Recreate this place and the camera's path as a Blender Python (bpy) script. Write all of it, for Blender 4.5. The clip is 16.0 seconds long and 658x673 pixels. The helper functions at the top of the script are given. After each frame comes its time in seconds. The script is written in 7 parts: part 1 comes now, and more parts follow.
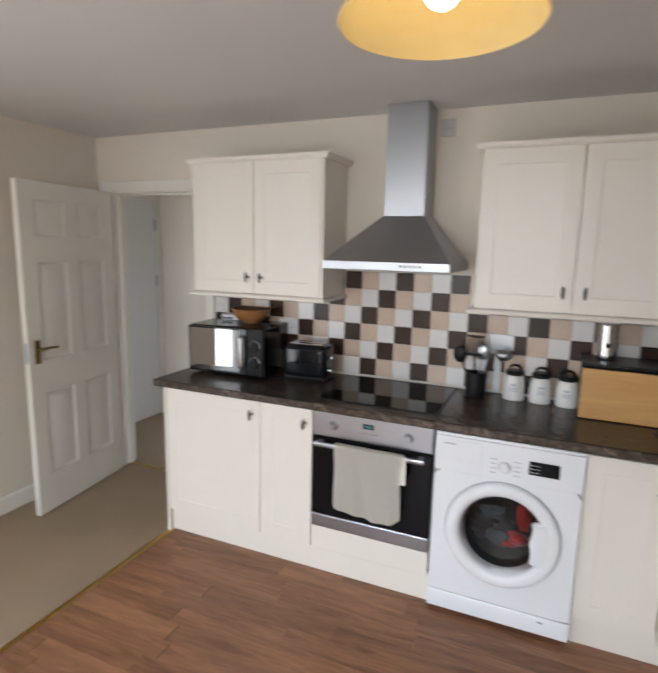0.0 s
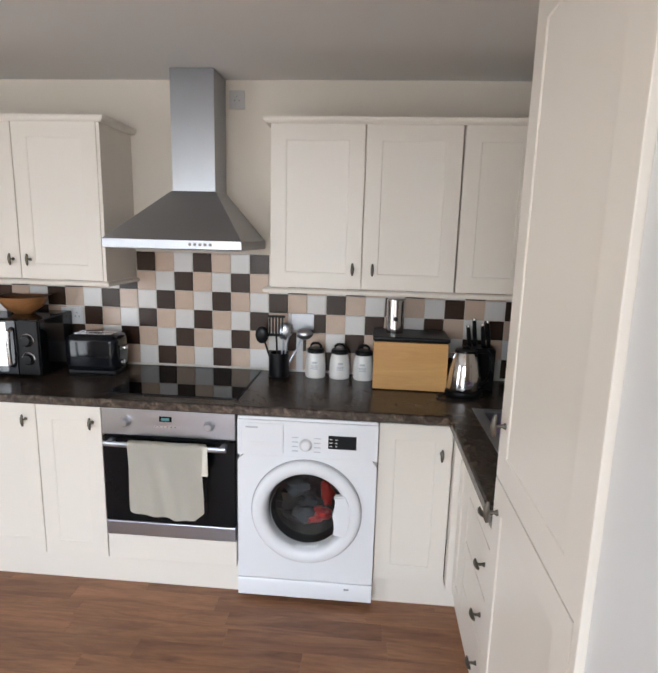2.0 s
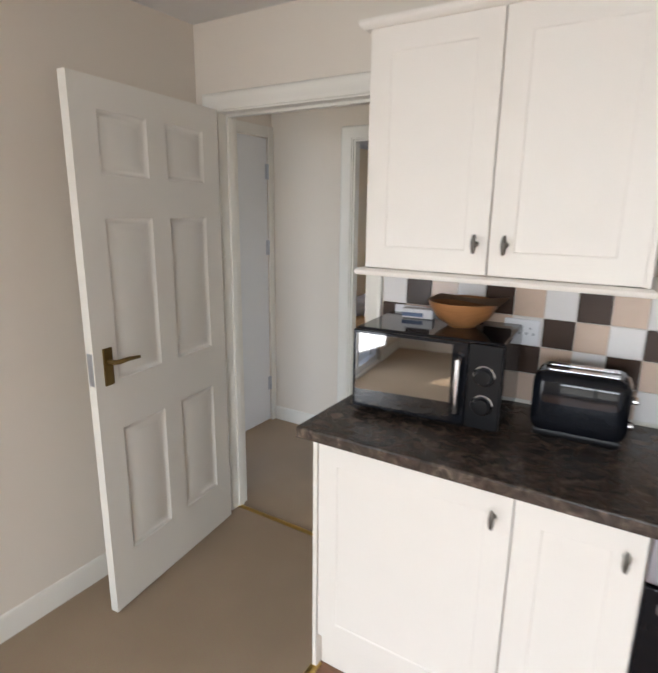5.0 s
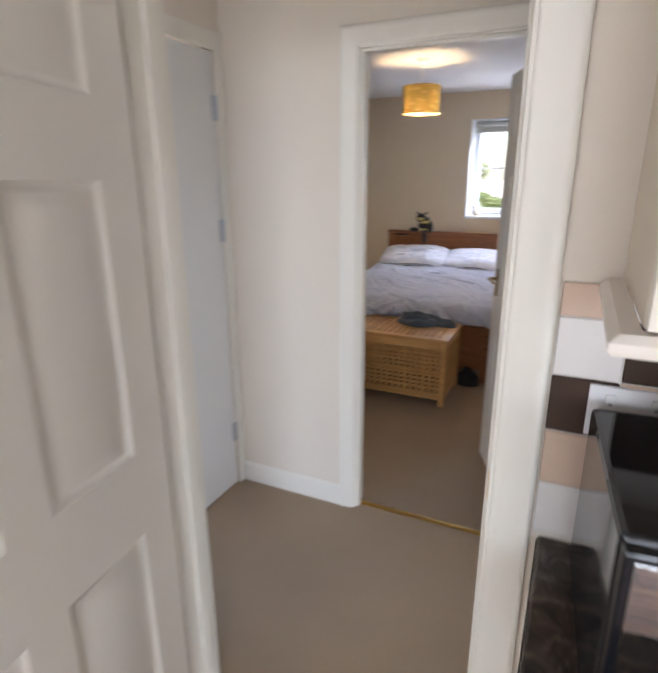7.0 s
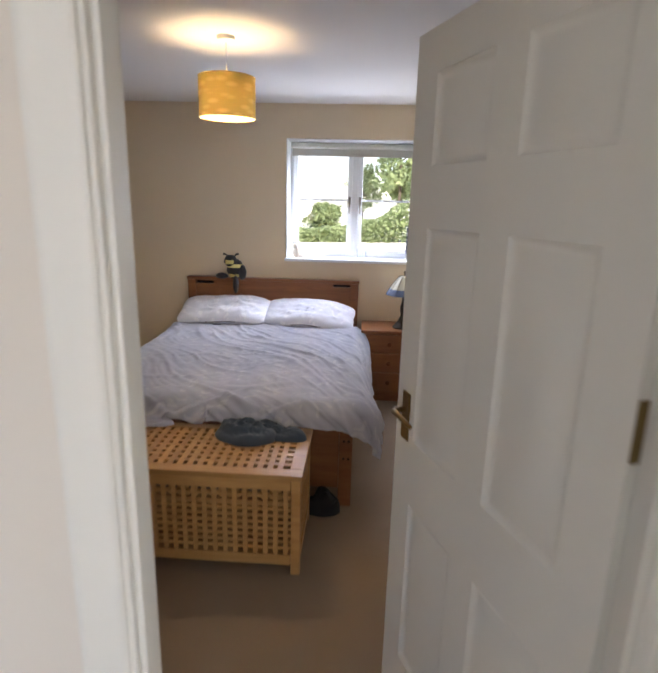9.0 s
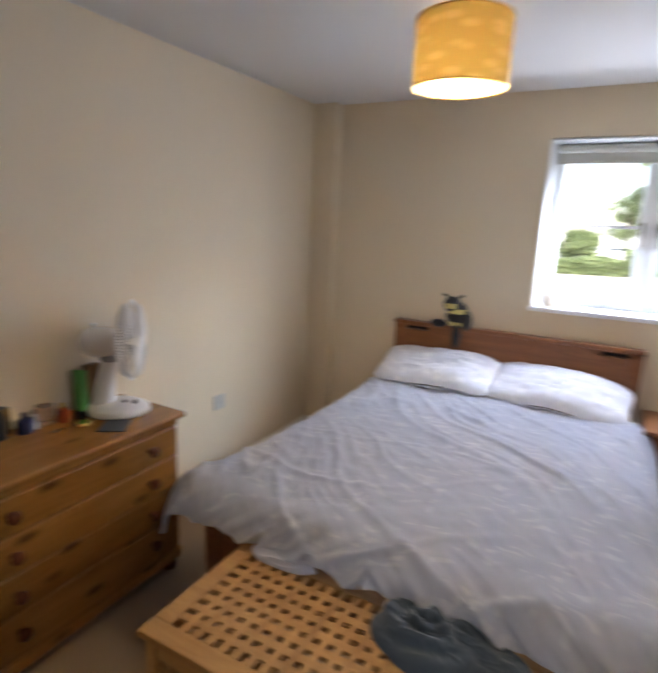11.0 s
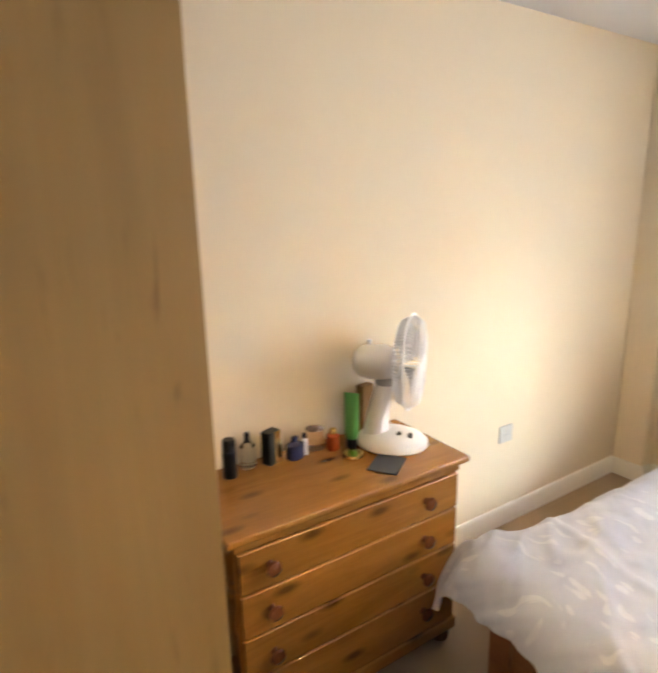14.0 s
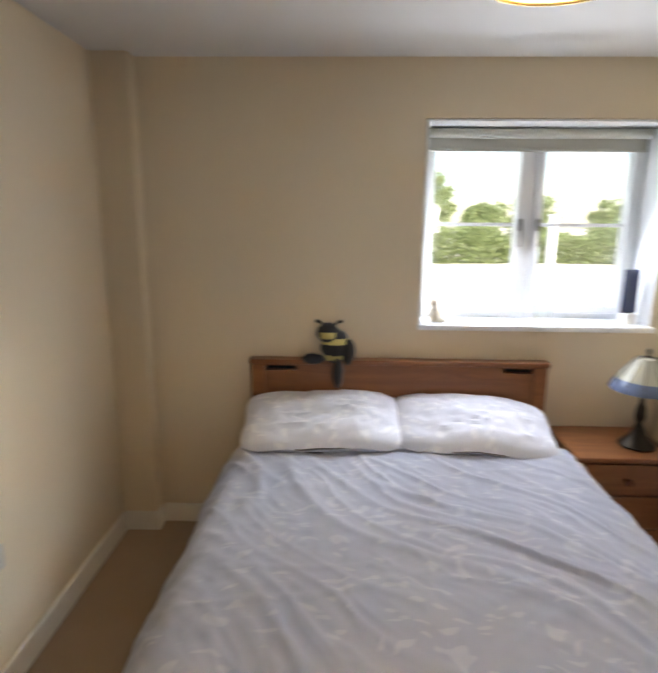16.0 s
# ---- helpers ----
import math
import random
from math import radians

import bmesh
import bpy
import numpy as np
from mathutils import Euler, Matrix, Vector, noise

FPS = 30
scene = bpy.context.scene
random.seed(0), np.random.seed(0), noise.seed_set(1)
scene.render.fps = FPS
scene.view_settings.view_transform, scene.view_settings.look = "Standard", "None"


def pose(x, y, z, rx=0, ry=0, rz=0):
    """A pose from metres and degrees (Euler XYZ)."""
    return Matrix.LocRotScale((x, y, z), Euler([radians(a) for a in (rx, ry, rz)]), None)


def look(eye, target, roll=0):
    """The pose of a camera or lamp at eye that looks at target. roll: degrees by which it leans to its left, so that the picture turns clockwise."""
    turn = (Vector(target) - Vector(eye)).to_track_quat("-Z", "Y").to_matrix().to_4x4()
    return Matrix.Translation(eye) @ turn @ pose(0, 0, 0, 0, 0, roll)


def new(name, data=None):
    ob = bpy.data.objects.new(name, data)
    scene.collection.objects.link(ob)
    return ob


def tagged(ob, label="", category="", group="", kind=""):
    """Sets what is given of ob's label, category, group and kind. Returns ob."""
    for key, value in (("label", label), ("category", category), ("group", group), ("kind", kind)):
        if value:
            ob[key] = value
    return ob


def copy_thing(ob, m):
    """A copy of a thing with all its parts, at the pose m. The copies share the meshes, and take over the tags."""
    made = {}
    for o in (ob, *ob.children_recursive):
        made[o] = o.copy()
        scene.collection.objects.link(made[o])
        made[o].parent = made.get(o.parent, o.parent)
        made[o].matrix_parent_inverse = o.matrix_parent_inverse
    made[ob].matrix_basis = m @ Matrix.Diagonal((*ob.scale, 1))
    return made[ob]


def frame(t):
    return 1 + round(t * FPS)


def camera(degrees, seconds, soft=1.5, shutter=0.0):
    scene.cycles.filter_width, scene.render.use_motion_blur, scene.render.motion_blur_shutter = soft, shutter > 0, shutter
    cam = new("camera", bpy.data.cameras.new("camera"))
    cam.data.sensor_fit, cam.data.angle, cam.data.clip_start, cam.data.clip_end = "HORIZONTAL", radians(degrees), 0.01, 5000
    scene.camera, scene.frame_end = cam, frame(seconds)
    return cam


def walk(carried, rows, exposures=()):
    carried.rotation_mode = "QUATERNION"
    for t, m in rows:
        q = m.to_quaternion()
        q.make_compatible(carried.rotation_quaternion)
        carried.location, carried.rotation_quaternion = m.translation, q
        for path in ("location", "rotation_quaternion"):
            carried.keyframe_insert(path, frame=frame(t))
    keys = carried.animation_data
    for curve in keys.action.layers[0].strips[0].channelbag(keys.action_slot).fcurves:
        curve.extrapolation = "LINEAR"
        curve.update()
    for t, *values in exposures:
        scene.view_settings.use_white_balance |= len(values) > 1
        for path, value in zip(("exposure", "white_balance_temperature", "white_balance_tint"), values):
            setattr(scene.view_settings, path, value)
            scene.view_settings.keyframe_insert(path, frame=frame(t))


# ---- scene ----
cam = camera(64.2, 16.0, soft=2.0, shutter=0.5)
PATH = [
    (0, (1.042, -2.812, 1.655), (0.261, -1.003, 1.315), 1.2),
    (0.5, (1.119, -2.76, 1.634), (0.626, -0.854, 1.277), 1.1),
    (1, (1.14, -2.735, 1.622), (0.881, -0.787, 1.251), 1.3),
    (1.5, (1.156, -2.716, 1.614), (1.011, -0.756, 1.245), 1.4),
    (2, (1.153, -2.677, 1.615), (1.0, -0.718, 1.243), 1.5),
    (2.5, (1.052, -2.593, 1.6), (0.823, -0.64, 1.237), 1.5),
    (3, (0.831, -2.471, 1.615), (0.419, -0.551, 1.234), 0.8),
    (3.5, (0.649, -2.376, 1.595), (0.002, -0.529, 1.184), 0.8),
    (4, (0.459, -2.164, 1.59), (-0.45, -0.429, 1.184), 1.0),
    (4.5, (0.262, -1.96, 1.602), (-0.817, -0.332, 1.169), 1.3),
    (4.7, (0.124, -1.926, 1.588), (-0.932, -0.288, 1.137), 1.1),
    (6.8, (-0.873, -0.984, 1.539), (-1.838, 0.68, 0.991), -0.4),
    (7, (-0.961, -0.885, 1.531), (-1.774, 0.846, 0.948), -0.3),
    (7.5, (-1.153, -0.525, 1.549), (-1.711, 1.33, 1.053), -0.3),
    (8, (-1.307, -0.235, 1.54), (-1.598, 1.674, 1.022), 0.5),
    (8.2, (-1.344, -0.117, 1.549), (-1.5, 1.804, 1.018), -0.2),
    (10.3, (-1.533, 1.385, 1.594), (-1.641, 3.344, 1.207), 2.5),
    (10.5, (-1.527, 1.45, 1.596), (-1.805, 3.393, 1.21), 3.2),
    (11, (-1.649, 1.612, 1.582), (-2.578, 3.329, 1.148), 2.4),
    (11.5, (-1.771, 1.653, 1.593), (-3.252, 2.925, 1.159), 0.6),
    (12, (-1.802, 1.645, 1.611), (-3.601, 2.405, 1.18), -0.1),
    (12.5, (-1.826, 1.632, 1.608), (-3.736, 2.042, 1.179), -1.1),
    (13, (-1.851, 1.679, 1.621), (-3.767, 2.034, 1.173), -1.8),
    (13.5, (-1.897, 1.81, 1.584), (-3.744, 2.439, 1.146), -1.1),
    (14, (-2.057, 1.929, 1.574), (-3.705, 2.961, 1.106), -1.2),
    (14.5, (-2.231, 2.02, 1.597), (-3.586, 3.412, 1.121), -0.5),
    (15, (-2.407, 2.147, 1.582), (-3.457, 3.789, 1.132), -0.7),
    (15.5, (-2.475, 2.282, 1.598), (-3.107, 4.136, 1.196), -0.4),
    (16, (-2.468, 2.4, 1.61), (-2.521, 4.354, 1.187), 0.5),
]
EXPOSURE = [
    (0, 0.8, 6550, 11), (2.5, 0.95, 6450, 11), (4.5, 1.05, 6500, 11), (7, 1.45, 6350, 15), (7.5, 1.4, 6300, 15), (8, 1.5, 6350, 16), (8.2, 1.45, 6550, 15), (9.3, 1.5, 6500, 14),
    (10.5, 1.55, 6350, 12), (11, 1.65, 6400, 12), (11.5, 2.55, 6450, 10), (12.5, 3.4, 7200, 10), (13, 3.35, 7250, 10), (14.5, 2.65, 7400, 8), (15, 2.35, 7450, 7), (15.5, 1.95, 7200, 8), (16, 1.45, 7100, 9),
]
walk(cam, [(t, look(eye, target, roll)) for t, eye, target, roll in PATH], EXPOSURE)

# ---- light ----
world = bpy.data.worlds.new("sky")
scene.world = world
world.use_nodes = True
wn = world.node_tree
sky = wn.nodes.new("ShaderNodeTexSky")
sky.sky_type = "NISHITA"
sky.sun_disc = False
sky.sun_elevation = radians(55)
sky.sun_rotation = radians(150)
wn.nodes["Background"].inputs[1].default_value = 0.15
wn.links.new(sky.outputs[0], wn.nodes["Background"].inputs[0])


def lamp(name, kind, m, energy, color=(1, 1, 1), size=0.1, size_y=None):
    data = bpy.data.lights.new(name, kind)
    data.energy, data.color = energy, color
    if kind == "AREA":
        data.shape, data.size, data.size_y = "RECTANGLE", size, size_y or size
    elif kind == "SPOT":
        data.spot_size, data.spot_blend, data.shadow_soft_size = radians(170), 0.6, size
    elif kind == "SUN":
        data.angle = radians(size)
    else:
        data.shadow_soft_size = size
    ob = new(name, data)
    ob.matrix_world = m
    return ob


DAY = (0.86, 0.93, 1.0)
lamp("sun", "SUN", look((7, -12, 20), (0, 0, 0)), 5.0, (1.0, 0.94, 0.86), 0.5)
lamp("daylight_bedroom", "AREA", look((-1.56, 5.11, 1.66), (-1.6, 3.5, 0.8)), 8.0, (0.70, 0.78, 0.98), 0.98, 0.44)
lamp("daylight_patio", "AREA", look((0.5, -7.6, 2.5), (-0.3, -1.0, 0.85)), 260, (0.84, 0.92, 1.0), 4.2, 2.4)
lamp("daylight_side", "AREA", look((-2.0, -3.35, 1.1), (0.0, -2.6, 0.9)), 20, DAY, 1.1, 1.8)
lamp("daylight_child_room", "AREA", look((1.22, 6.1, 3.0), (0.3, 3.0, 0.6)), 380, (0.76, 0.87, 1.0), 2.2, 1.2)
# Fill lamp added to brighten the hall; no source is known there.
lamp("hall_fill_lamp", "AREA", look((2.6, 0.63, 2.9), (-2.2, 0.75, 0.5)), 70, DAY, 0.9, 1.2)
lamp("bulb_bedroom", "SPOT", pose(-2.14, 3.27, 2.06), 6, (1.0, 0.74, 0.42), 0.05)
lamp("bulb_bedroom_glow", "POINT", pose(-2.14, 3.27, 2.065), 5.5, (1.0, 0.74, 0.42), 0.05)
lamp("bulb_kitchen", "POINT", pose(0.842, -1.94, 2.06), 1.1, (1.0, 0.86, 0.62), 0.035)


# ---- materials ----
def nodes_of(name):
    m = bpy.data.materials.new(name)
    m.use_nodes = True
    t = m.node_tree
    return m, t, t.nodes["Principled BSDF"]


def node(t, kind, **values):
    n = t.nodes.new("ShaderNode" + kind)
    for k, v in values.items():
        n.inputs[k].default_value = v
    return n


def coords(t, stretch=(1, 1, 1), per_object=False):
    c = t.nodes.new("ShaderNodeTexCoord")
    m = node(t, "Mapping", Scale=stretch)
    t.links.new(c.outputs["Object"], m.inputs["Vector"])
    if per_object:
        info = t.nodes.new("ShaderNodeObjectInfo")
        off = node(t, "VectorMath")
        off.operation = "MULTIPLY"
        off.inputs[1].default_value = (37, 23, 11)
        t.links.new(info.outputs["Random"], off.inputs[0])
        t.links.new(off.outputs[0], m.inputs["Location"])
    return m.outputs[0]


def mix(t, a, b, fac, kind="MIX"):
    n = t.nodes.new("ShaderNodeMix")
    n.data_type, n.blend_type = "RGBA", kind
    for slot, v in ((0, fac), (6, a), (7, b)):
        if hasattr(v, "is_linked"):
            t.links.new(v, n.inputs[slot])
        else:
            n.inputs[slot].default_value = v if slot == 0 else (*v, 1)
    return n.outputs[2]


def bump(t, p, height, strength, distance=0.002):
    b = node(t, "Bump", Strength=strength, Distance=distance)
    t.links.new(height, b.inputs["Height"])
    t.links.new(b.outputs[0], p.inputs["Normal"])


def paint(name, col, rough=0.5, var=0.05, scale=3.0, grain=120.0, relief=0.05, metal=0.0, coat=0.0, stretch=(1, 1, 1), per_object=False, spec=None):
    """A painted or plain surface: large soft stains, fine grain and a slight relief."""
    m, t, p = nodes_of(name)
    v = coords(t, stretch, per_object)
    big = node(t, "TexNoise", Scale=scale, Detail=4.0, Roughness=0.6)
    fine = node(t, "TexNoise", Scale=grain, Detail=3.0)
    for n in (big, fine):
        t.links.new(v, n.inputs["Vector"])
    c = mix(t, [x * (1 - var) for x in col], [min(1, x * (1 + var)) for x in col], big.outputs["Fac"])
    c = mix(t, c, [x * 0.9 for x in col], 0.12)
    c = mix(t, c, fine.outputs["Color"], 0.03, "OVERLAY")
    t.links.new(c, p.inputs["Base Color"])
    r = node(t, "MapRange")
    r.inputs["To Min"].default_value, r.inputs["To Max"].default_value = max(0.02, rough * 0.95), min(1, rough * 1.05)
    t.links.new(big.outputs["Fac"], r.inputs["Value"])
    t.links.new(r.outputs[0], p.inputs["Roughness"])
    p.inputs["Metallic"].default_value = metal
    p.inputs["Coat Weight"].default_value = coat
    if relief:
        bump(t, p, fine.outputs["Fac"], relief)
    if spec is not None:
        p.inputs["Specular IOR Level"].default_value = spec
    return m


def wood(name, light, dark, rough=0.4, stretch=(1, 12, 12), scale=1.6, knots=0.0, per_object=True, coat=0.0, fine=0.06):
    """Long grain along the axis whose stretch is smallest, with streaks and, where asked, knots."""
    m, t, p = nodes_of(name)
    v = coords(t, stretch, per_object)
    g = node(t, "TexNoise", Scale=scale, Detail=7.0, Roughness=0.65, Distortion=1.2)
    s = node(t, "TexNoise", Scale=scale * 9, Detail=4.0)
    for n in (g, s):
        t.links.new(v, n.inputs["Vector"])
    ramp = t.nodes.new("ShaderNodeValToRGB")
    ramp.color_ramp.elements[0].position, ramp.color_ramp.elements[0].color = 0.32, (*dark, 1)
    ramp.color_ramp.elements[1].position, ramp.color_ramp.elements[1].color = 0.68, (*light, 1)
    t.links.new(g.outputs["Fac"], ramp.inputs[0])
    c = mix(t, ramp.outputs[0], s.outputs["Fac"], fine, "OVERLAY")
    if knots:
        k = node(t, "TexVoronoi", Scale=knots)
        w = coords(t, [0.5 if x == min(stretch) else 1.25 for x in stretch], per_object)
        t.links.new(w, k.inputs["Vector"])
        kr = t.nodes.new("ShaderNodeValToRGB")
        kr.color_ramp.elements[0].position, kr.color_ramp.elements[0].color = 0.08, (1, 1, 1, 1)
        kr.color_ramp.elements[1].position, kr.color_ramp.elements[1].color = 0.26, (0, 0, 0, 1)
        t.links.new(k.outputs["Distance"], kr.inputs[0])
        c = mix(t, c, [x * 0.42 for x in dark], kr.outputs[0])
    if per_object:
        info = t.nodes.new("ShaderNodeObjectInfo")
        h = node(t, "HueSaturation")
        r = node(t, "MapRange")
        r.inputs["To Min"].default_value, r.inputs["To Max"].default_value = 0.88, 1.12
        t.links.new(info.outputs["Random"], r.inputs["Value"])
        t.links.new(r.outputs[0], h.inputs["Value"])
        t.links.new(c, h.inputs["Color"])
        c = h.outputs[0]
    t.links.new(c, p.inputs["Base Color"])
    p.inputs["Roughness"].default_value = rough
    p.inputs["Coat Weight"].default_value = coat
    bump(t, p, s.outputs["Fac"], 0.12)
    return m


def carpet(name, col):
    m, t, p = nodes_of(name)
    v = coords(t)
    pile = node(t, "TexNoise", Scale=420.0, Detail=2.0)
    tread = node(t, "TexNoise", Scale=2.2, Detail=5.0)
    for n in (pile, tread):
        t.links.new(v, n.inputs["Vector"])
    c = mix(t, [x * 0.82 for x in col], [x * 1.15 for x in col], tread.outputs["Fac"])
    c = mix(t, c, pile.outputs["Color"], 0.25, "OVERLAY")
    t.links.new(c, p.inputs["Base Color"])
    p.inputs["Roughness"].default_value = 1.0
    p.inputs["Specular IOR Level"].default_value = 0.1
    bump(t, p, pile.outputs["Fac"], 0.7, 0.006)
    return m


def cloth(name, col, pattern=None, weave=260.0, per_object=False):
    """Woven cloth; pattern: a second colour in leaf-like flecks."""
    m, t, p = nodes_of(name)
    v = coords(t, (1, 1, 1), per_object)
    w = node(t, "TexNoise", Scale=weave, Detail=2.0)
    t.links.new(v, w.inputs["Vector"])
    c = mix(t, [x * 0.95 for x in col], col, w.outputs["Fac"])
    if pattern:
        l = node(t, "TexVoronoi", Scale=13.0)
        l.feature = "F1"
        d = node(t, "TexNoise", Scale=5.0, Detail=2.0)
        t.links.new(v, d.inputs["Vector"])
        mm = node(t, "Mapping", Scale=(1, 2.6, 1), Rotation=(0, 0, 0.6))
        vv = mix(t, v, d.outputs["Color"], 0.25)
        t.links.new(vv, mm.inputs["Vector"])
        t.links.new(mm.outputs[0], l.inputs["Vector"])
        ra = t.nodes.new("ShaderNodeValToRGB")
        ra.color_ramp.elements[0].position, ra.color_ramp.elements[0].color = 0.26, (1, 1, 1, 1)
        ra.color_ramp.elements[1].position, ra.color_ramp.elements[1].color = 0.34, (0, 0, 0, 1)
        t.links.new(l.outputs["Distance"], ra.inputs[0])
        c = mix(t, c, pattern, ra.outputs[0])
    t.links.new(c, p.inputs["Base Color"])
    p.inputs["Roughness"].default_value = 0.85
    p.inputs["Sheen Weight"].default_value = 0.15
    bump(t, p, w.outputs["Fac"], 0.25)
    return m


def glass(name, col=(1, 1, 1), rough=0.0):
    m, t, p = nodes_of(name)
    p.inputs["Base Color"].default_value = (*col, 1)
    p.inputs["Roughness"].default_value = rough
    p.inputs["Transmission Weight"].default_value = 1.0
    p.inputs["IOR"].default_value = 1.45
    return m


def glow(name, col, strength, base=None):
    m, t, p = nodes_of(name)
    p.inputs["Base Color"].default_value = (*(base or col), 1)
    p.inputs["Emission Color"].default_value = (*col, 1)
    p.inputs["Emission Strength"].default_value = strength
    return m


def shade_cloth(name, col, flecks, through_light=0.4):
    """Lampshade cloth that lets the bulb's light through."""
    m, t, p = nodes_of(name)
    v = coords(t)
    mm = node(t, "Mapping", Scale=(13, 13, 34))
    l = node(t, "TexVoronoi", Scale=1.0)
    l.feature = "F1"
    t.links.new(v, mm.inputs["Vector"])
    t.links.new(mm.outputs[0], l.inputs["Vector"])
    ra = t.nodes.new("ShaderNodeValToRGB")
    ra.color_ramp.elements[0].position, ra.color_ramp.elements[0].color = 0.2, (*flecks, 1)
    ra.color_ramp.elements[1].position, ra.color_ramp.elements[1].color = 0.5, (*col, 1)
    t.links.new(l.outputs["Distance"], ra.inputs[0])
    t.links.new(ra.outputs[0], p.inputs["Base Color"])
    p.inputs["Roughness"].default_value = 0.9
    tr = node(t, "BsdfTranslucent")
    t.links.new(ra.outputs[0], tr.inputs["Color"])
    ms = node(t, "MixShader", Fac=through_light)
    t.links.new(p.outputs[0], ms.inputs[1])
    t.links.new(tr.outputs[0], ms.inputs[2])
    t.links.new(ms.outputs[0], t.nodes["Material Output"].inputs["Surface"])
    return m


def worktop_stone(name, lift=1.0):
    m, t, p = nodes_of(name)
    v = coords(t)
    a = node(t, "TexNoise", Scale=24.0, Detail=9.0, Roughness=0.7, Distortion=0.8)
    b = node(t, "TexNoise", Scale=38.0, Detail=5.0, Roughness=0.7)
    for n in (a, b):
        t.links.new(v, n.inputs["Vector"])
    ra = t.nodes.new("ShaderNodeValToRGB")
    e = ra.color_ramp.elements
    e[0].position, e[0].color = 0.36, (0.022 * lift, 0.016 * lift, 0.0125 * lift, 1)
    e[1].position, e[1].color = 0.66, (0.125 * lift, 0.095 * lift, 0.074 * lift, 1)
    x = e.new(0.51)
    x.color = (0.05 * lift, 0.036 * lift, 0.028 * lift, 1)
    t.links.new(a.outputs["Fac"], ra.inputs[0])
    c = mix(t, ra.outputs[0], b.outputs["Color"], 0.18, "OVERLAY")
    t.links.new(c, p.inputs["Base Color"])
    p.inputs["Roughness"].default_value = 0.27
    p.inputs["Specular IOR Level"].default_value = 0.32
    bump(t, p, b.outputs["Fac"], 0.04)
    return m


def brushed(name, col, rough, stretch):
    m, t, p = nodes_of(name)
    v = coords(t, stretch)
    n = node(t, "TexNoise", Scale=90.0, Detail=3.0)
    t.links.new(v, n.inputs["Vector"])
    c = mix(t, [x * 0.9 for x in col], col, n.outputs["Fac"])
    t.links.new(c, p.inputs["Base Color"])
    p.inputs["Metallic"].default_value = 1.0
    p.inputs["Roughness"].default_value = rough
    p.inputs["Anisotropic"].default_value = 0.5
    bump(t, p, n.outputs["Fac"], 0.03)
    return m


def oak_print(name, light, mid, dark):
    """Printed oak: wide soft upright bands with short darker pores and flecks."""
    m, t, p = nodes_of(name)
    band = node(t, "TexNoise", Scale=1.0, Detail=5.0, Roughness=0.55, Distortion=0.6)
    t.links.new(coords(t, (7, 7, 0.5), True), band.inputs["Vector"])
    fleck = node(t, "TexNoise", Scale=1.0, Detail=3.0, Roughness=0.5, Distortion=0.4)
    t.links.new(coords(t, (42, 42, 5.0), True), fleck.inputs["Vector"])
    patch = node(t, "TexNoise", Scale=1.0, Detail=2.0)
    t.links.new(coords(t, (6, 6, 3.0), True), patch.inputs["Vector"])
    pore = node(t, "TexNoise", Scale=1.0, Detail=2.0)
    t.links.new(coords(t, (260, 260, 9), True), pore.inputs["Vector"])
    ra = t.nodes.new("ShaderNodeValToRGB")
    ra.color_ramp.elements[0].position, ra.color_ramp.elements[0].color = 0.3, (*mid, 1)
    ra.color_ramp.elements[1].position, ra.color_ramp.elements[1].color = 0.7, (*light, 1)
    t.links.new(band.outputs["Fac"], ra.inputs[0])
    f = t.nodes.new("ShaderNodeValToRGB")
    f.color_ramp.elements[0].position, f.color_ramp.elements[0].color = 0.60, (0, 0, 0, 1)
    f.color_ramp.elements[1].position, f.color_ramp.elements[1].color = 0.74, (0.75, 0.75, 0.75, 1)
    t.links.new(fleck.outputs["Fac"], f.inputs[0])
    g = t.nodes.new("ShaderNodeValToRGB")
    g.color_ramp.elements[0].position, g.color_ramp.elements[0].color = 0.46, (0, 0, 0, 1)
    g.color_ramp.elements[1].position, g.color_ramp.elements[1].color = 0.58, (1, 1, 1, 1)
    t.links.new(patch.outputs["Fac"], g.inputs[0])
    both = mix(t, f.outputs[0], g.outputs[0], 1.0, "MULTIPLY")
    c = mix(t, ra.outputs[0], dark, both)
    c = mix(t, c, pore.outputs["Color"], 0.05, "OVERLAY")
    t.links.new(c, p.inputs["Base Color"])
    p.inputs["Roughness"].default_value = 0.42
    bump(t, p, pore.outputs["Fac"], 0.06)
    return m


def foliage(name, light, dark):
    """Thin leaves: green that changes from clump to clump and lets some sun through."""
    m, t, p = nodes_of(name)
    n = node(t, "TexNoise", Scale=0.9, Detail=4.0)
    t.links.new(coords(t), n.inputs["Vector"])
    c = mix(t, dark, light, n.outputs["Fac"])
    t.links.new(c, p.inputs["Base Color"])
    p.inputs["Roughness"].default_value = 0.7
    tr = node(t, "BsdfTranslucent")
    t.links.new(c, tr.inputs["Color"])
    ms = node(t, "MixShader", Fac=0.45)
    t.links.new(p.outputs[0], ms.inputs[1])
    t.links.new(tr.outputs[0], ms.inputs[2])
    t.links.new(ms.outputs[0], t.nodes["Material Output"].inputs["Surface"])
    return m


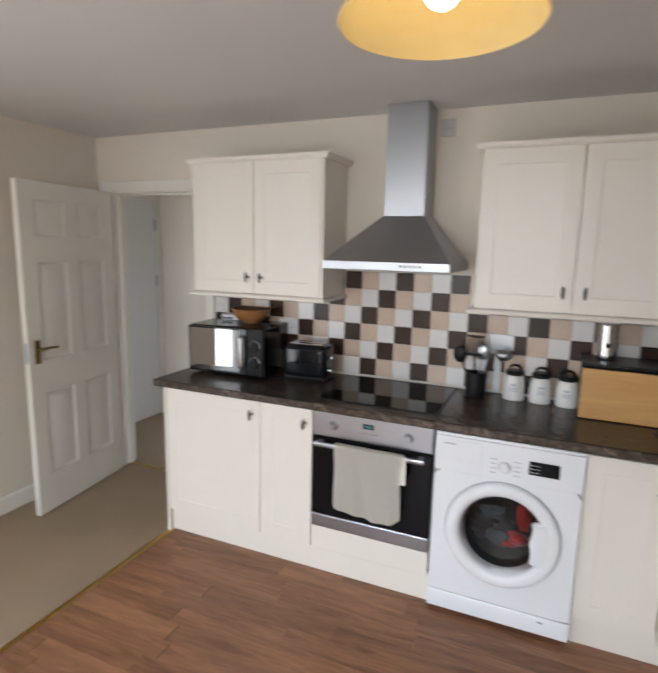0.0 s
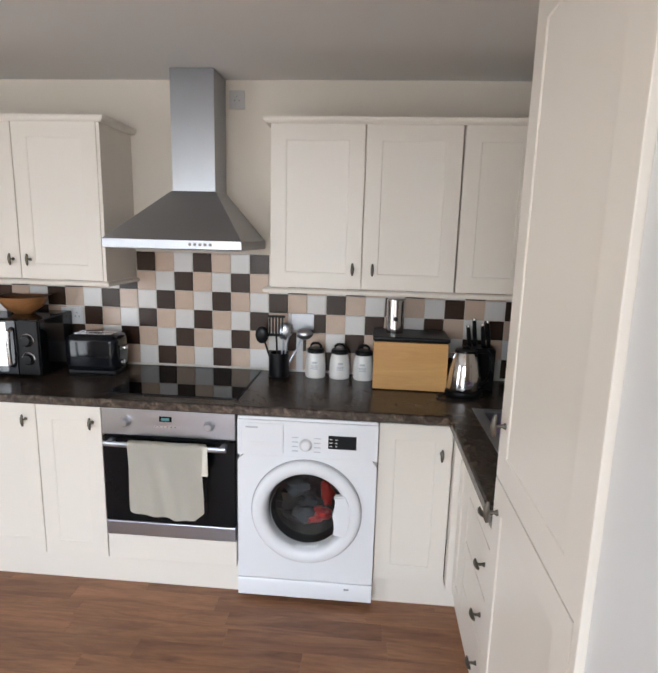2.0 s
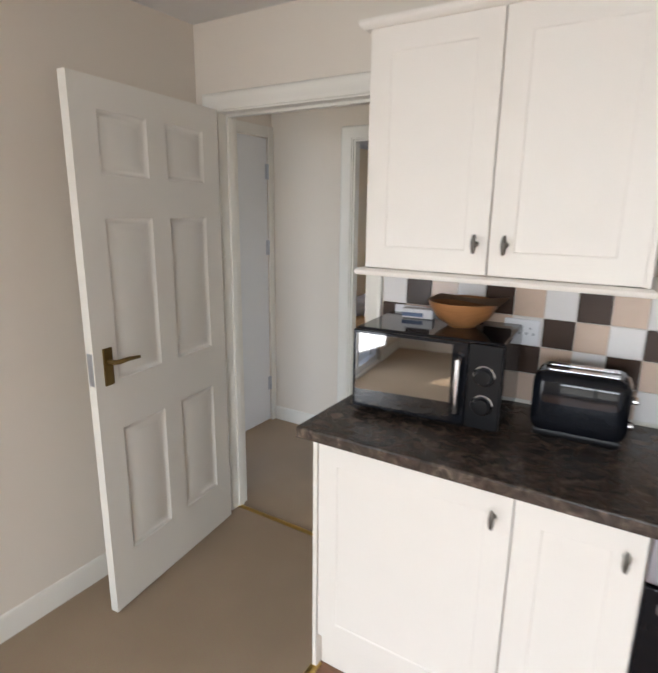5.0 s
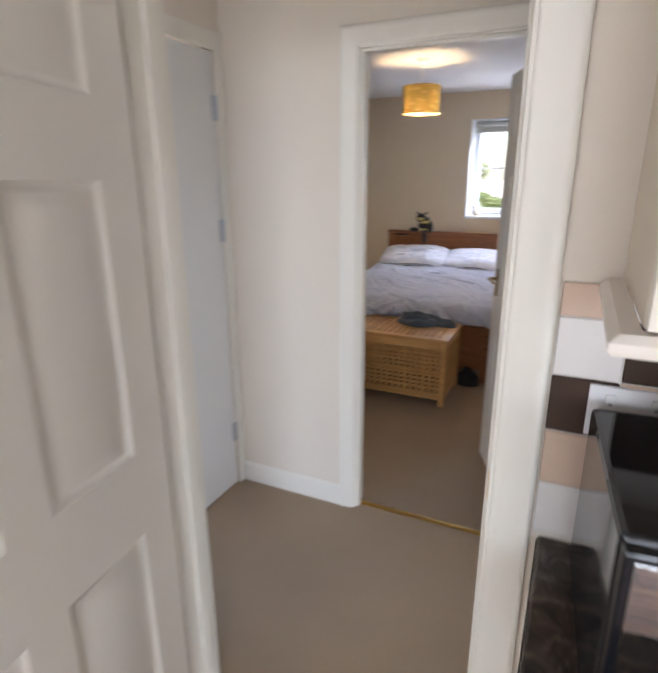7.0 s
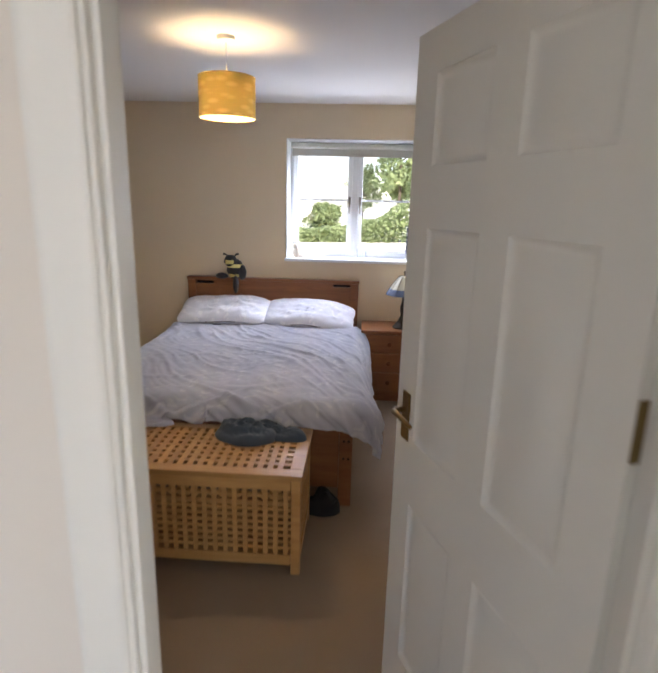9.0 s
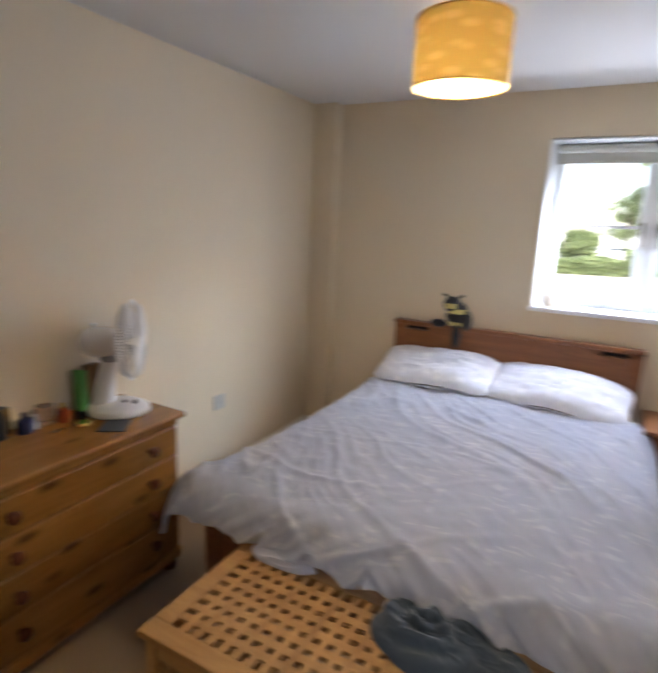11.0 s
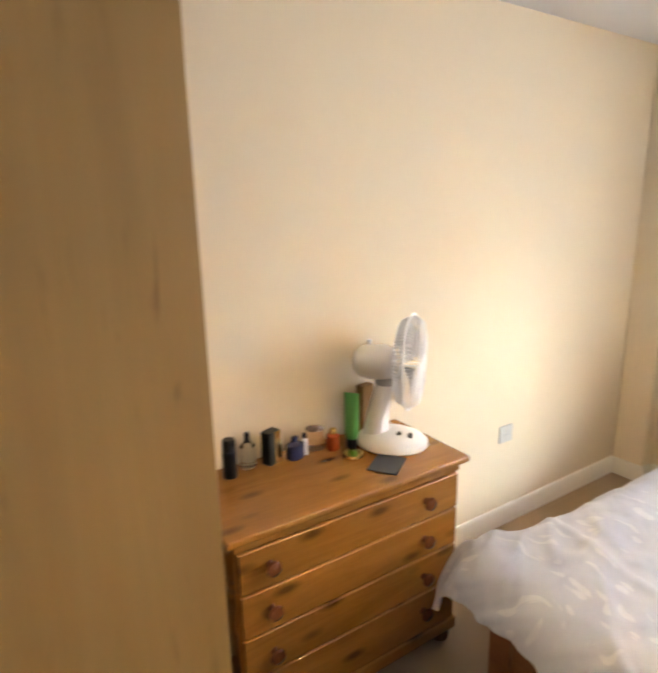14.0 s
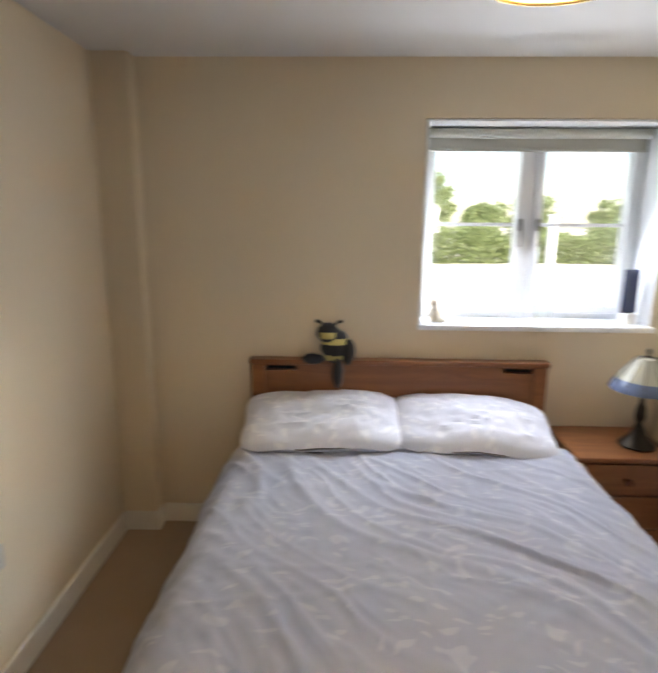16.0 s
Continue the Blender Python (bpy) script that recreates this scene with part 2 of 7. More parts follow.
M = {
    "wall": paint("wall_paint", (0.77, 0.697, 0.605), 0.85, 0.025, 1.3, 300, 0.12),
    "wall_bed": paint("wall_paint_cream", (0.76, 0.65, 0.485), 0.85, 0.025, 1.3, 300, 0.12),
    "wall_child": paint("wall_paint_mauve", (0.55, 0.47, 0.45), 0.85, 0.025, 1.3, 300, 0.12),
    "ceiling": paint("ceiling_paint", (0.74, 0.73, 0.72), 0.95, 0.02, 1.1, 260, 0.15),
    "gloss": paint("white_gloss_paint", (0.80, 0.77, 0.70), 0.4, 0.02, 4, 90, 0.03),
    "flush": paint("flush_door_paint", (0.74, 0.74, 0.74), 0.32, 0.02, 4, 90, 0.03),
    "upvc": paint("window_plastic", (0.82, 0.83, 0.84), 0.3, 0.01, 5, 200, 0.0),
    "cream": paint("cream_cabinet", (0.82, 0.765, 0.69), 0.38, 0.02, 5, 160, 0.03),
    "carcass": paint("cream_carcass", (0.76, 0.67, 0.55), 0.5, 0.03, 5, 160, 0.03),
    "carpet": carpet("beige_carpet", (0.38, 0.287, 0.20)),
    "laminate": wood("floor_laminate", (0.37, 0.178, 0.092), (0.165, 0.073, 0.037), 0.42, (1.4, 11, 11), 1.0, fine=0.3),
    "stone": worktop_stone("brown_worktop"),
    "stone_edge": worktop_stone("brown_worktop_edging", 1.5),
    "steel": brushed("brushed_steel", (0.52, 0.55, 0.60), 0.3, (1, 1, 30)),
    "steel_h": brushed("brushed_steel_hood", (0.44, 0.45, 0.47), 0.4, (30, 30, 1)),
    "chrome": paint("polished_chrome", (0.75, 0.75, 0.76), 0.1, 0.02, 6, 80, 0.0, 1.0),
    "pewter": paint("aged_pewter", (0.16, 0.145, 0.125), 0.42, 0.12, 30, 200, 0.1, 1.0),
    "brass": paint("worn_brass", (0.76, 0.53, 0.18), 0.28, 0.12, 20, 150, 0.05, 1.0),
    "aged_brass": paint("tarnished_brass", (0.26, 0.18, 0.075), 0.35, 0.2, 20, 150, 0.05, 1.0),
    "blackglass": paint("black_glass", (0.006, 0.006, 0.007), 0.04, 0.05, 4, 80, 0.0, spec=0.2),
    "black": paint("black_plastic", (0.006, 0.006, 0.007), 0.32, 0.1, 8, 140, 0.05, spec=0.2),
    "blackgloss": paint("black_gloss", (0.007, 0.008, 0.011), 0.07, 0.05, 8, 140, 0.0, spec=0.35),
    "white": paint("white_enamel", (0.80, 0.81, 0.84), 0.25, 0.01, 5, 120, 0.0),
    "whiteplastic": paint("white_plastic", (0.76, 0.76, 0.78), 0.35, 0.02, 8, 140, 0.02),
    "greyplastic": paint("grey_plastic", (0.30, 0.31, 0.33), 0.4, 0.05, 8, 140, 0.02),
    "ceramic": paint("white_ceramic", (0.82, 0.80, 0.78), 0.2, 0.03, 9, 120, 0.0),
    "print": paint("grey_print", (0.46, 0.48, 0.53), 0.6, 0.05, 20, 200, 0.0),
    "bamboo": wood("bamboo_board", (0.66, 0.37, 0.13), (0.56, 0.295, 0.095), 0.45, (1, 9, 9), 1.8, per_object=False),
    "towel": cloth("cream_towel", (0.80, 0.755, 0.66)),
    "grout": paint("grout", (0.66, 0.63, 0.57), 0.95, 0.05, 9, 220, 0.1),
    "tile_brown": paint("brown_tile", (0.050, 0.029, 0.021), 0.24, 0.35, 6, 60, 0.02, per_object=True, spec=0.26),
    "tile_peach": paint("peach_tile", (0.60, 0.45, 0.35), 0.2, 0.22, 7, 60, 0.02, per_object=True),
    "tile_white": paint("white_tile", (0.74, 0.71, 0.69), 0.18, 0.07, 7, 60, 0.02, per_object=True),
    "dark_wash": cloth("dark_laundry", (0.035, 0.04, 0.045)),
    "red_wash": cloth("red_laundry", (0.42, 0.025, 0.02)),
    "lcd": glow("clock_display", (0.25, 0.75, 0.8), 0.13, (0.01, 0.03, 0.03)),
    "bowlwood": wood("bowl_wood", (0.42, 0.20, 0.08), (0.26, 0.11, 0.04), 0.3, (1, 1, 5), 5, per_object=False),
    "lilac": paint("lilac_plastic", (0.30, 0.22, 0.46), 0.3, 0.04, 9, 100, 0.0),
    "pane": glass("window_glass"),
    "clear": glass("clear_glass", (0.95, 0.97, 0.95), 0.02),
    "oak": oak_print("oak_laminate", (0.30, 0.188, 0.071), (0.24, 0.145, 0.051), (0.155, 0.087, 0.031)),
    # Switch plastic greyed: the shade on the high switch is in its colour.
    "switch_grey": paint("greyed_switch_plastic", (0.55, 0.53, 0.50), 0.4, 0.03, 8, 140, 0.02),
    "pine": wood("orange_pine", (0.29, 0.13, 0.029), (0.205, 0.084, 0.016), 0.25, (7, 1, 7), 1.4, 9.5, coat=0.35),
    "pine_knob": wood("dark_pine_knob", (0.14, 0.042, 0.012), (0.08, 0.02, 0.006), 0.2, (4, 4, 4), 4.0, coat=0.3),
    "bedwood": wood("reddish_bed_wood", (0.29, 0.118, 0.043), (0.195, 0.070, 0.026), 0.32, (1, 9, 9), 1.8),
    "acacia": wood("lattice_wood", (0.56, 0.32, 0.115), (0.42, 0.21, 0.062), 0.4, (1, 8, 8), 2.4),
    # Cotton base leans blue to carry part of the window's cool light.
    "duvet": cloth("duvet_cotton", (0.70, 0.725, 0.825), (0.80, 0.82, 0.89)),
    "piping": cloth("dark_piping", (0.06, 0.06, 0.07)),
    "rubber": paint("dark_rubber", (0.05, 0.05, 0.055), 0.45, 0.1, 9, 140, 0.02),
    "teal_cloth": cloth("teal_towelling", (0.16, 0.36, 0.33)),
    "denim": cloth("dark_blue_clothes", (0.062, 0.085, 0.112)),
    "plush_black": cloth("black_plush", (0.012, 0.011, 0.012), weave=140),
    "plush_yellow": cloth("yellow_plush", (0.62, 0.52, 0.18), weave=140),
    "shade": shade_cloth("mustard_shade", (0.51, 0.39, 0.16), (0.63, 0.50, 0.24), 0.22),
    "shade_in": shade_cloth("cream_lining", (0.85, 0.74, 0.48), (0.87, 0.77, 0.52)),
    "cream_shade": shade_cloth("cream_shade", (0.84, 0.68, 0.34), (0.85, 0.70, 0.37)),
    "bulb": glow("bulb_glass", (1.0, 0.86, 0.62), 6.0),
    "blind": cloth("roller_blind", (0.48, 0.47, 0.42)),
    "bronze": paint("dark_bronze", (0.045, 0.038, 0.03), 0.4, 0.2, 20, 150, 0.1, 1.0),
    "stain_cream": paint("cream_leaded_glass", (0.46, 0.44, 0.34), 0.2, 0.1, 12, 60, 0.02),
    "stain_blue": paint("blue_leaded_glass", (0.13, 0.17, 0.27), 0.18, 0.2, 12, 60, 0.02),
    "stool": paint("teal_plastic", (0.02, 0.22, 0.34), 0.35, 0.05, 8, 140, 0.02),
    "green": paint("green_tube", (0.08, 0.31, 0.08), 0.3, 0.06, 10, 80, 0.0),
    "amber": paint("amber_glass", (0.30, 0.05, 0.012), 0.08, 0.1, 10, 80, 0.0),
    "gold": paint("gold_plate", (0.75, 0.52, 0.18), 0.2, 0.05, 10, 80, 0.0, 1.0),
    "navy": paint("navy_glass", (0.012, 0.018, 0.06), 0.12, 0.1, 10, 80, 0.0),
    "pink": glass("pink_glass", (0.96, 0.70, 0.60), 0.08),
    "brownbox": paint("brown_card", (0.22, 0.11, 0.035), 0.5, 0.1, 10, 80, 0.02),
    "slate": paint("dark_card", (0.035, 0.042, 0.05), 0.6, 0.1, 10, 80, 0.02),
    "rug": paint("patterned_rug", (0.035, 0.042, 0.075), 0.95, 0.25, 6, 300, 0.4),
    "paper": paint("white_paper", (0.72, 0.70, 0.70), 0.8, 0.03, 8, 100, 0.0),
    "red": paint("red_toy", (0.40, 0.03, 0.03), 0.4, 0.05, 8, 100, 0.0),
    "grass": paint("pale_gravel", (0.50, 0.48, 0.42), 1.0, 0.2, 0.25, 60, 0.5),
    "bark": paint("bark", (0.10, 0.075, 0.05), 0.95, 0.25, 4, 40, 0.6),
    # Leaf greens set well above real foliage, to stand in for outdoor glare.
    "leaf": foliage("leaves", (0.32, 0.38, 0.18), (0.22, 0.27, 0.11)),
    "render_wall": paint("house_wall", (0.55, 0.52, 0.47), 0.95, 0.06, 0.8, 90, 0.2),
}


# ---- shapes ----
def bx(bm, x0, x1, y0, y1, z0, z1, bev=0.0, seg=2):
    """A block between two corners, its edges rounded by bev."""
    m = Matrix.Translation(((x0 + x1) / 2, (y0 + y1) / 2, (z0 + z1) / 2)) @ Matrix.Diagonal((x1 - x0, y1 - y0, z1 - z0, 1))
    made = bmesh.ops.create_cube(bm, size=1, matrix=m)["verts"]
    if bev:
        edges = list({e for v in made for e in v.link_edges})
        bmesh.ops.bevel(bm, geom=edges, offset=bev, segments=seg, profile=0.5, affect="EDGES")
    return bm


def block(x0, x1, y0, y1, z0, z1, bev=0.0, seg=2):
    return bx(bmesh.new(), x0, x1, y0, y1, z0, z1, bev, seg)


AX = {"z": Matrix(), "x": Matrix.Rotation(radians(90), 4, "Y"), "y": Matrix.Rotation(radians(-90), 4, "X")}


def lathe(bm, profile, c=(0, 0, 0), axis="z", seg=28, squash=(1, 1)):
    """A turned shape: profile of (radius, height) along the axis."""
    m = Matrix.Translation(c) @ AX[axis]
    rings = []
    for r, h in profile:
        if r < 1e-5:
            rings.append([bm.verts.new(m @ Vector((0, 0, h)))])
        else:
            rings.append([bm.verts.new(m @ Vector((r * squash[0] * math.cos(a * 2 * math.pi / seg), r * squash[1] * math.sin(a * 2 * math.pi / seg), h))) for a in range(seg)])
    for lo, hi in zip(rings, rings[1:]):
        for i in range(seg):
            j = (i + 1) % seg
            if len(lo) == 1 and len(hi) > 1:
                bm.faces.new((lo[0], hi[i], hi[j]))
            elif len(hi) == 1 and len(lo) > 1:
                bm.faces.new((lo[i], lo[j], hi[0]))
            elif len(lo) > 1:
                bm.faces.new((lo[i], lo[j], hi[j], hi[i]))
    return bm


def rod(r, h, c=(0, 0, 0), axis="z", seg=20, bev=0.0):
    b = min(bev, r * 0.5)
    prof = [(0, 0), (r - b, 0), (r, b), (r, h - b), (r - b, h), (0, h)] if b else [(0, 0), (r, 0), (r, h), (0, h)]
    return lathe(bmesh.new(), prof, c, axis, seg)


def tube(bm, pts, r, seg=8, closed=False):
    """A round bar along a line of points."""
    pts = [Vector(p) for p in pts]
    rings = []
    n = len(pts)
    for i, p in enumerate(pts):
        a, b = (pts[i - 1], pts[(i + 1) % n]) if closed else (pts[max(i - 1, 0)], pts[min(i + 1, n - 1)])
        d = (b - a).normalized()
        up = Vector((0, 0, 1)) if abs(d.z) < 0.9 else Vector((1, 0, 0))
        u = d.cross(up).normalized()
        w = d.cross(u)
        rr = r[i] if isinstance(r, (list, tuple)) else r
        rings.append([bm.verts.new(p + rr * (u * math.cos(k * 2 * math.pi / seg) + w * math.sin(k * 2 * math.pi / seg))) for k in range(seg)])
    pairs = list(zip(rings, rings[1:])) + ([(rings[-1], rings[0])] if closed else [])
    for lo, hi in pairs:
        for i in range(seg):
            bm.faces.new((lo[i], lo[(i + 1) % seg], hi[(i + 1) % seg], hi[i]))
    if not closed:
        bm.faces.new(rings[0][::-1])
        bm.faces.new(rings[-1])
    return bm


def prism(bm, outline, y0, y1):
    """An outline of (x, z) pulled from y0 to y1."""
    a = [bm.verts.new((x, y0, z)) for x, z in outline]
    b = [bm.verts.new((x, y1, z)) for x, z in outline]
    bm.faces.new(a)
    bm.faces.new(b[::-1])
    for i in range(len(a)):
        j = (i + 1) % len(a)
        bm.faces.new((a[j], a[i], b[i], b[j]))
    return bm


def sheet(nx, ny, where):
    """A cloth-like surface: where(u, v) gives its place, u and v from 0 to 1."""
    bm = bmesh.new()
    g = [[bm.verts.new(where(i / nx, j / ny)) for j in range(ny + 1)] for i in range(nx + 1)]
    for i in range(nx):
        for j in range(ny):
            bm.faces.new((g[i][j], g[i + 1][j], g[i + 1][j + 1], g[i][j + 1]))
    return bm


def blob(bm, c, r, seg=16, wob=0.0, freq=6.0):
    made = bmesh.ops.create_uvsphere(bm, u_segments=seg, v_segments=max(6, seg // 2), radius=1)["verts"]
    for v in made:
        n = 1 + wob * noise.noise(v.co * freq + Vector(c) * 7)
        v.co = Vector((c[0] + v.co.x * r[0] * n, c[1] + v.co.y * r[1] * n, c[2] + v.co.z * r[2] * n))
    return bm


def mesh_of(name, bm, mat, smooth=True, angle=38):
    bmesh.ops.recalc_face_normals(bm, faces=bm.faces)
    if smooth:
        # rounded edges stay soft while the broad flat faces stay flat
        area = {f: f.calc_area() for f in bm.faces}
        for f in bm.faces:
            f.smooth = True
        for e in bm.edges:
            if len(e.link_faces) == 2:
                a, b = area[e.link_faces[0]], area[e.link_faces[1]]
                turn = e.calc_face_angle(0.0)
                e.smooth = not (turn > radians(angle) or (turn > 0.2 and max(a, b) > 6 * min(a, b)))
    me = bpy.data.meshes.new(name)
    bm.to_mesh(me)
    bm.free()
    me.materials.append(M[mat])
    return me


def thing(name, at, label, category, rz=0.0, group="", kind=""):
    ob = new(name)
    ob.empty_display_size = 0.1
    ob.matrix_world = pose(*at, 0, 0, rz)
    return tagged(ob, label, category, group, kind)


def part(name, bm, mat, parent, label="", own=True, m=None):
    """One mesh under a thing. own: the shape is given in the thing's own axes; otherwise in the world's, for things that are not turned."""
    if not own:
        top = parent
        off = Vector()
        while top:
            off += top.location
            top = top.parent
        bmesh.ops.translate(bm, vec=-off, verts=bm.verts)
    ob = new(name, mesh_of(name, bm, mat))
    ob.parent = parent
    if m is not None:
        ob.matrix_local = m
    return tagged(ob, label)


def solid(name, bm, mat, label="", category="", kind="", group=""):
    """A thing or a piece of the setting that is one mesh, given in the world's axes."""
    return tagged(new(name, mesh_of(name, bm, mat)), label, category, group, kind)


def wall(name, along, a0, a1, d0, d1, z0, z1, holes, mat, label):
    """A wall along x or y with real openings through it. holes: (from, to, bottom, top)."""
    bm = bmesh.new()
    cuts = sorted({a0, a1, *[v for h in holes for v in h[:2]]})
    for s, e in zip(cuts, cuts[1:]):
        mid = (s + e) / 2
        spans = sorted((h[2], h[3]) for h in holes if h[0] < mid < h[1])
        z = z0
        for lo, hi in spans + [(z1, z1)]:
            if lo - z > 1e-4:
                bx(bm, *((s, e, d0, d1) if along == "x" else (d0, d1, s, e)), z, lo)
            z = hi
    bmesh.ops.remove_doubles(bm, verts=bm.verts, dist=1e-5)
    return solid(name, bm, mat, label, "wall", "structure")


# ---- setting: rooms ----
CEIL = 2.35
wall("wall_kitchen_hall", "x", -2.02, 2.22, 0.0, 0.12, 0, CEIL, [(-1.85, -1.025, 0, 2.01)], "wall", "magnolia painted wall with a doorway beside the kitchen units")
wall("wall_kitchen_left", "y", -4.72, 0.0, -2.07, -1.95, 0, CEIL, [(-3.95, -2.75, 0.02, 2.05)], "wall", "magnolia painted wall beside the open panelled door")
wall("wall_kitchen_back", "x", -2.07, 2.22, -4.72, -4.6, 0, CEIL, [(-0.7, 1.2, 0.02, 2.1)], "wall", "magnolia painted wall with a glazed patio opening")
wall("wall_kitchen_right", "y", -4.6, 0.0, 2.10, 2.22, 0, CEIL, [], "wall", "magnolia painted wall behind the sink run")
wall("wall_kitchen_nib", "y", -4.6, -1.977, 1.49, 2.10, 0, CEIL, [], "flush", "pale grey painted wall end beside the tall kitchen unit")
wall("wall_hall_left", "y", 0.12, 1.15, -2.52, -2.42, 0, CEIL, [(0.29, 1.10, 0, 2.05)], "wall", "magnolia hall wall round a white flush cupboard door")
wall("wall_hall_rooms", "x", -2.9, 2.22, 1.15, 1.24, 0, CEIL, [(-1.81, -1.0, 0, 2.02), (-0.82, 0.0, 0, 2.02)], "wall", "magnolia hall wall with two bedroom doorways")
wall("wall_bedroom_recess", "x", -3.74, -2.9, 1.15, 1.19, 0, CEIL, [], "wall_bed", "magnolia bedroom wall behind the wardrobe")
# Unseen end wall, its opening added only for the hall fill lamp.
wall("wall_hall_right", "y", 0.12, 1.15, 0.62, 0.72, 0, CEIL, [(0.28, 0.98, 0.05, 2.1)], "wall", "magnolia hall end wall")
wall("wall_cupboard_back", "y", 0.0, 1.15, -3.2, -3.1, 0, CEIL, [], "wall", "plain wall inside the hall cupboard")
wall("wall_bedroom_left", "y", 1.24, 5.0, -3.74, -3.62, 0, CEIL, [], "wall_bed", "magnolia bedroom wall beside the pine chest")
wall("wall_bedroom_window", "x", -3.74, 2.32, 5.0, 5.36, 0, CEIL, [(-2.09, -0.94, 1.115, 2.09), (0.65, 1.80, 1.115, 2.09)], "wall_bed", "magnolia wall with a deep window opening above the bed")
wall("wall_between_bedrooms", "y", 1.24, 5.0, -0.86, -0.77, 0, CEIL, [], "wall_bed", "magnolia partition wall beside the bed")
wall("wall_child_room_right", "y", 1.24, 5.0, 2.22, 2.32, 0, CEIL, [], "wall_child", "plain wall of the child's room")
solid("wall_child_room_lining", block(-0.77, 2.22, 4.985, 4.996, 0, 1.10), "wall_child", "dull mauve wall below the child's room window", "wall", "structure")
bm = block(-3.62, -3.445, 4.91, 5.0, 0, CEIL, 0.004)
solid("pipe_boxing", bm, "wall_bed", "painted boxed-in pipe in the bedroom corner", "boxing", "structure")

# The hall ceiling runs on past the end wall, added to block sun.
for nm, x0, x1, y0, y1, lab in (("ceiling_kitchen", -2.07, 2.22, -4.72, 0.06, "off-white painted kitchen ceiling"), ("ceiling_hall_and_overhang", -3.2, 2.22, 0.06, 1.2, "off-white painted hall ceiling with an added sun-blocking overhang"), ("ceiling_bedroom", -3.74, -0.815, 1.2, 5.36, "off-white painted bedroom ceiling"), ("ceiling_child_room", -0.815, 2.32, 1.2, 5.36, "off-white painted ceiling of the child's room")):
    solid(nm, block(x0, x1, y0, y1, CEIL, CEIL + 0.12), "ceiling", lab, "ceiling", "structure")

floor = thing("floor", (0, 0, 0), "carpeted and wood laminate floor", "floor", kind="structure")
part("underlay", block(-3.9, 2.4, -4.75, 5.4, -0.2, -0.02), "grout", floor)
part("kitchen_carpet", block(-1.95, -0.905, -4.6, 0.055, -0.02, 0.0), "carpet", floor, "beige cut-pile carpet")
part("hall_carpet", block(-3.1, 0.62, 0.065, 1.19, -0.02, 0.0), "carpet", floor, "beige cut-pile carpet")
part("bedroom_carpet", block(-3.62, -0.86, 1.205, 5.0, -0.02, 0.0), "carpet", floor, "beige cut-pile carpet")
part("child_room_carpet", block(-0.77, 2.22, 1.205, 5.0, -0.02, 0.0), "carpet", floor, "beige cut-pile carpet")
part("laminate_backing", block(-0.905, 2.10, -4.6, 0.0, -0.02, -0.004), "bark", floor)


def strip(name, x0, x1, y0, y1):
    along = (x1 - x0) > (y1 - y0)
    bm = bmesh.new()
    n = 6
    for i in range(n):
        a, b = i / n, (i + 1) / n
        h0, h1 = 0.001 + 0.006 * math.sin(math.pi * a), 0.001 + 0.006 * math.sin(math.pi * b)
        if along:
            q = [(x0, y0 + (y1 - y0) * a, h0), (x1, y0 + (y1 - y0) * a, h0), (x1, y0 + (y1 - y0) * b, h1), (x0, y0 + (y1 - y0) * b, h1)]
        else:
            q = [(x0 + (x1 - x0) * a, y0, h0), (x0 + (x1 - x0) * b, y0, h1), (x0 + (x1 - x0) * b, y1, h1), (x0 + (x1 - x0) * a, y1, h0)]
        bm.faces.new([bm.verts.new(p) for p in q])
    bmesh.ops.remove_doubles(bm, verts=bm.verts, dist=1e-5)
    bmesh.ops.extrude_face_region(bm, geom=bm.faces[:])
    solid(name, bm, "brass", "polished brass threshold strip between floor coverings", "threshold strip", "structure")


strip("threshold_kitchen", -0.925, -0.893, -4.6, -0.555)
strip("threshold_kitchen_door", -1.82, -1.055, 0.045, 0.075)
strip("threshold_bedroom_door", -1.78, -1.03, 1.182, 1.214)
strip("threshold_child_room", -0.79, -0.03, 1.182, 1.214)

SKIRT = [(0, 0), (0.016, 0), (0.016, 0.07), (0.012, 0.082), (0.012, 0.09), (0.005, 0.10), (0, 0.10)]


def skirting(name, a, b, side):
    """A moulded skirting board from a to b on the floor; side: the way it faces."""
    a, b = Vector((*a, 0)), Vector((*b, 0))
    out = Vector((*side, 0))
    bm = bmesh.new()
    r0 = [bm.verts.new(a + out * d + Vector((0, 0, z))) for d, z in SKIRT]
    r1 = [bm.verts.new(b + out * d + Vector((0, 0, z))) for d, z in SKIRT]
    for i in range(len(r0)):
        j = (i + 1) % len(r0)
        bm.faces.new((r0[i], r0[j], r1[j], r1[i]))
    bm.faces.new(r0)
    bm.faces.new(r1[::-1])
    solid(name, bm, "gloss", "moulded skirting board in cream gloss paint", "skirting", "structure")


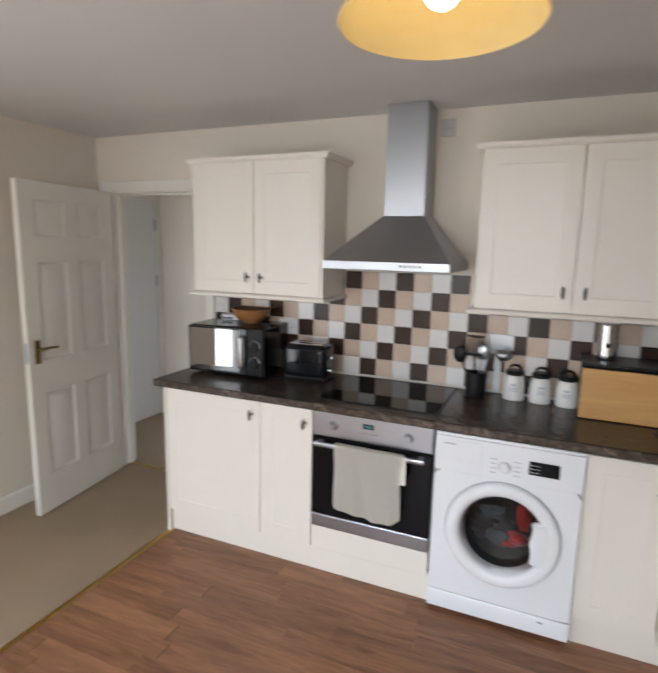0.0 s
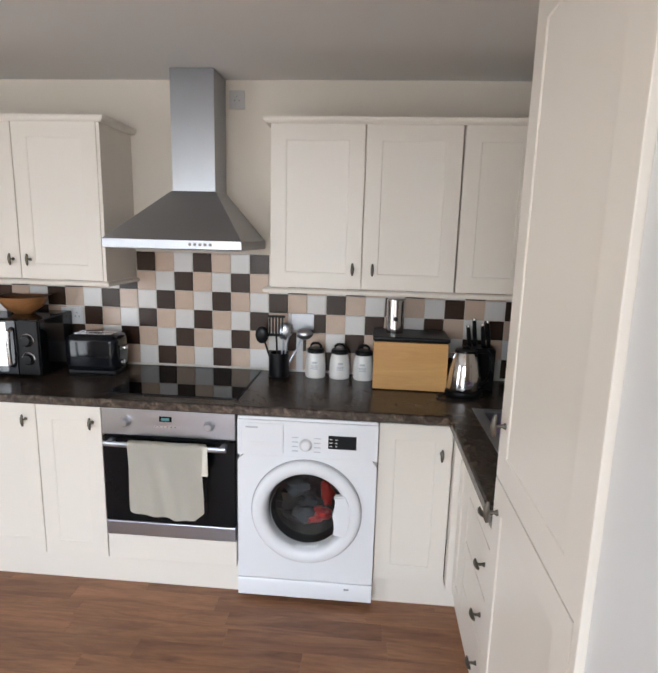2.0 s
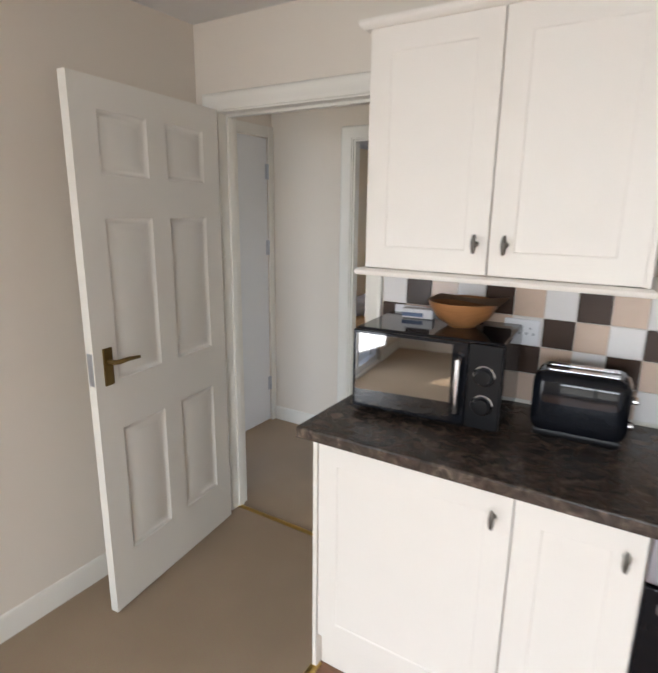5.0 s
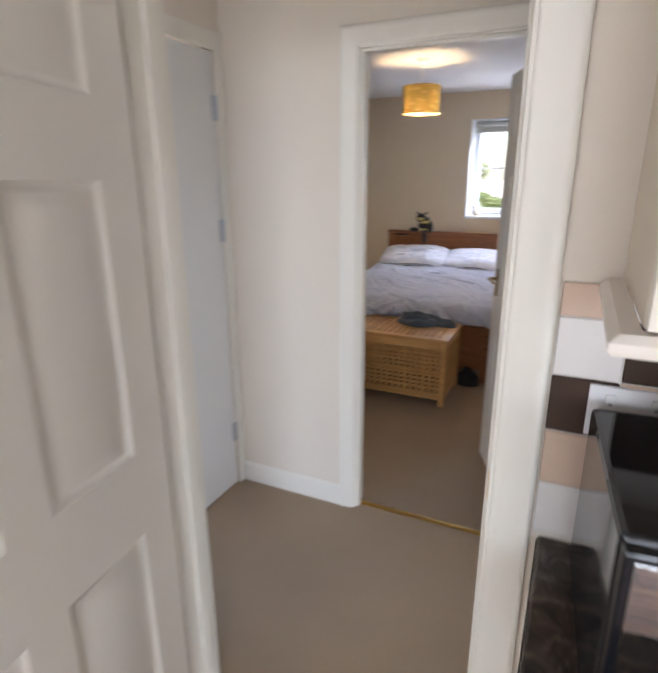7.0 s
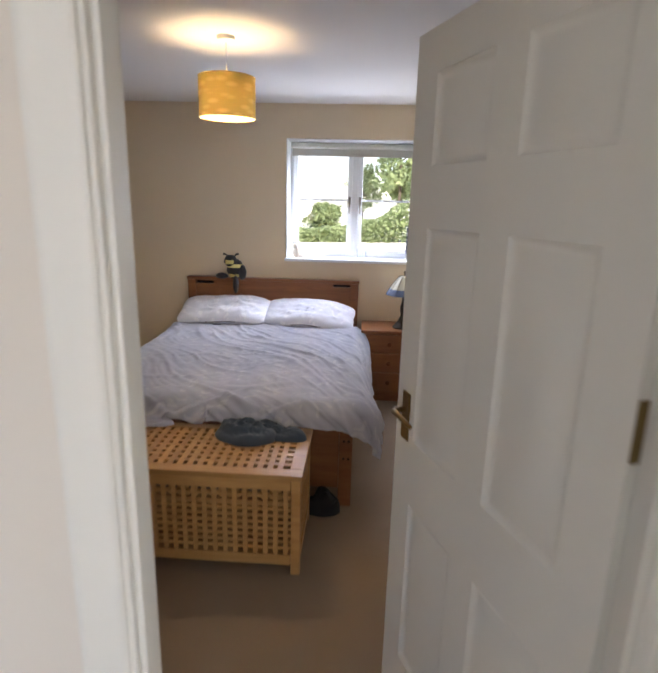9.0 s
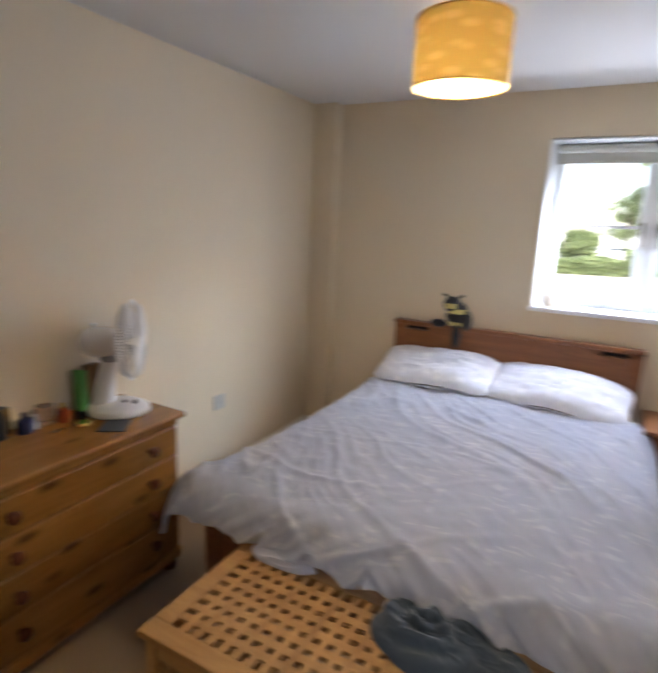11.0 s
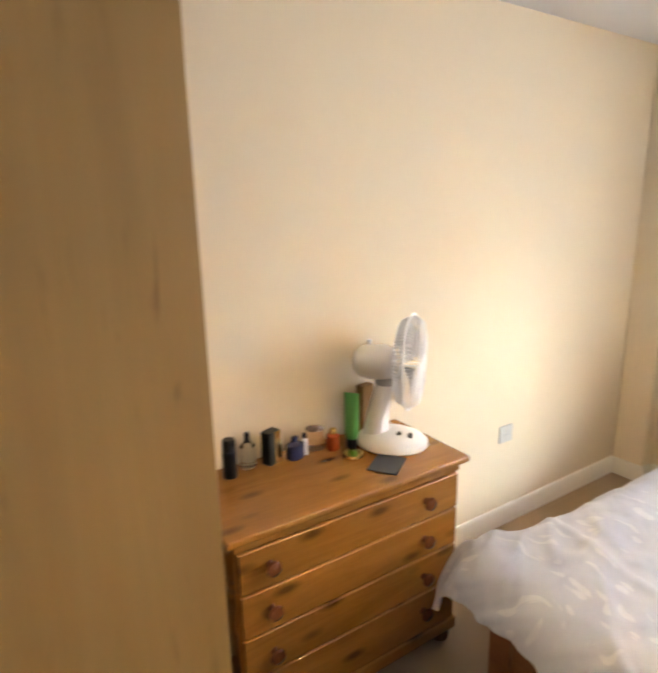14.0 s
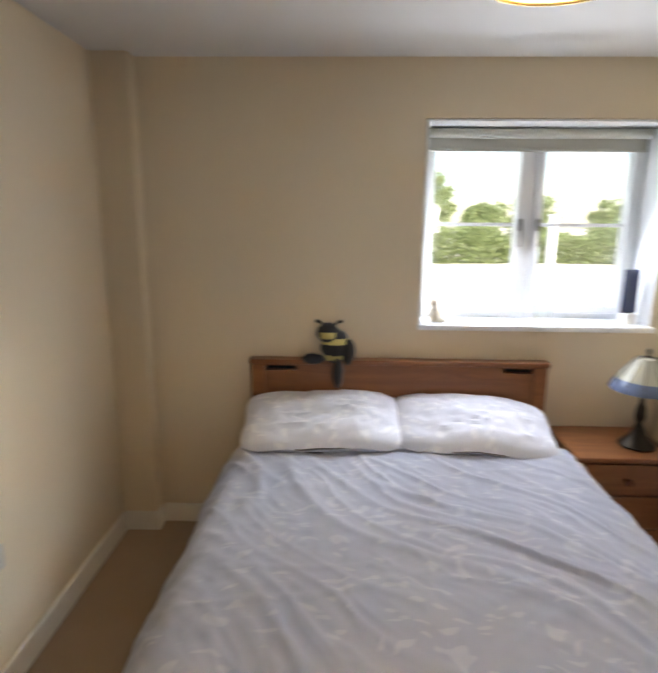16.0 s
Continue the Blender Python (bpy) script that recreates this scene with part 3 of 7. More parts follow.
skirting("baseboard_kitchen_left", (-1.95, -2.72), (-1.95, 0.0), (1, 0))
skirting("baseboard_kitchen_left_back", (-1.95, -4.6), (-1.95, -3.98), (1, 0))
skirting("baseboard_hall", (-2.42, 1.15), (-1.86, 1.15), (0, -1))
skirting("baseboard_bedroom_left", (-3.62, 1.24), (-3.62, 4.91), (1, 0))
skirting("baseboard_boxing", (-3.604, 4.91), (-3.445, 4.91), (0, -1))
skirting("baseboard_boxing_side", (-3.445, 4.894), (-3.445, 4.984), (1, 0))
skirting("baseboard_bedroom_window", (-3.429, 5.0), (-0.86, 5.0), (0, -1))
skirting("baseboard_bedroom_right", (-0.86, 1.24), (-0.86, 4.984), (-1, 0))
skirting("baseboard_child_room", (-0.77, 4.985), (2.22, 4.985), (0, -1))
skirting("baseboard_child_room_left", (-0.77, 1.3), (-0.77, 4.96), (1, 0))

ARCH = [(0, 0), (0.07, 0), (0.07, 0.014), (0.066, 0.018), (0.058, 0.019), (0.05, 0.015), (0.016, 0.0125), (0.006, 0.011), (0, 0.006)]


def architrave(bm, x0, x1, top, y, out):
    """A moulded surround on the wall face y, facing out (+1 or -1), about the opening x0..x1."""
    rings = []
    for px, pz, sx, sz in ((x0, 0, -1, 0), (x0, top, -1, 1), (x1, top, 1, 1), (x1, 0, 1, 0)):
        rings.append([bm.verts.new((px + sx * w, y + out * d, pz + sz * w)) for w, d in ARCH])
    for lo, hi in zip(rings, rings[1:]):
        for i in range(len(ARCH)):
            j = (i + 1) % len(ARCH)
            bm.faces.new((lo[i], lo[j], hi[j], hi[i]))
    bm.faces.new(rings[0])
    bm.faces.new(rings[-1][::-1])


def frame_in(name, x0, x1, top, y0, y1, stop_y, label):
    """Door lining, stops and the two surrounds of an opening whose clear width is x0..x1."""
    t = thing(name, ((x0 + x1) / 2, y0, 0), label, "door frame", kind="structure")
    bm = bmesh.new()
    bx(bm, x0 - 0.03, x0, y0, y1, 0, top, 0.002)
    bx(bm, x1, x1 + 0.03, y0, y1, 0, top, 0.002)
    bx(bm, x0 - 0.03, x1 + 0.03, y0, y1, top, top + 0.03, 0.002)
    part("lining", bm, "gloss", t, own=False)
    bm = bmesh.new()
    bx(bm, x0, x0 + 0.012, stop_y, stop_y + 0.035, 0, top - 0.012, 0.002)
    bx(bm, x1 - 0.012, x1, stop_y, stop_y + 0.035, 0, top - 0.012, 0.002)
    bx(bm, x0, x1, stop_y, stop_y + 0.035, top - 0.012, top, 0.002)
    part("door_stop", bm, "gloss", t, own=False)
    bm = bmesh.new()
    architrave(bm, x0 - 0.008, x1 + 0.008, top + 0.008, y0, -1)
    part("architrave", bm, "gloss", t, own=False)
    bm = bmesh.new()
    architrave(bm, x0 - 0.008, x1 + 0.008, top + 0.008, y1, 1)
    part("architrave", bm, "gloss", t, own=False)
    return t


kf = frame_in("door_frame_1", -1.82, -1.055, 1.98, -0.002, 0.122, 0.05, "cream gloss door frame between kitchen and hall")
part("strike_plate", block(-1.0575, -1.0535, 0.012, 0.036, 0.95, 1.01, 0.001), "brass", kf, "brass strike plate", own=False)
frame_in("door_frame_2", -1.78, -1.03, 1.99, 1.148, 1.242, 1.16, "cream gloss door frame of the bedroom")
frame_in("door_frame_3", -0.79, -0.03, 1.99, 1.148, 1.242, 1.16, "cream gloss door frame of the child's room")


# ---- doors ----
def lever(door, x, z, y, out, left, mat="aged_brass"):
    """A brass lever handle on its back plate."""
    plate = part("handle_plate", block(x - 0.021, x + 0.021, min(y, y + out * 0.006), max(y, y + out * 0.006), z - 0.07, z + 0.07, 0.0025), mat, door, "worn brass back plate")
    bm = tube(bmesh.new(), [(x, y + out * 0.005, z + 0.02), (x, y + out * 0.035, z + 0.02), (x - left * 0.012, y + out * 0.045, z + 0.02), (x - left * 0.05, y + out * 0.047, z + 0.022), (x - left * 0.11, y + out * 0.045, z + 0.016)], [0.009, 0.009, 0.009, 0.008, 0.006], 10)
    part("handle", bm, mat, plate, "worn brass lever handle")


def panel_door(name, hinge, rz, w, h, flip, label, mat="gloss"):
    """A moulded six-panel door. It hangs at the hinge and reaches along its own x; flip: which face carries the hinge knuckles."""
    d = thing(name, (*hinge, 0.008), label, "door", rz, kind="structure")
    T = 0.035
    st, mid = 0.105, 0.10
    rows = [(0.225, 0.745), (0.94, 1.52), (1.665, h - 0.1)]
    cols = [(st, (w - mid) / 2), ((w + mid) / 2, w - st)]
    bm = bmesh.new()
    xs = [0, cols[0][0], cols[0][1], cols[1][0], cols[1][1], w]
    zs = [0, *[v for r in rows for v in r], h]
    for i in (0, 2, 4):
        bx(bm, xs[i], xs[i + 1], -T / 2, T / 2, 0, h)
    for j in (0, 2, 4, 6):
        for a, b in cols:
            bx(bm, a, b, -T / 2, T / 2, zs[j], zs[j + 1])
    part("leaf", bm, mat, d)
    for a, b in cols:
        for lo, hi in rows:
            pb = bmesh.new()
            bx(pb, a, b, -0.008, 0.008, lo, hi)
            for s in (-1, 1):
                out = [(a, lo), (b, lo), (b, hi), (a, hi)]
                rings = []
                for inset, y in ((0.0, 0.0172), (0.010, 0.009), (0.022, 0.0085), (0.046, 0.0155)):
                    rings.append([pb.verts.new((x + (inset if x == a else -inset), s * y, z + (inset if z == lo else -inset))) for x, z in out])
                for r0, r1 in zip(rings, rings[1:]):
                    for i in range(4):
                        pb.faces.new((r0[i], r0[(i + 1) % 4], r1[(i + 1) % 4], r1[i]))
                pb.faces.new(rings[-1])
            part("panel", pb, mat, d)
    for z in (0.24, 1.21, 1.72):
        hb = rod(0.0065, 0.1, (-0.004, flip * (T / 2 + 0.002), z), "z", 12)
        bx(hb, -0.0025, 0.0015, -T / 2 + 0.002, T / 2 - 0.002, z, z + 0.1)
        part("hinge", hb, "aged_brass", d, "worn brass butt hinge")
    for out in (-1, 1):
        lever(d, w - 0.06, 1.0, out * T / 2, out, 1)
    part("latch_plate", block(w - 0.001, w + 0.0015, -0.012, 0.012, 0.94, 1.06, 0.0008), "steel", d, "steel latch plate")
    return d


panel_door("door_1", (-1.808, -0.042), -83.0, 0.762, 1.975, -1, "open white six-panel door with a brass lever handle")
panel_door("door_2", (-1.034, 1.232), 111.3, 0.765, 1.975, -1, "open white six-panel bedroom door with brass hinges")

cup = thing("door_3", (-2.42, 1.09, 0.008), "closed white flush cupboard door with steel hinges", "door", kind="structure")
part("leaf", block(-2.452, -2.417, 0.30, 1.088, 0.012, 2.025, 0.002), "flush", cup, own=False)
for z in (0.25, 1.25, 1.76):
    hb = rod(0.006, 0.1, (-2.412, 1.093, z), "z", 12)
    bx(hb, -2.417, -2.4145, 1.066, 1.118, z, z + 0.1)
    part("hinge", hb, "steel", cup, "brushed steel hinge", own=False)
bm = bmesh.new()
for a, b, c, e in ((1.095, 1.148, 0, 2.10), (0.235, 0.295, 0, 2.10), (0.295, 1.095, 2.03, 2.10)):
    bx(bm, -2.42, -2.404, a, b, c, e, 0.004)
part("surround", bm, "gloss", cup, own=False)


# ---- windows ----
def window(name, x0, x1, z0, z1, y, label, sill_front, blind=True):
    """A two-casement plastic window in a reveal; y: the plane of the glass."""
    w = thing(name, ((x0 + x1) / 2, y, z0), label, "window", kind="structure")
    c = (x0 + x1) / 2
    F = 0.035
    bm = bmesh.new()
    for a, b, lo, hi in ((x0, x0 + F, z0, z1), (x1 - F, x1, z0, z1), (x0 + F, x1 - F, z0, z0 + F), (x0 + F, x1 - F, z1 - F, z1), (c - 0.025, c + 0.025, z0 + F, z1 - F)):
        bx(bm, a, b, y - 0.03, y + 0.04, lo, hi, 0.004)
    part("window_frame", bm, "upvc", w, own=False)
    for k, (a, b) in enumerate(((x0 + F, c - 0.025), (c + 0.025, x1 - F))):
        S = 0.04
        bm = bmesh.new()
        lo, hi = z0 + F, z1 - F
        for p, q, r, s in ((a, a + S, lo, hi), (b - S, b, lo, hi), (a + S, b - S, lo, lo + S), (a + S, b - S, hi - S, hi)):
            bx(bm, p, q, y - 0.045, y + 0.025, r, s, 0.006)
        sash = part("casement", bm, "upvc", w, own=False)
        mid = (lo + hi) / 2 + 0.01
        part("glazing_bar", block(a + S, b - S, y - 0.012, y + 0.012, mid - 0.009, mid + 0.009, 0.003), "upvc", sash, own=False)
        for r, s in ((lo + S, mid - 0.009), (mid + 0.009, hi - S)):
            g = part("pane", block(a + S, b - S, y - 0.003, y + 0.003, r, s), "pane", sash, own=False)
            g.visible_shadow = False
        hx = b - 0.02 if k == 0 else a + 0.02
        hb = block(hx - 0.009, hx + 0.009, y - 0.06, y - 0.045, mid - 0.03, mid + 0.03, 0.003)
        tube(hb, [(hx, y - 0.055, mid), (hx, y - 0.075, mid), (hx, y - 0.08, mid - 0.03), (hx, y - 0.078, mid - 0.11)], 0.006, 8)
        part("handle", hb, "pewter", sash, "dull metal window handle", own=False)
    part("window_sill", block(x0 - 0.012, x1 + 0.012, sill_front, y - 0.03, z0 - 0.022, z0 + 0.005, 0.006), "upvc", w, "white painted sill board", own=False)
    bm = bmesh.new()
    for a, b, lo, hi in ((x0 - 0.002, x0 + 0.006, z0, z1), (x1 - 0.006, x1 + 0.002, z0, z1), (x0 + 0.006, x1 - 0.006, z1 - 0.006, z1 + 0.002)):
        bx(bm, a, b, 5.003, y - 0.03, lo, hi)
    part("reveal", bm, "upvc", w, "white lined window reveal", own=False)
    if blind:
        bm = rod(0.024, x1 - x0 - 0.04, (x0 + 0.02, y - 0.085, z1 - 0.034), "x", 20)
        bx(bm, x0 + 0.025, x1 - 0.025, y - 0.068, y - 0.066, z1 - 0.105, z1 - 0.03)
        bx(bm, x0 + 0.025, x1 - 0.025, y - 0.072, y - 0.062, z1 - 0.118, z1 - 0.102, 0.003)
        part("roller_blind", bm, "blind", w, "rolled-up grey-beige blind", own=False)


window("window_1", -2.084, -0.946, 1.115, 2.084, 5.25, "white two-casement window above the bed", 4.965)
window("window_2", 0.656, 1.794, 1.115, 2.084, 5.25, "white two-casement window of the child's room", 4.955)


def simple_glazing(name, along, a0, a1, z0, z1, d, label, bars):
    w = thing(name, ((a0 + a1) / 2, d, z0) if along == "x" else (d, (a0 + a1) / 2, z0), label, "window", kind="structure")
    bm = bmesh.new()
    edges = [(a0, a0 + 0.06, z0, z1), (a1 - 0.06, a1, z0, z1), (a0 + 0.06, a1 - 0.06, z0, z0 + 0.07), (a0 + 0.06, a1 - 0.06, z1 - 0.06, z1)]
    edges += [(b - 0.04, b + 0.04, z0 + 0.07, z1 - 0.06) for b in bars]
    for a, b, lo, hi in edges:
        bx(bm, *((a, b, d - 0.03, d + 0.03) if along == "x" else (d - 0.03, d + 0.03, a, b)), lo, hi, 0.004)
    part("window_frame", bm, "upvc", w, own=False)


simple_glazing("window_3", "x", -0.7, 1.2, 0.02, 2.1, -4.66, "white framed glazed patio doors", [0.25])
simple_glazing("window_4", "y", -3.95, -2.75, 0.02, 2.05, -2.01, "white framed glazed side door of the kitchen", [-3.35])
# Glazing made up at the unseen hall end to carry the fill lamp.
simple_glazing("window_5", "y", 0.28, 0.98, 0.05, 2.1, 0.70, "added unseen glazed opening for the hall fill lamp", [])


# ---- kitchen units ----
def shaker(bm, w, h, t=0.02, stile=0.068):
    """A framed cabinet door, its back at y 0 and its face towards -y, from the lower left corner."""
    s = stile if w > 0.2 else stile * 0.7
    rings = []
    for inset, y in ((0.0, 0.0), (0.0, 0.002 - t), (0.0006, 0.0006 - t), (0.002, -t), (s, -t), (s + 0.001, 0.0005 - t), (s + 0.0035, 0.0038 - t), (s + 0.006, 0.0042 - t)):
        rings.append([bm.verts.new(p) for p in ((inset, y, inset), (w - inset, y, inset), (w - inset, y, h - inset), (inset, y, h - inset))])
    for r0, r1 in zip(rings, rings[1:]):
        for i in range(4):
            bm.faces.new((r0[i], r0[(i + 1) % 4], r1[(i + 1) % 4], r1[i]))
    bm.faces.new(rings[-1])
    bm.faces.new(rings[0][::-1])
    return bm


def knob_bar(horizontal=False):
    """A pewter bow-shaped handle on one stem, its foot at the origin, standing out towards -y."""
    bm = lathe(bmesh.new(), [(0.008, 0), (0.0075, -0.003), (0.0045, -0.008), (0.0045, -0.02), (0.006, -0.024), (0, -0.026)], (0, 0, 0), "y", 12)
    pts = [(0, -0.024 - 0.004 * math.cos(a), 0.027 * a / 1.5) for a in (-1.5, -1.1, -0.6, 0, 0.6, 1.1, 1.5)]
    if horizontal:
        pts = [(z, y, 0) for _, y, z in pts]
    tube(bm, pts, [0.0035, 0.0055, 0.007, 0.0078, 0.007, 0.0055, 0.0035], 10)
    return bm


def cabinet(name, at, w, depth, h, doors, label, rz=0.0, plinth=0.0, end=(False, False), knob_high=True):
    """A cabinet unit. at: the lower left back corner; it faces its own -y. doors: (from, to, bottom, top, handle) on the front."""
    c = thing(name, at, label, "cabinet", rz)
    body = bmesh.new()
    bx(body, 0.001, w - 0.001, -depth + 0.021, -0.002, 0.0, h, 0.001)
    part("carcass", body, "carcass", c, "cream carcass panels")
    for a, b, lo, hi, handle in doors:
        dr = part("door" if hi - lo > 0.25 else "drawer_front", shaker(bmesh.new(), b - a - 0.004, hi - lo - 0.004) if hi - lo > 0.25 else block(0, b - a - 0.004, -0.02, 0, 0, hi - lo - 0.004, 0.003), "cream", c, m=pose(a + 0.002, -depth + 0.02, lo + 0.002))
        if handle:
            part("handle", knob_bar(len(handle) > 2), "pewter", dr, "aged pewter handle", m=pose(handle[0] - a, -0.02, handle[1] - lo))
    return c


BASE_Z, BASE_H = 0.14, 0.725
cabinet("base_cabinet", (-0.90, 0, BASE_Z), 0.6, 0.58, BASE_H, [(0, 0.6, 0, BASE_H, (0.55, 0.65))], "cream shaker base cabinet with one wide door")
cabinet("base_cabinet", (-0.30, 0, BASE_Z), 0.3, 0.58, BASE_H, [(0, 0.3, 0, BASE_H, (0.257, 0.65))], "narrow cream shaker base cabinet beside the oven")
cabinet("base_cabinet", (1.21, 0, BASE_Z - 0.005), 0.31, 0.58, BASE_H, [(0, 0.31, 0, BASE_H, (0.262, 0.60))], "cream shaker base cabinet beside the washing machine")
solid("end_panel", block(-0.918, -0.902, -0.582, -0.003, 0, 0.866, 0.0015), "cream", "cream end panel of the base units", "end panel")
solid("corner_post", block(1.524, 1.552, -0.62, -0.56, 0.135, 0.866, 0.0015), "cream", "cream corner post between the unit runs", "filler panel")
solid("plinth", block(-0.902, 0.602, -0.546, -0.53, 0.0, 0.139, 0.001), "cream", "cream plinth board under the base units", "plinth")
solid("plinth", block(1.212, 1.598, -0.546, -0.53, 0.0, 0.134, 0.001), "cream", "cream plinth board under the corner unit", "plinth")
solid("plinth", block(1.582, 1.598, -1.43, -0.547, 0.0, 0.139, 0.001), "cream", "cream plinth board under the drawer run", "plinth")

# sink run along the right-hand wall
cabinet("sink_cabinet", (2.098, -0.625, BASE_Z), 0.205, 0.55, BASE_H, [(0, 0.205, 0, BASE_H, None)], "cream filler cabinet below the sink", rz=-90)
du = [(0, 0.595, i * 0.181, (i + 1) * 0.181, (0.30, i * 0.181 + 0.10, 1)) for i in range(4)]
cabinet("drawer_unit", (2.098, -0.832, BASE_Z), 0.595, 0.55, BASE_H, du, "cream four-drawer unit with pewter handles", rz=-90)


def worktop(name, outline, z0, z1, label):
    bm = bmesh.new()
    a = [bm.verts.new((x, y, z0)) for x, y in outline]
    f = bm.faces.new(a)
    top = bmesh.ops.extrude_face_region(bm, geom=[f])["geom"]
    bmesh.ops.translate(bm, vec=(0, 0, z1 - z0), verts=[v for v in top if isinstance(v, bmesh.types.BMVert)])
    bmesh.ops.recalc_face_normals(bm, faces=bm.faces)
    edges = [e for e in bm.edges if abs(e.verts[0].co.z - e.verts[1].co.z) < 1e-6]
    bmesh.ops.bevel(bm, geom=edges, offset=0.006, segments=3, profile=0.5, affect="EDGES")
    top = thing(name, (*outline[0], z0), label, "worktop")
    part("slab", bm, "stone", top, own=False)
    return top


WT = 0.912
wtm = worktop("worktop", [(-0.962, -0.002), (-0.962, -0.612), (1.492, -0.612), (1.492, -1.428), (1.62, -1.428), (1.62, -0.56), (1.66, -0.52), (2.06, -0.52), (2.06, -0.56), (2.062, -1.428), (2.098, -1.428), (2.098, -0.002)], 0.872, WT, "dark brown mottled stone-effect worktop along both runs")
part("front_edging", block(-0.955, 1.486, -0.6145, -0.6122, 0.8775, 0.9065, 0.001), "stone_edge", wtm, "lighter mottled edging strip", own=False)
part("return_edging", block(1.4895, 1.4918, -1.422, -0.6185, 0.8775, 0.9065, 0.001), "stone_edge", wtm, "lighter mottled edging strip", own=False)
part("end_edging", block(-0.9645, -0.9622, -0.606, -0.006, 0.8775, 0.9065, 0.001), "stone_edge", wtm, "lighter mottled edging strip", own=False)
wtr = worktop("sink_worktop", [(1.62, -1.428), (1.62, -1.12), (2.062, -1.12), (2.062, -1.428)], 0.8722, WT - 0.0002, "dark brown mottled worktop beside the sink")

# sink
sk = thing("sink", (1.84, -0.82, WT), "stainless steel inset sink with drainer", "sink")
bm = bmesh.new()
for a, b, c, d in ((1.60, 1.64, -1.14, -0.50), (2.04, 2.08, -1.14, -0.50), (1.64, 2.04, -0.54, -0.50), (1.64, 2.04, -1.14, -1.10)):
    bx(bm, a, b, c, d, WT + 0.001, WT + 0.006, 0.002)
for a, b, c, d in ((1.64, 1.643, -1.10, -0.54), (2.037, 2.04, -1.10, -0.54), (1.643, 2.037, -0.543, -0.54), (1.643, 2.037, -1.10, -1.097)):
    bx(bm, a, b, c, d, 0.74, WT + 0.003)
bx(bm, 1.64, 2.04, -1.10, -0.54, 0.737, 0.74)
part("bowl", bm, "steel", sk, own=False)
tb = lathe(bmesh.new(), [(0.026, 0), (0.026, 0.01), (0.016, 0.02), (0.014, 0.10), (0, 0.105)], (2.06, -0.82, WT + 0.005), "z", 16)
tube(tb, [(2.06, -0.82, WT + 0.09), (2.06, -0.82, WT + 0.24), (2.03, -0.82, WT + 0.29), (1.96, -0.82, WT + 0.30), (1.90, -0.82, WT + 0.27), (1.885, -0.82, WT + 0.23)], 0.011, 10)
part("tap", tb, "chrome", sk, "chrome swan-neck tap", own=False)
db = thing("washing_up_bowl", (1.83, -0.80, 0.742), "lilac plastic washing-up bowl in the sink", "basin")
bm = lathe(bmesh.new(), [(0, 0), (0.15, 0), (0.165, 0.02), (0.185, 0.16), (0.195, 0.17), (0.19, 0.175), (0.178, 0.165), (0.16, 0.025), (0, 0.008)], (0, 0, 0), "z", 36, (1.0, 1.25))
part("basin", bm, "lilac", db)
gl = solid("drinking_glass", lathe(bmesh.new(), [(0.0, 0.0), (0.03, 0.0), (0.036, 0.10), (0.033, 0.10), (0.028, 0.008), (0, 0.008)], (1.60, -1.25, WT), "z", 20), "clear", "clear drinking glass on the worktop edge", "glass")
copy_thing(gl, pose(0.02, -0.09, 0))

# tall unit
tu = thing("tall_cabinet", (1.80, -1.72, 0), "tall cream shaker larder unit with two doors", "cabinet")
part("carcass", block(1.535, 2.096, -1.951, -1.432, 0.0, 2.13, 0.001), "carcass", tu, own=False)
for lo, hi, hz, w in ((0.14, 1.045, 0.97, 0.508), (1.049, 2.125, 1.19, 0.516)):
    dr = part("door", shaker(bmesh.new(), w, hi - lo), "cream", tu, m=pose(1.50 - 1.80, -1.433 + 1.72, lo, 0, 0, -90))
    part("handle", knob_bar(), "pewter", dr, "aged pewter handle", m=pose(0.045, -0.02, hz - lo))
part("plinth", block(1.555, 1.57, -1.955, -1.432, 0, 0.138), "cream", tu, own=False)
part("side_panel", block(1.476, 2.096, -1.975, -1.953, 0, 2.15, 0.0015), "cream", tu, "cream end panel", own=False)
CORN = [(0, 0), (0.016, 0), (0.026, 0.008), (0.03, 0.016), (0.03, 0.026), (0, 0.026)]


def cornice(name, path, z, parent, drop=False, label=""):
    """A moulding along a line of (x, y, outward x, outward y)."""
    bm = bmesh.new()
    prof = [(0, 0), (0.026, 0), (0.03, 0.006), (0.03, 0.014), (0.02, 0.022), (0, 0.022)] if drop else CORN
    rings = [[bm.verts.new((x + ox * d, y + oy * d, z + h)) for d, h in prof] for x, y, ox, oy in path]
    for lo, hi in zip(rings, rings[1:]):
        for i in range(len(prof)):
            j = (i + 1) % len(prof)
            bm.faces.new((lo[i], lo[j], hi[j], hi[i]))
    bm.faces.new(rings[0])
    bm.faces.new(rings[-1][::-1])
    return part(name, bm, "cream", parent, label, own=False)


cornice("cornice", [(2.09, -1.43, 0, 1), (1.48, -1.43, -1, 1), (1.48, -1.975, -1, -1), (2.09, -1.975, 0, -1)], 2.13, tu)

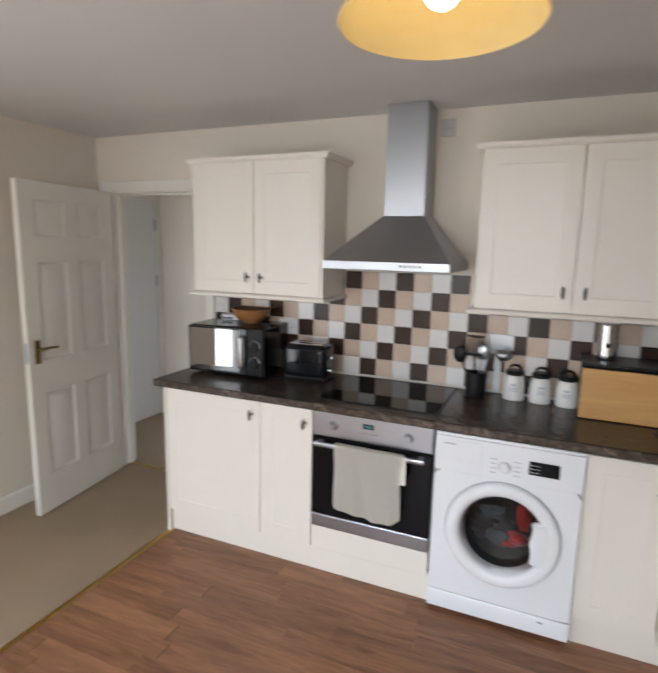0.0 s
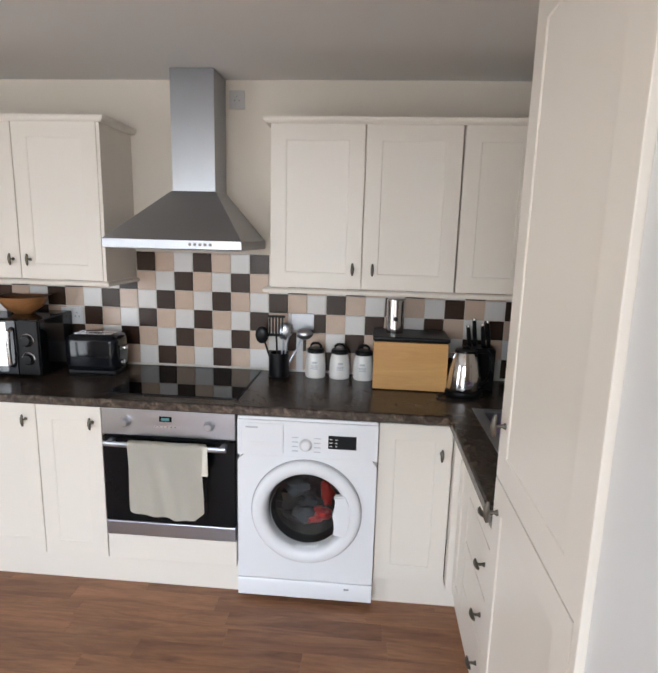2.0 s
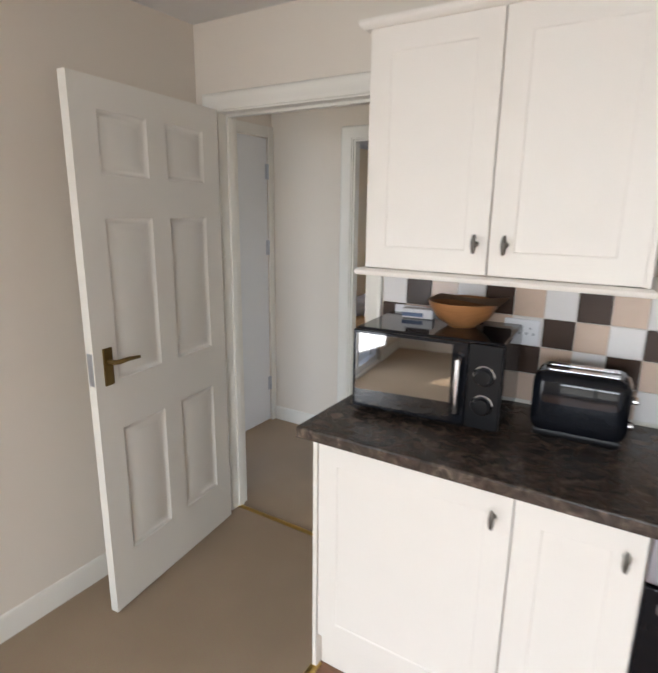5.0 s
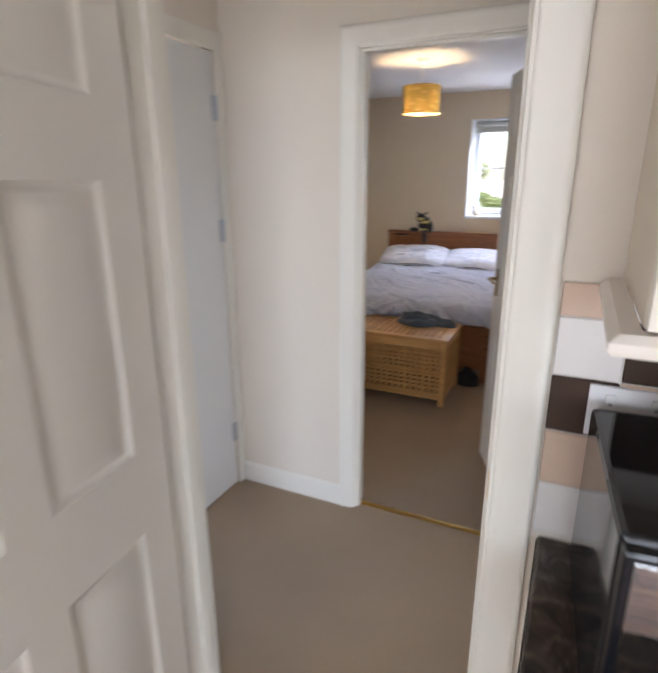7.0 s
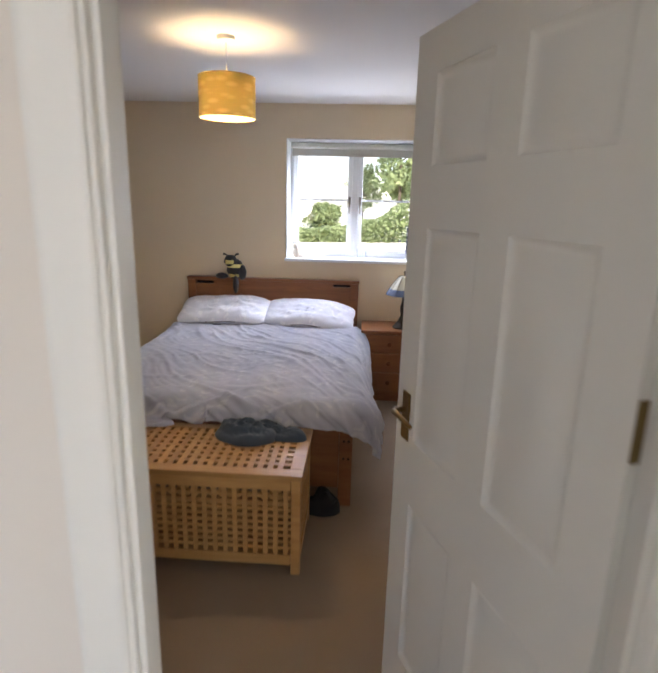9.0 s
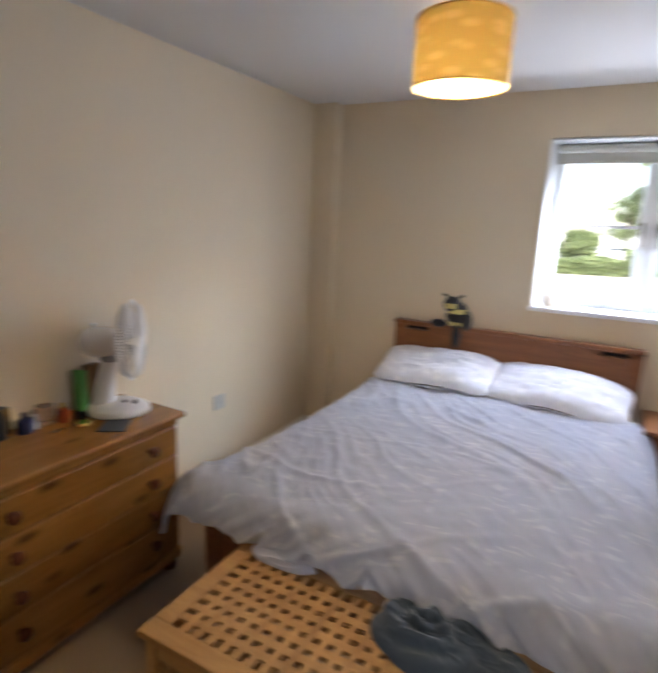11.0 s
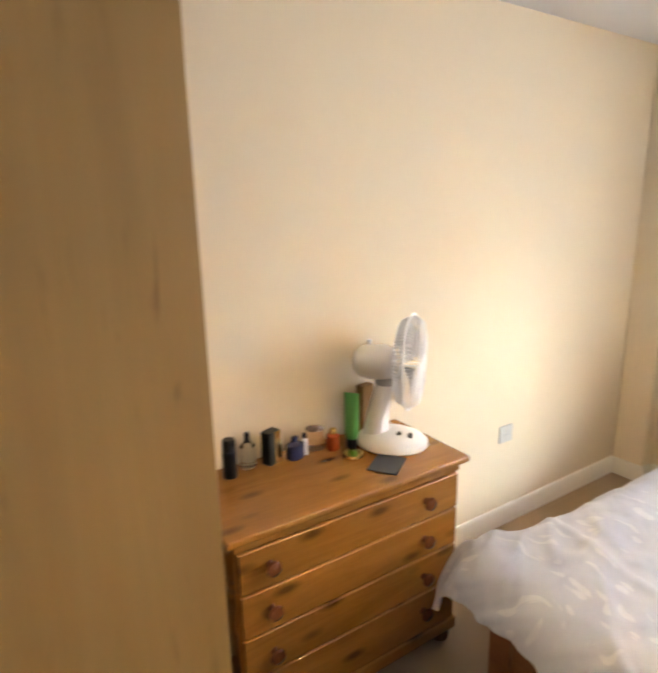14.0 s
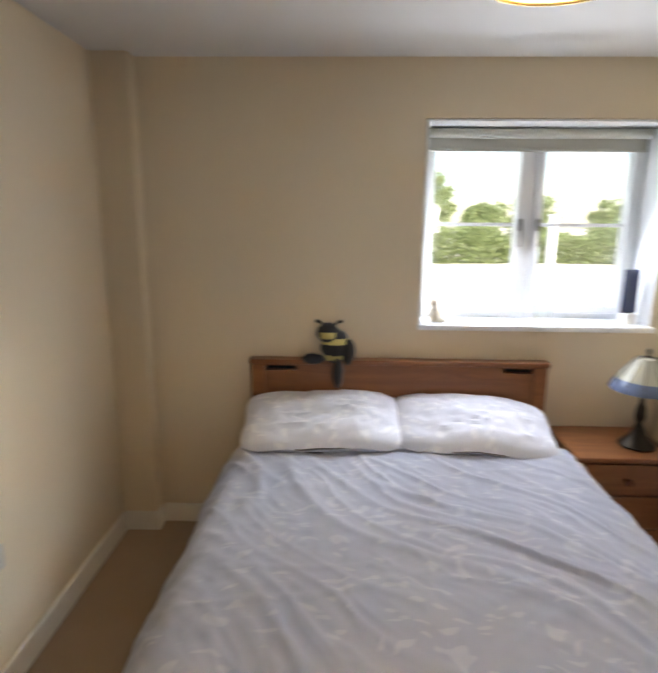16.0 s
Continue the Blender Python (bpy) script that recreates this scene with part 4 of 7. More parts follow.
# wall cabinets
WZ, WH = 1.385, 0.71
wl = cabinet("wall_cabinet", (-0.892, 0, WZ), 0.802, 0.32, WH, [(0, 0.4, 0, WH, (0.362, 0.09)), (0.4, 0.8, 0, WH, (0.447, 0.09))], "cream shaker wall cabinet with two doors and cornice")
cornice("cornice", [(-0.892, -0.003, -1, 0), (-0.892, -0.312, -1, -1), (-0.078, -0.312, 1, -1), (-0.078, -0.003, 1, 0)], 2.090, wl)
cornice("light_rail", [(-0.892, -0.003, -1, 0), (-0.892, -0.305, -1, -1), (-0.09, -0.305, 1, -1), (-0.09, -0.003, 1, 0)], 1.362, wl, True)
part("end_panel", block(-0.094, -0.078, -0.315, -0.003, 1.384, 2.094, 0.001), "cream", wl, own=False)
wr = cabinet("wall_cabinet", (0.692, 0, WZ), 0.828, 0.32, WH, [(0, 0.414, 0, WH, (0.372, 0.09)), (0.414, 0.826, 0, WH, (0.46, 0.09))], "cream shaker wall cabinet with two doors beside the hood")
cornice("cornice", [(0.692, -0.003, -1, 0), (0.692, -0.312, -1, -1), (1.80, -0.312, -0.4, -1), (1.845, -0.345, -1, -0.4), (1.845, -0.52, -1, 0)], 2.090, wr)
cornice("light_rail", [(0.692, -0.003, -1, 0), (0.692, -0.305, -1, -1), (1.80, -0.305, -0.4, -1), (1.845, -0.345, -1, -0.4), (1.845, -0.52, -1, 0)], 1.362, wr, True)
cabinet("wall_cabinet", (1.522, 0, WZ), 0.312, 0.32, WH, [(0, 0.31, 0, WH, (0.262, 0.09))], "narrow cream shaker wall cabinet in the corner")
solid("wall_cabinet_return", block(1.852, 2.098, -0.52, -0.34, WZ, WZ + WH, 0.002), "cream", "cream wall cabinet turning the corner", "cabinet")

# ---- oven, hob, hood, washing machine ----
ov = thing("oven", (0.30, -0.29, 0.262), "built-in stainless steel oven with black glass door", "oven")
part("casing", block(0.004, 0.594, -0.555, -0.01, 0.265, 0.862), "greyplastic", ov, own=False)
fas = part("control_panel", block(0.002, 0.596, -0.582, -0.556, 0.744, 0.863, 0.003), "steel", ov, "brushed steel control panel", own=False)
part("door", block(0.002, 0.596, -0.584, -0.556, 0.334, 0.735, 0.004), "blackglass", ov, "black glass oven door", own=False)
part("lower_trim", block(0.002, 0.596, -0.583, -0.556, 0.264, 0.331, 0.003), "steel", ov, "brushed steel lower trim", own=False)
part("inner_window", block(0.13, 0.47, -0.5855, -0.584, 0.39, 0.67, 0.0005), "blackgloss", ov, own=False)
for x in (0.112, 0.484):
    kb = lathe(bmesh.new(), [(0.024, 0), (0.024, -0.004), (0.019, -0.007), (0.0175, -0.028), (0.015, -0.031), (0, -0.031)], (x, -0.582, 0.805), "y", 24)
    bx(kb, x - 0.004, x + 0.004, -0.615, -0.612, 0.79, 0.822, 0.001)
    part("control_knob", kb, "steel", fas, "steel control knob", own=False)
part("clock_display", block(0.262, 0.318, -0.5835, -0.5815, 0.812, 0.836, 0.0005), "blackglass", fas, own=False)
part("clock_digits", block(0.272, 0.308, -0.5842, -0.5834, 0.818, 0.830), "lcd", fas, own=False)
for i in range(6):
    part("button", rod(0.0035, 0.003, (0.246 + i * 0.0175, -0.585, 0.79), "y", 10), "chrome", fas, own=False)
hb = block(0.03, 0.57, -0.640, -0.622, 0.708, 0.728, 0.004)
for x in (0.05, 0.55):
    bx(hb, x - 0.012, x + 0.012, -0.624, -0.582, 0.709, 0.727, 0.002)
part("handle", hb, "steel", ov, "satin steel door handle", own=False)
solid("oven_filler_panel", block(0.002, 0.598, -0.578, -0.56, 0.141, 0.260, 0.003), "cream", "cream filler panel below the oven", "panel")


def tea_towel():
    def where(u, v):
        x = 0.148 + u * 0.325 + 0.012 * math.sin(v * 5 + u * 3) * v
        s = v * 0.42
        droop = 0.022 * (1 - u) ** 5 + 0.007 * math.sin(u * 7 + 0.6) + 0.02 * max(0, u - 0.9) * 10
        front = 0.335 - droop
        if s < front:
            z, y = 0.734 - front + s, -0.648 - (0.010 * math.sin(u * 10 + v * 2.0) + 0.006 * math.sin(u * 23 + v * 4) + 0.004) * (1 - s / front) ** 0.7
        else:
            a = min((s - front) / 0.025, 1)
            y, z = -0.647 + 0.034 * a, 0.734 + 0.004 * math.sin(a * math.pi) - max(0, s - front - 0.025) * 1.6
        return x, y, z

    bm = sheet(40, 40, where)
    bmesh.ops.solidify(bm, geom=bm.faces[:], thickness=0.003)
    return bm


tagged(solid("tea_towel", tea_towel(), "towel", "pale cream tea towel hung over the oven handle", "towel"))
solid("tea_towel_fold", block(0.465, 0.492, -0.645, -0.641, 0.60, 0.733, 0.0015), "towel", "back fold of a cream tea towel on the rail", "towel")

hob = thing("hob", (0.30, -0.27, WT), "black glass ceramic hob set in the worktop", "hob")
part("glass_top", block(0.008, 0.592, -0.53, -0.028, WT + 0.0005, WT + 0.006, 0.002), "blackglass", hob, own=False)
part("edge_trim", block(0.004, 0.596, -0.534, -0.0245, WT + 0.0002, WT + 0.003, 0.001), "black", hob, "slim black edge trim", own=False)



hd = thing("cooker_hood", (0.305, -0.25, 1.55), "stainless steel chimney cooker hood on the wall", "cooker hood")
bm = bmesh.new()
lo = [(0.0, -0.49, 1.588), (0.605, -0.49, 1.588), (0.605, -0.003, 1.588), (0.0, -0.003, 1.588)]
hi = [(0.2, -0.2, 1.81), (0.412, -0.2, 1.81), (0.412, -0.003, 1.81), (0.2, -0.003, 1.81)]
va, vb = [bm.verts.new(p) for p in lo], [bm.verts.new(p) for p in hi]
for i in range(4):
    bm.faces.new((va[i], va[(i + 1) % 4], vb[(i + 1) % 4], vb[i]))
part("canopy", bm, "steel_h", hd, own=False)
part("rim", block(-0.002, 0.607, -0.492, -0.003, 1.548, 1.589, 0.003), "steel_h", hd, "brushed steel rim", own=False)
part("chimney", block(0.203, 0.409, -0.195, -0.003, 1.805, CEIL - 0.002, 0.002), "steel_h", hd, "brushed steel chimney", own=False)
for i in range(5):
    part("button", rod(0.0065, 0.005, (0.385 + i * 0.022, -0.4965, 1.57), "y", 12), "pewter", hd, own=False)
part("filter", block(0.04, 0.565, -0.45, -0.04, 1.545, 1.5475), "greyplastic", hd, "grey metal filter", own=False)

def holed_front(x0, x1, z0, z1, cx, cz, r, y0, y1):
    """A plate with a round opening through it."""
    bm = bmesh.new()
    n = 64
    loops = []
    for y, far in ((y0, False), (y0, True), (y1, True), (y1, False)):
        loop = []
        for i in range(n):
            a = 2 * math.pi * (i + 0.5) / n
            c, s = math.cos(a), math.sin(a)
            k = r
            if far:
                k = min((x1 - cx if c > 0 else cx - x0) / max(abs(c), 1e-6), (z1 - cz if s > 0 else cz - z0) / max(abs(s), 1e-6))
            loop.append(bm.verts.new((cx + k * c, y, cz + k * s)))
        loops.append(loop)
    for a, b in zip(loops, loops[1:] + loops[:1]):
        for i in range(n):
            bm.faces.new((a[i], a[(i + 1) % n], b[(i + 1) % n], b[i]))
    return bm


wm = thing("washing_machine", (0.91, -0.3, 0), "white front-loading washing machine with laundry inside", "washing machine")
ch = block(0.612, 1.208, -0.606, -0.03, 0.853, 0.868, 0.006)
for a, b, c, d, e, g in ((0.612, 0.622, -0.575, -0.03, 0.02, 0.853), (1.198, 1.208, -0.575, -0.03, 0.02, 0.853), (0.622, 1.198, -0.04, -0.03, 0.02, 0.853), (0.622, 1.198, -0.575, -0.04, 0.02, 0.03)):
    bx(ch, a, b, c, d, e, g, 0.002)
part("cabinet", ch, "white", wm, own=False)
bm = bmesh.new()
prism(bm, [(-0.575, 0.022), (-0.606, 0.03), (-0.612, 0.10), (-0.606, 0.112), (-0.575, 0.112)], 0.612, 1.208)
for v in bm.verts:
    v.co = Vector((v.co.y, v.co.x, v.co.z))
part("kick_panel", bm, "white", wm, own=False)
part("front_panel", holed_front(0.612, 1.208, 0.116, 0.6952, 0.912, 0.447, 0.2, -0.604, -0.576), "white", wm, own=False)
fp = part("control_panel", block(0.612, 1.208, -0.6045, -0.576, 0.6955, 0.852, 0.001, 2), "white", wm, own=False)
part("display", block(1.0, 1.118, -0.6085, -0.605, 0.742, 0.80, 0.001), "blackglass", fp, "black display window", own=False)
part("program_dial", lathe(bmesh.new(), [(0.027, 0), (0.026, -0.006), (0.021, -0.016), (0.018, -0.018), (0, -0.018)], (0.905, -0.606, 0.752), "y", 28), "whiteplastic", fp, "white programme dial", own=False)
part("detergent_drawer", block(0.63, 0.81, -0.6085, -0.605, 0.712, 0.84, 0.002), "white", fp, own=False)
part("drawer_grip", block(0.665, 0.795, -0.6092, -0.608, 0.735, 0.757, 0.0005), "whiteplastic", fp, own=False)
part("badge", block(0.648, 0.70, -0.6095, -0.6083, 0.818, 0.825), "print", fp, "dark badge", own=False)
for i in range(4):
    part("programme_mark", block(0.847, 0.872, -0.6068, -0.6058, 0.722 + i * 0.02, 0.726 + i * 0.02), "print", fp, own=False)
    part("programme_mark", block(0.94, 0.968, -0.6068, -0.6058, 0.722 + i * 0.02, 0.7255 + i * 0.02), "print", fp, own=False)
for i in range(6):
    part("display_light", block(1.006 if i < 3 else 1.03, 1.018 if i < 3 else 1.038, -0.609, -0.6084, 0.752 + (i % 3) * 0.015, 0.755 + (i % 3) * 0.015), "ceramic", fp, own=False)
dc = (0.912, -0.604, 0.447)
door = part("door", lathe(bmesh.new(), [(0.236, 0.0), (0.2355, -0.014), (0.230, -0.022), (0.220, -0.026), (0.206, -0.027), (0.192, -0.025), (0.181, -0.017), (0.174, -0.004), (0.172, 0.03)], dc, "y", 64), "white", wm, "white round door ring", own=False)
part("door_glass", lathe(bmesh.new(), [(0.170, -0.004), (0.160, 0.0), (0.145, 0.06), (0.10, 0.075), (0, 0.08)], dc, "y", 48), "clear", door, "bulging glass bowl", own=False)
part("drum_seal", lathe(bmesh.new(), [(0.19, 0.0), (0.178, 0.01), (0.17, 0.05), (0.17, 0.12), (0.17, 0.30), (0, 0.31)], dc, "y", 48), "rubber", door, "grey rubber seal and drum", own=False)
# Grey ring laid on the panel; the groove's shadow line is its colour.
part("door_gap_shade", lathe(bmesh.new(), [(0.2365, -0.001), (0.2405, -0.0012), (0.241, 0.001)], dc, "y", 64), "greyplastic", door, "thin grey ring coloured as the shade in the door gap", own=False)
gb = bmesh.new()
prism(gb, [(1.028, 0.36), (1.085, 0.35), (1.10, 0.40), (1.10, 0.50), (1.085, 0.545), (1.03, 0.535), (1.043, 0.50), (1.033, 0.475), (1.026, 0.45), (1.033, 0.42), (1.042, 0.39)], -0.634, -0.602)
bmesh.ops.bevel(gb, geom=gb.edges[:], offset=0.006, segments=2, affect="EDGES")
part("door_grip", gb, "white", door, "white moulded grip", own=False)
lb = bmesh.new()
for i in range(7):
    blob(lb, (0.86 + 0.04 * math.sin(i * 2.1), -0.47 + 0.02 * math.cos(i), 0.38 + 0.045 * (i % 4)), (0.075, 0.05, 0.05), 16, 0.5, 3)
solid("dark_laundry", lb, "dark_wash", "dark crumpled laundry inside the washing machine drum", "laundry")
rb = bmesh.new()
blob(rb, (0.965, -0.495, 0.39), (0.055, 0.035, 0.03), 16, 0.5, 4)
blob(rb, (1.0, -0.485, 0.50), (0.03, 0.03, 0.07), 16, 0.5, 4)
blob(rb, (0.93, -0.50, 0.365), (0.05, 0.03, 0.02), 16, 0.5, 4)
solid("red_laundry", rb, "red_wash", "crumpled red laundry inside the washing machine drum", "laundry")
part("foot", rod(0.02, 0.022, (0.66, -0.53, 0.0), "z", 12), "black", wm, own=False)
part("foot", rod(0.02, 0.022, (1.16, -0.53, 0.0), "z", 12), "black", wm, own=False)
part("filter_catch", block(1.085, 1.108, -0.6135, -0.609, 0.086, 0.094, 0.001), "greyplastic", wm, own=False)

# ---- things on the worktop ----
mw = thing("microwave", (-0.66, -0.21, WT), "black microwave with a mirrored door and steel handle", "microwave", rz=4)
part("body", block(-0.24, 0.24, -0.15, 0.17, 0.012, 0.285, 0.008), "blackgloss", mw)
part("door", block(-0.238, 0.135, -0.168, -0.15, 0.018, 0.28, 0.003), "blackgloss", mw, "black framed mirrored door")
mirror = paint("mirror_glass", (0.30, 0.29, 0.28), 0.03, 0.02, 4, 80, 0.0, 1.0)
M["mirror"] = mirror
part("mirror", block(-0.228, 0.09, -0.1695, -0.168, 0.03, 0.27, 0.0005), "mirror", mw, "mirrored door glass")
cp = part("control_panel", block(0.138, 0.238, -0.167, -0.15, 0.018, 0.28, 0.003), "black", mw)
for z in (0.185, 0.095):
    part("dial", lathe(bmesh.new(), [(0.031, 0), (0.03, -0.004), (0.024, -0.006), (0.022, -0.02), (0, -0.021)], (0.188, -0.167, z), "y", 24), "black", cp, "black dial with a steel ring")
    part("dial_ring", lathe(bmesh.new(), [(0.032, 0), (0.032, -0.003), (0.0295, -0.0045), (0.0295, 0)], (0.188, -0.167, z), "y", 28), "chrome", cp, "steel dial ring")
part("handle", tube(bmesh.new(), [(0.115, -0.165, 0.06), (0.115, -0.195, 0.07), (0.115, -0.20, 0.15), (0.115, -0.195, 0.23), (0.115, -0.165, 0.24)], 0.010, 10), "chrome", mw, "chrome bar handle")
for x in (-0.19, 0.19):
    part("foot", rod(0.014, 0.014, (x, -0.1, 0), "z", 10), "black", mw)

fb = thing("fruit_bowl", (-0.60, -0.17, WT + 0.286), "turned wooden bowl on top of the microwave", "bowl")
part("bowl", lathe(bmesh.new(), [(0.0, 0), (0.045, 0), (0.05, 0.006), (0.085, 0.03), (0.108, 0.065), (0.114, 0.085), (0.109, 0.086), (0.10, 0.066), (0.078, 0.036), (0, 0.012)], (0, 0, 0), "z", 36), "bowlwood", fb)
pp = sheet(8, 8, lambda u, v: (-0.70 + 0.235 * u, -0.235 + 0.13 * v, WT + 0.3725 + 0.006 * math.sin(u * 5 + v * 2) + 0.008 * u))
bmesh.ops.solidify(pp, geom=pp.faces[:], thickness=0.003)
solid("brochure", pp, "brownbox", "dark brochure lying across the wooden bowl", "booklet")

pk = thing("paper_packet", (-0.77, -0.13, WT + 0.286), "small white and blue packet on the microwave", "packet", rz=8)
part("packet", block(-0.055, 0.055, -0.02, 0.02, 0, 0.034, 0.004), "paper", pk)
part("printed_band", block(-0.0556, 0.02, -0.0206, 0.0206, 0.006, 0.02, 0.001), "stain_blue", pk, "blue printed band")
to = thing("toaster", (-0.215, -0.185, WT), "glossy black two-slot toaster", "toaster", rz=3)
bm = block(-0.132, 0.132, -0.085, 0.085, 0.012, 0.202, 0.038, 6)
part("body", bm, "blackgloss", to)
part("base", block(-0.118, 0.118, -0.072, 0.072, 0.0, 0.024, 0.005), "black", to)
for y in (-0.03, 0.03):
    part("slot", block(-0.095, 0.095, y - 0.014, y + 0.014, 0.199, 0.204, 0.002), "chrome", to, "steel rimmed slot")
part("lever", block(0.13, 0.15, -0.022, 0.022, 0.125, 0.138, 0.004), "chrome", to, "chrome lever")
part("browning_dial", lathe(bmesh.new(), [(0.014, 0), (0.013, 0.012), (0, 0.014)], (0.131, -0.02, 0.06), "x", 16), "chrome", to, "chrome dial")

ut = thing("utensil_holder", (0.702, -0.115, WT), "black utensil pot full of cooking utensils", "utensil pot")
part("pot", lathe(bmesh.new(), [(0, 0), (0.048, 0), (0.052, 0.01), (0.05, 0.125), (0.046, 0.125), (0.044, 0.012), (0, 0.012)], (0, 0, 0), "z", 24), "black", ut)


def utensil(name, dx, dy, length, head, mat, label):
    u = thing(name, (0.702, -0.115, WT + 0.014), label, "utensil")
    tip = Vector((dx, dy, length))
    bm = tube(bmesh.new(), [(0.15 * dx, 0.15 * dy, 0), tip * 0.5 + Vector((0.1 * dx, 0, 0)), tip * 0.86], 0.005, 8)
    part("shaft", bm, mat, u)
    hbm = bmesh.new()
    if head == "slice":
        for i in range(5):
            bx(hbm, tip.x - 0.034 + i * 0.016, tip.x - 0.026 + i * 0.016, tip.y - 0.003, tip.y + 0.003, tip.z - 0.05, tip.z + 0.04)
        bx(hbm, tip.x - 0.036, tip.x + 0.048, tip.y - 0.003, tip.y + 0.003, tip.z + 0.036, tip.z + 0.048)
        bx(hbm, tip.x - 0.036, tip.x + 0.048, tip.y - 0.003, tip.y + 0.003, tip.z - 0.06, tip.z - 0.045)
    elif head == "whisk":
        for k in range(5):
            a = k * math.pi / 5
            tube(hbm, [tip * 0.82 + Vector((math.cos(a) * 0.032 * math.sin(s * math.pi) * (1 if s < 0.5 else 1), math.sin(a) * 0.032 * math.sin(s * math.pi), 0.09 * math.sin(s * math.pi / 2))) for s in (0, 0.2, 0.4, 0.6, 0.8, 1.0)], 0.0012, 5)
    else:
        blob(hbm, tip, (0.034, 0.014, 0.045) if head == "spoon" else (0.042, 0.036, 0.03), 16)
    part("head", hbm, mat, u)


utensil("slotted_spoon", -0.085, -0.015, 0.20, "spoon", "black", "black slotted spoon in the utensil pot")
utensil("fish_slice", -0.02, 0.01, 0.25, "slice", "black", "black slotted fish slice in the utensil pot")
utensil("serving_spoon", 0.022, 0.02, 0.215, "spoon", "steel", "steel serving spoon in the utensil pot")
utensil("whisk", 0.055, -0.01, 0.22, "whisk", "steel", "steel balloon whisk in the utensil pot")
utensil("ladle", 0.125, 0.03, 0.205, "ladle", "steel", "steel ladle leaning out of the utensil pot")

ph = thing("double_socket", (0.80, -0.01, 1.09), "steel double wall socket behind the utensils", "socket")
part("plate", block(0.745, 0.865, -0.013, -0.009, 1.14, 1.225, 0.002), "steel_h", ph, own=False)
part("cable_cover", block(0.775, 0.81, -0.016, -0.009, WT + 0.004, 1.139, 0.003), "whiteplastic", ph, "white cable cover", own=False)


def canister(x):
    c = thing("canister", (x, -0.078, WT), "white ceramic storage canister with a dark lid", "canister", group="storage canisters")
    part("jar", lathe(bmesh.new(), [(0, 0), (0.049, 0), (0.052, 0.005), (0.052, 0.062), (0.049, 0.095), (0.042, 0.122), (0.04, 0.127), (0, 0.127)], (0, 0, 0), "z", 32), "ceramic", c)
    lid = part("lid", lathe(bmesh.new(), [(0.043, 0.126), (0.045, 0.132), (0.044, 0.142), (0.038, 0.149), (0, 0.152)], (0, 0, 0), "z", 32), "black", c, "black lid")
    part("lid_handle", tube(bmesh.new(), [(-0.027, 0, 0.144), (-0.025, 0, 0.162), (-0.012, 0, 0.173), (0.012, 0, 0.173), (0.025, 0, 0.162), (0.027, 0, 0.144)], 0.0065, 8), "black", lid)
    for i, (w, z) in enumerate(((0.013, 0.078), (0.02, 0.064), (0.017, 0.057), (0.02, 0.049))):
        part("lettering", sheet(6, 1, lambda u, v: (0.0515 * math.sin((u - 0.5) * 2 * w / 0.0515), -0.0525 * math.cos((u - 0.5) * 2 * w / 0.0515), z + v * (0.009 if i == 0 else 0.0035))), "print", c, "faint grey printed bars")
    return c


can = canister(0.885)
copy_thing(can, pose(1.008, -0.081, WT, 0, 0, 8))
copy_thing(can, pose(1.13, -0.088, WT, 0, 0, -6))

bb = thing("bread_bin", (1.35, -0.17, WT), "bread bin with a bamboo front and black top", "bread bin", rz=-1)
part("body", block(-0.172, 0.172, -0.088, 0.13, 0.004, 0.238, 0.004), "black", bb)
part("front_board", block(-0.172, 0.172, -0.104, -0.09, 0.004, 0.232, 0.003), "bamboo", bb, "bamboo front board")
part("top", block(-0.178, 0.178, -0.108, 0.135, 0.2385, 0.256, 0.005), "black", bb, "black top")
cn = thing("steel_flask", (1.275, -0.145, WT + 0.257), "polished steel flask on top of the bread bin", "flask")
part("body", lathe(bmesh.new(), [(0, 0), (0.04, 0), (0.041, 0.004), (0.041, 0.022), (0.043, 0.024), (0.043, 0.16), (0.04, 0.164), (0, 0.165)], (0, 0, 0), "z", 32), "chrome", cn)
part("badge", rod(0.011, 0.003, (0.0, -0.045, 0.07), "y", 20), "black", cn, "round black badge")

ke = thing("kettle", (1.60, -0.27, WT), "polished steel electric kettle on its black base", "kettle")
part("base", lathe(bmesh.new(), [(0, 0), (0.085, 0), (0.088, 0.006), (0.085, 0.022), (0.075, 0.026), (0, 0.026)], (0, 0, 0), "z", 32), "black", ke)
part("body", lathe(bmesh.new(), [(0.072, 0.027), (0.079, 0.03), (0.08, 0.045), (0.072, 0.12), (0.058, 0.185), (0.05, 0.20), (0, 0.203)], (0, 0, 0), "z", 36), "chrome", ke)
part("lid", lathe(bmesh.new(), [(0.05, 0.20), (0.048, 0.21), (0.02, 0.216), (0.014, 0.228), (0, 0.23)], (0, 0, 0), "z", 28), "black", ke)
part("spout", prism(bmesh.new(), [(-0.05, 0.155), (-0.078, 0.196), (-0.05, 0.197)], -0.016, 0.016), "chrome", ke)
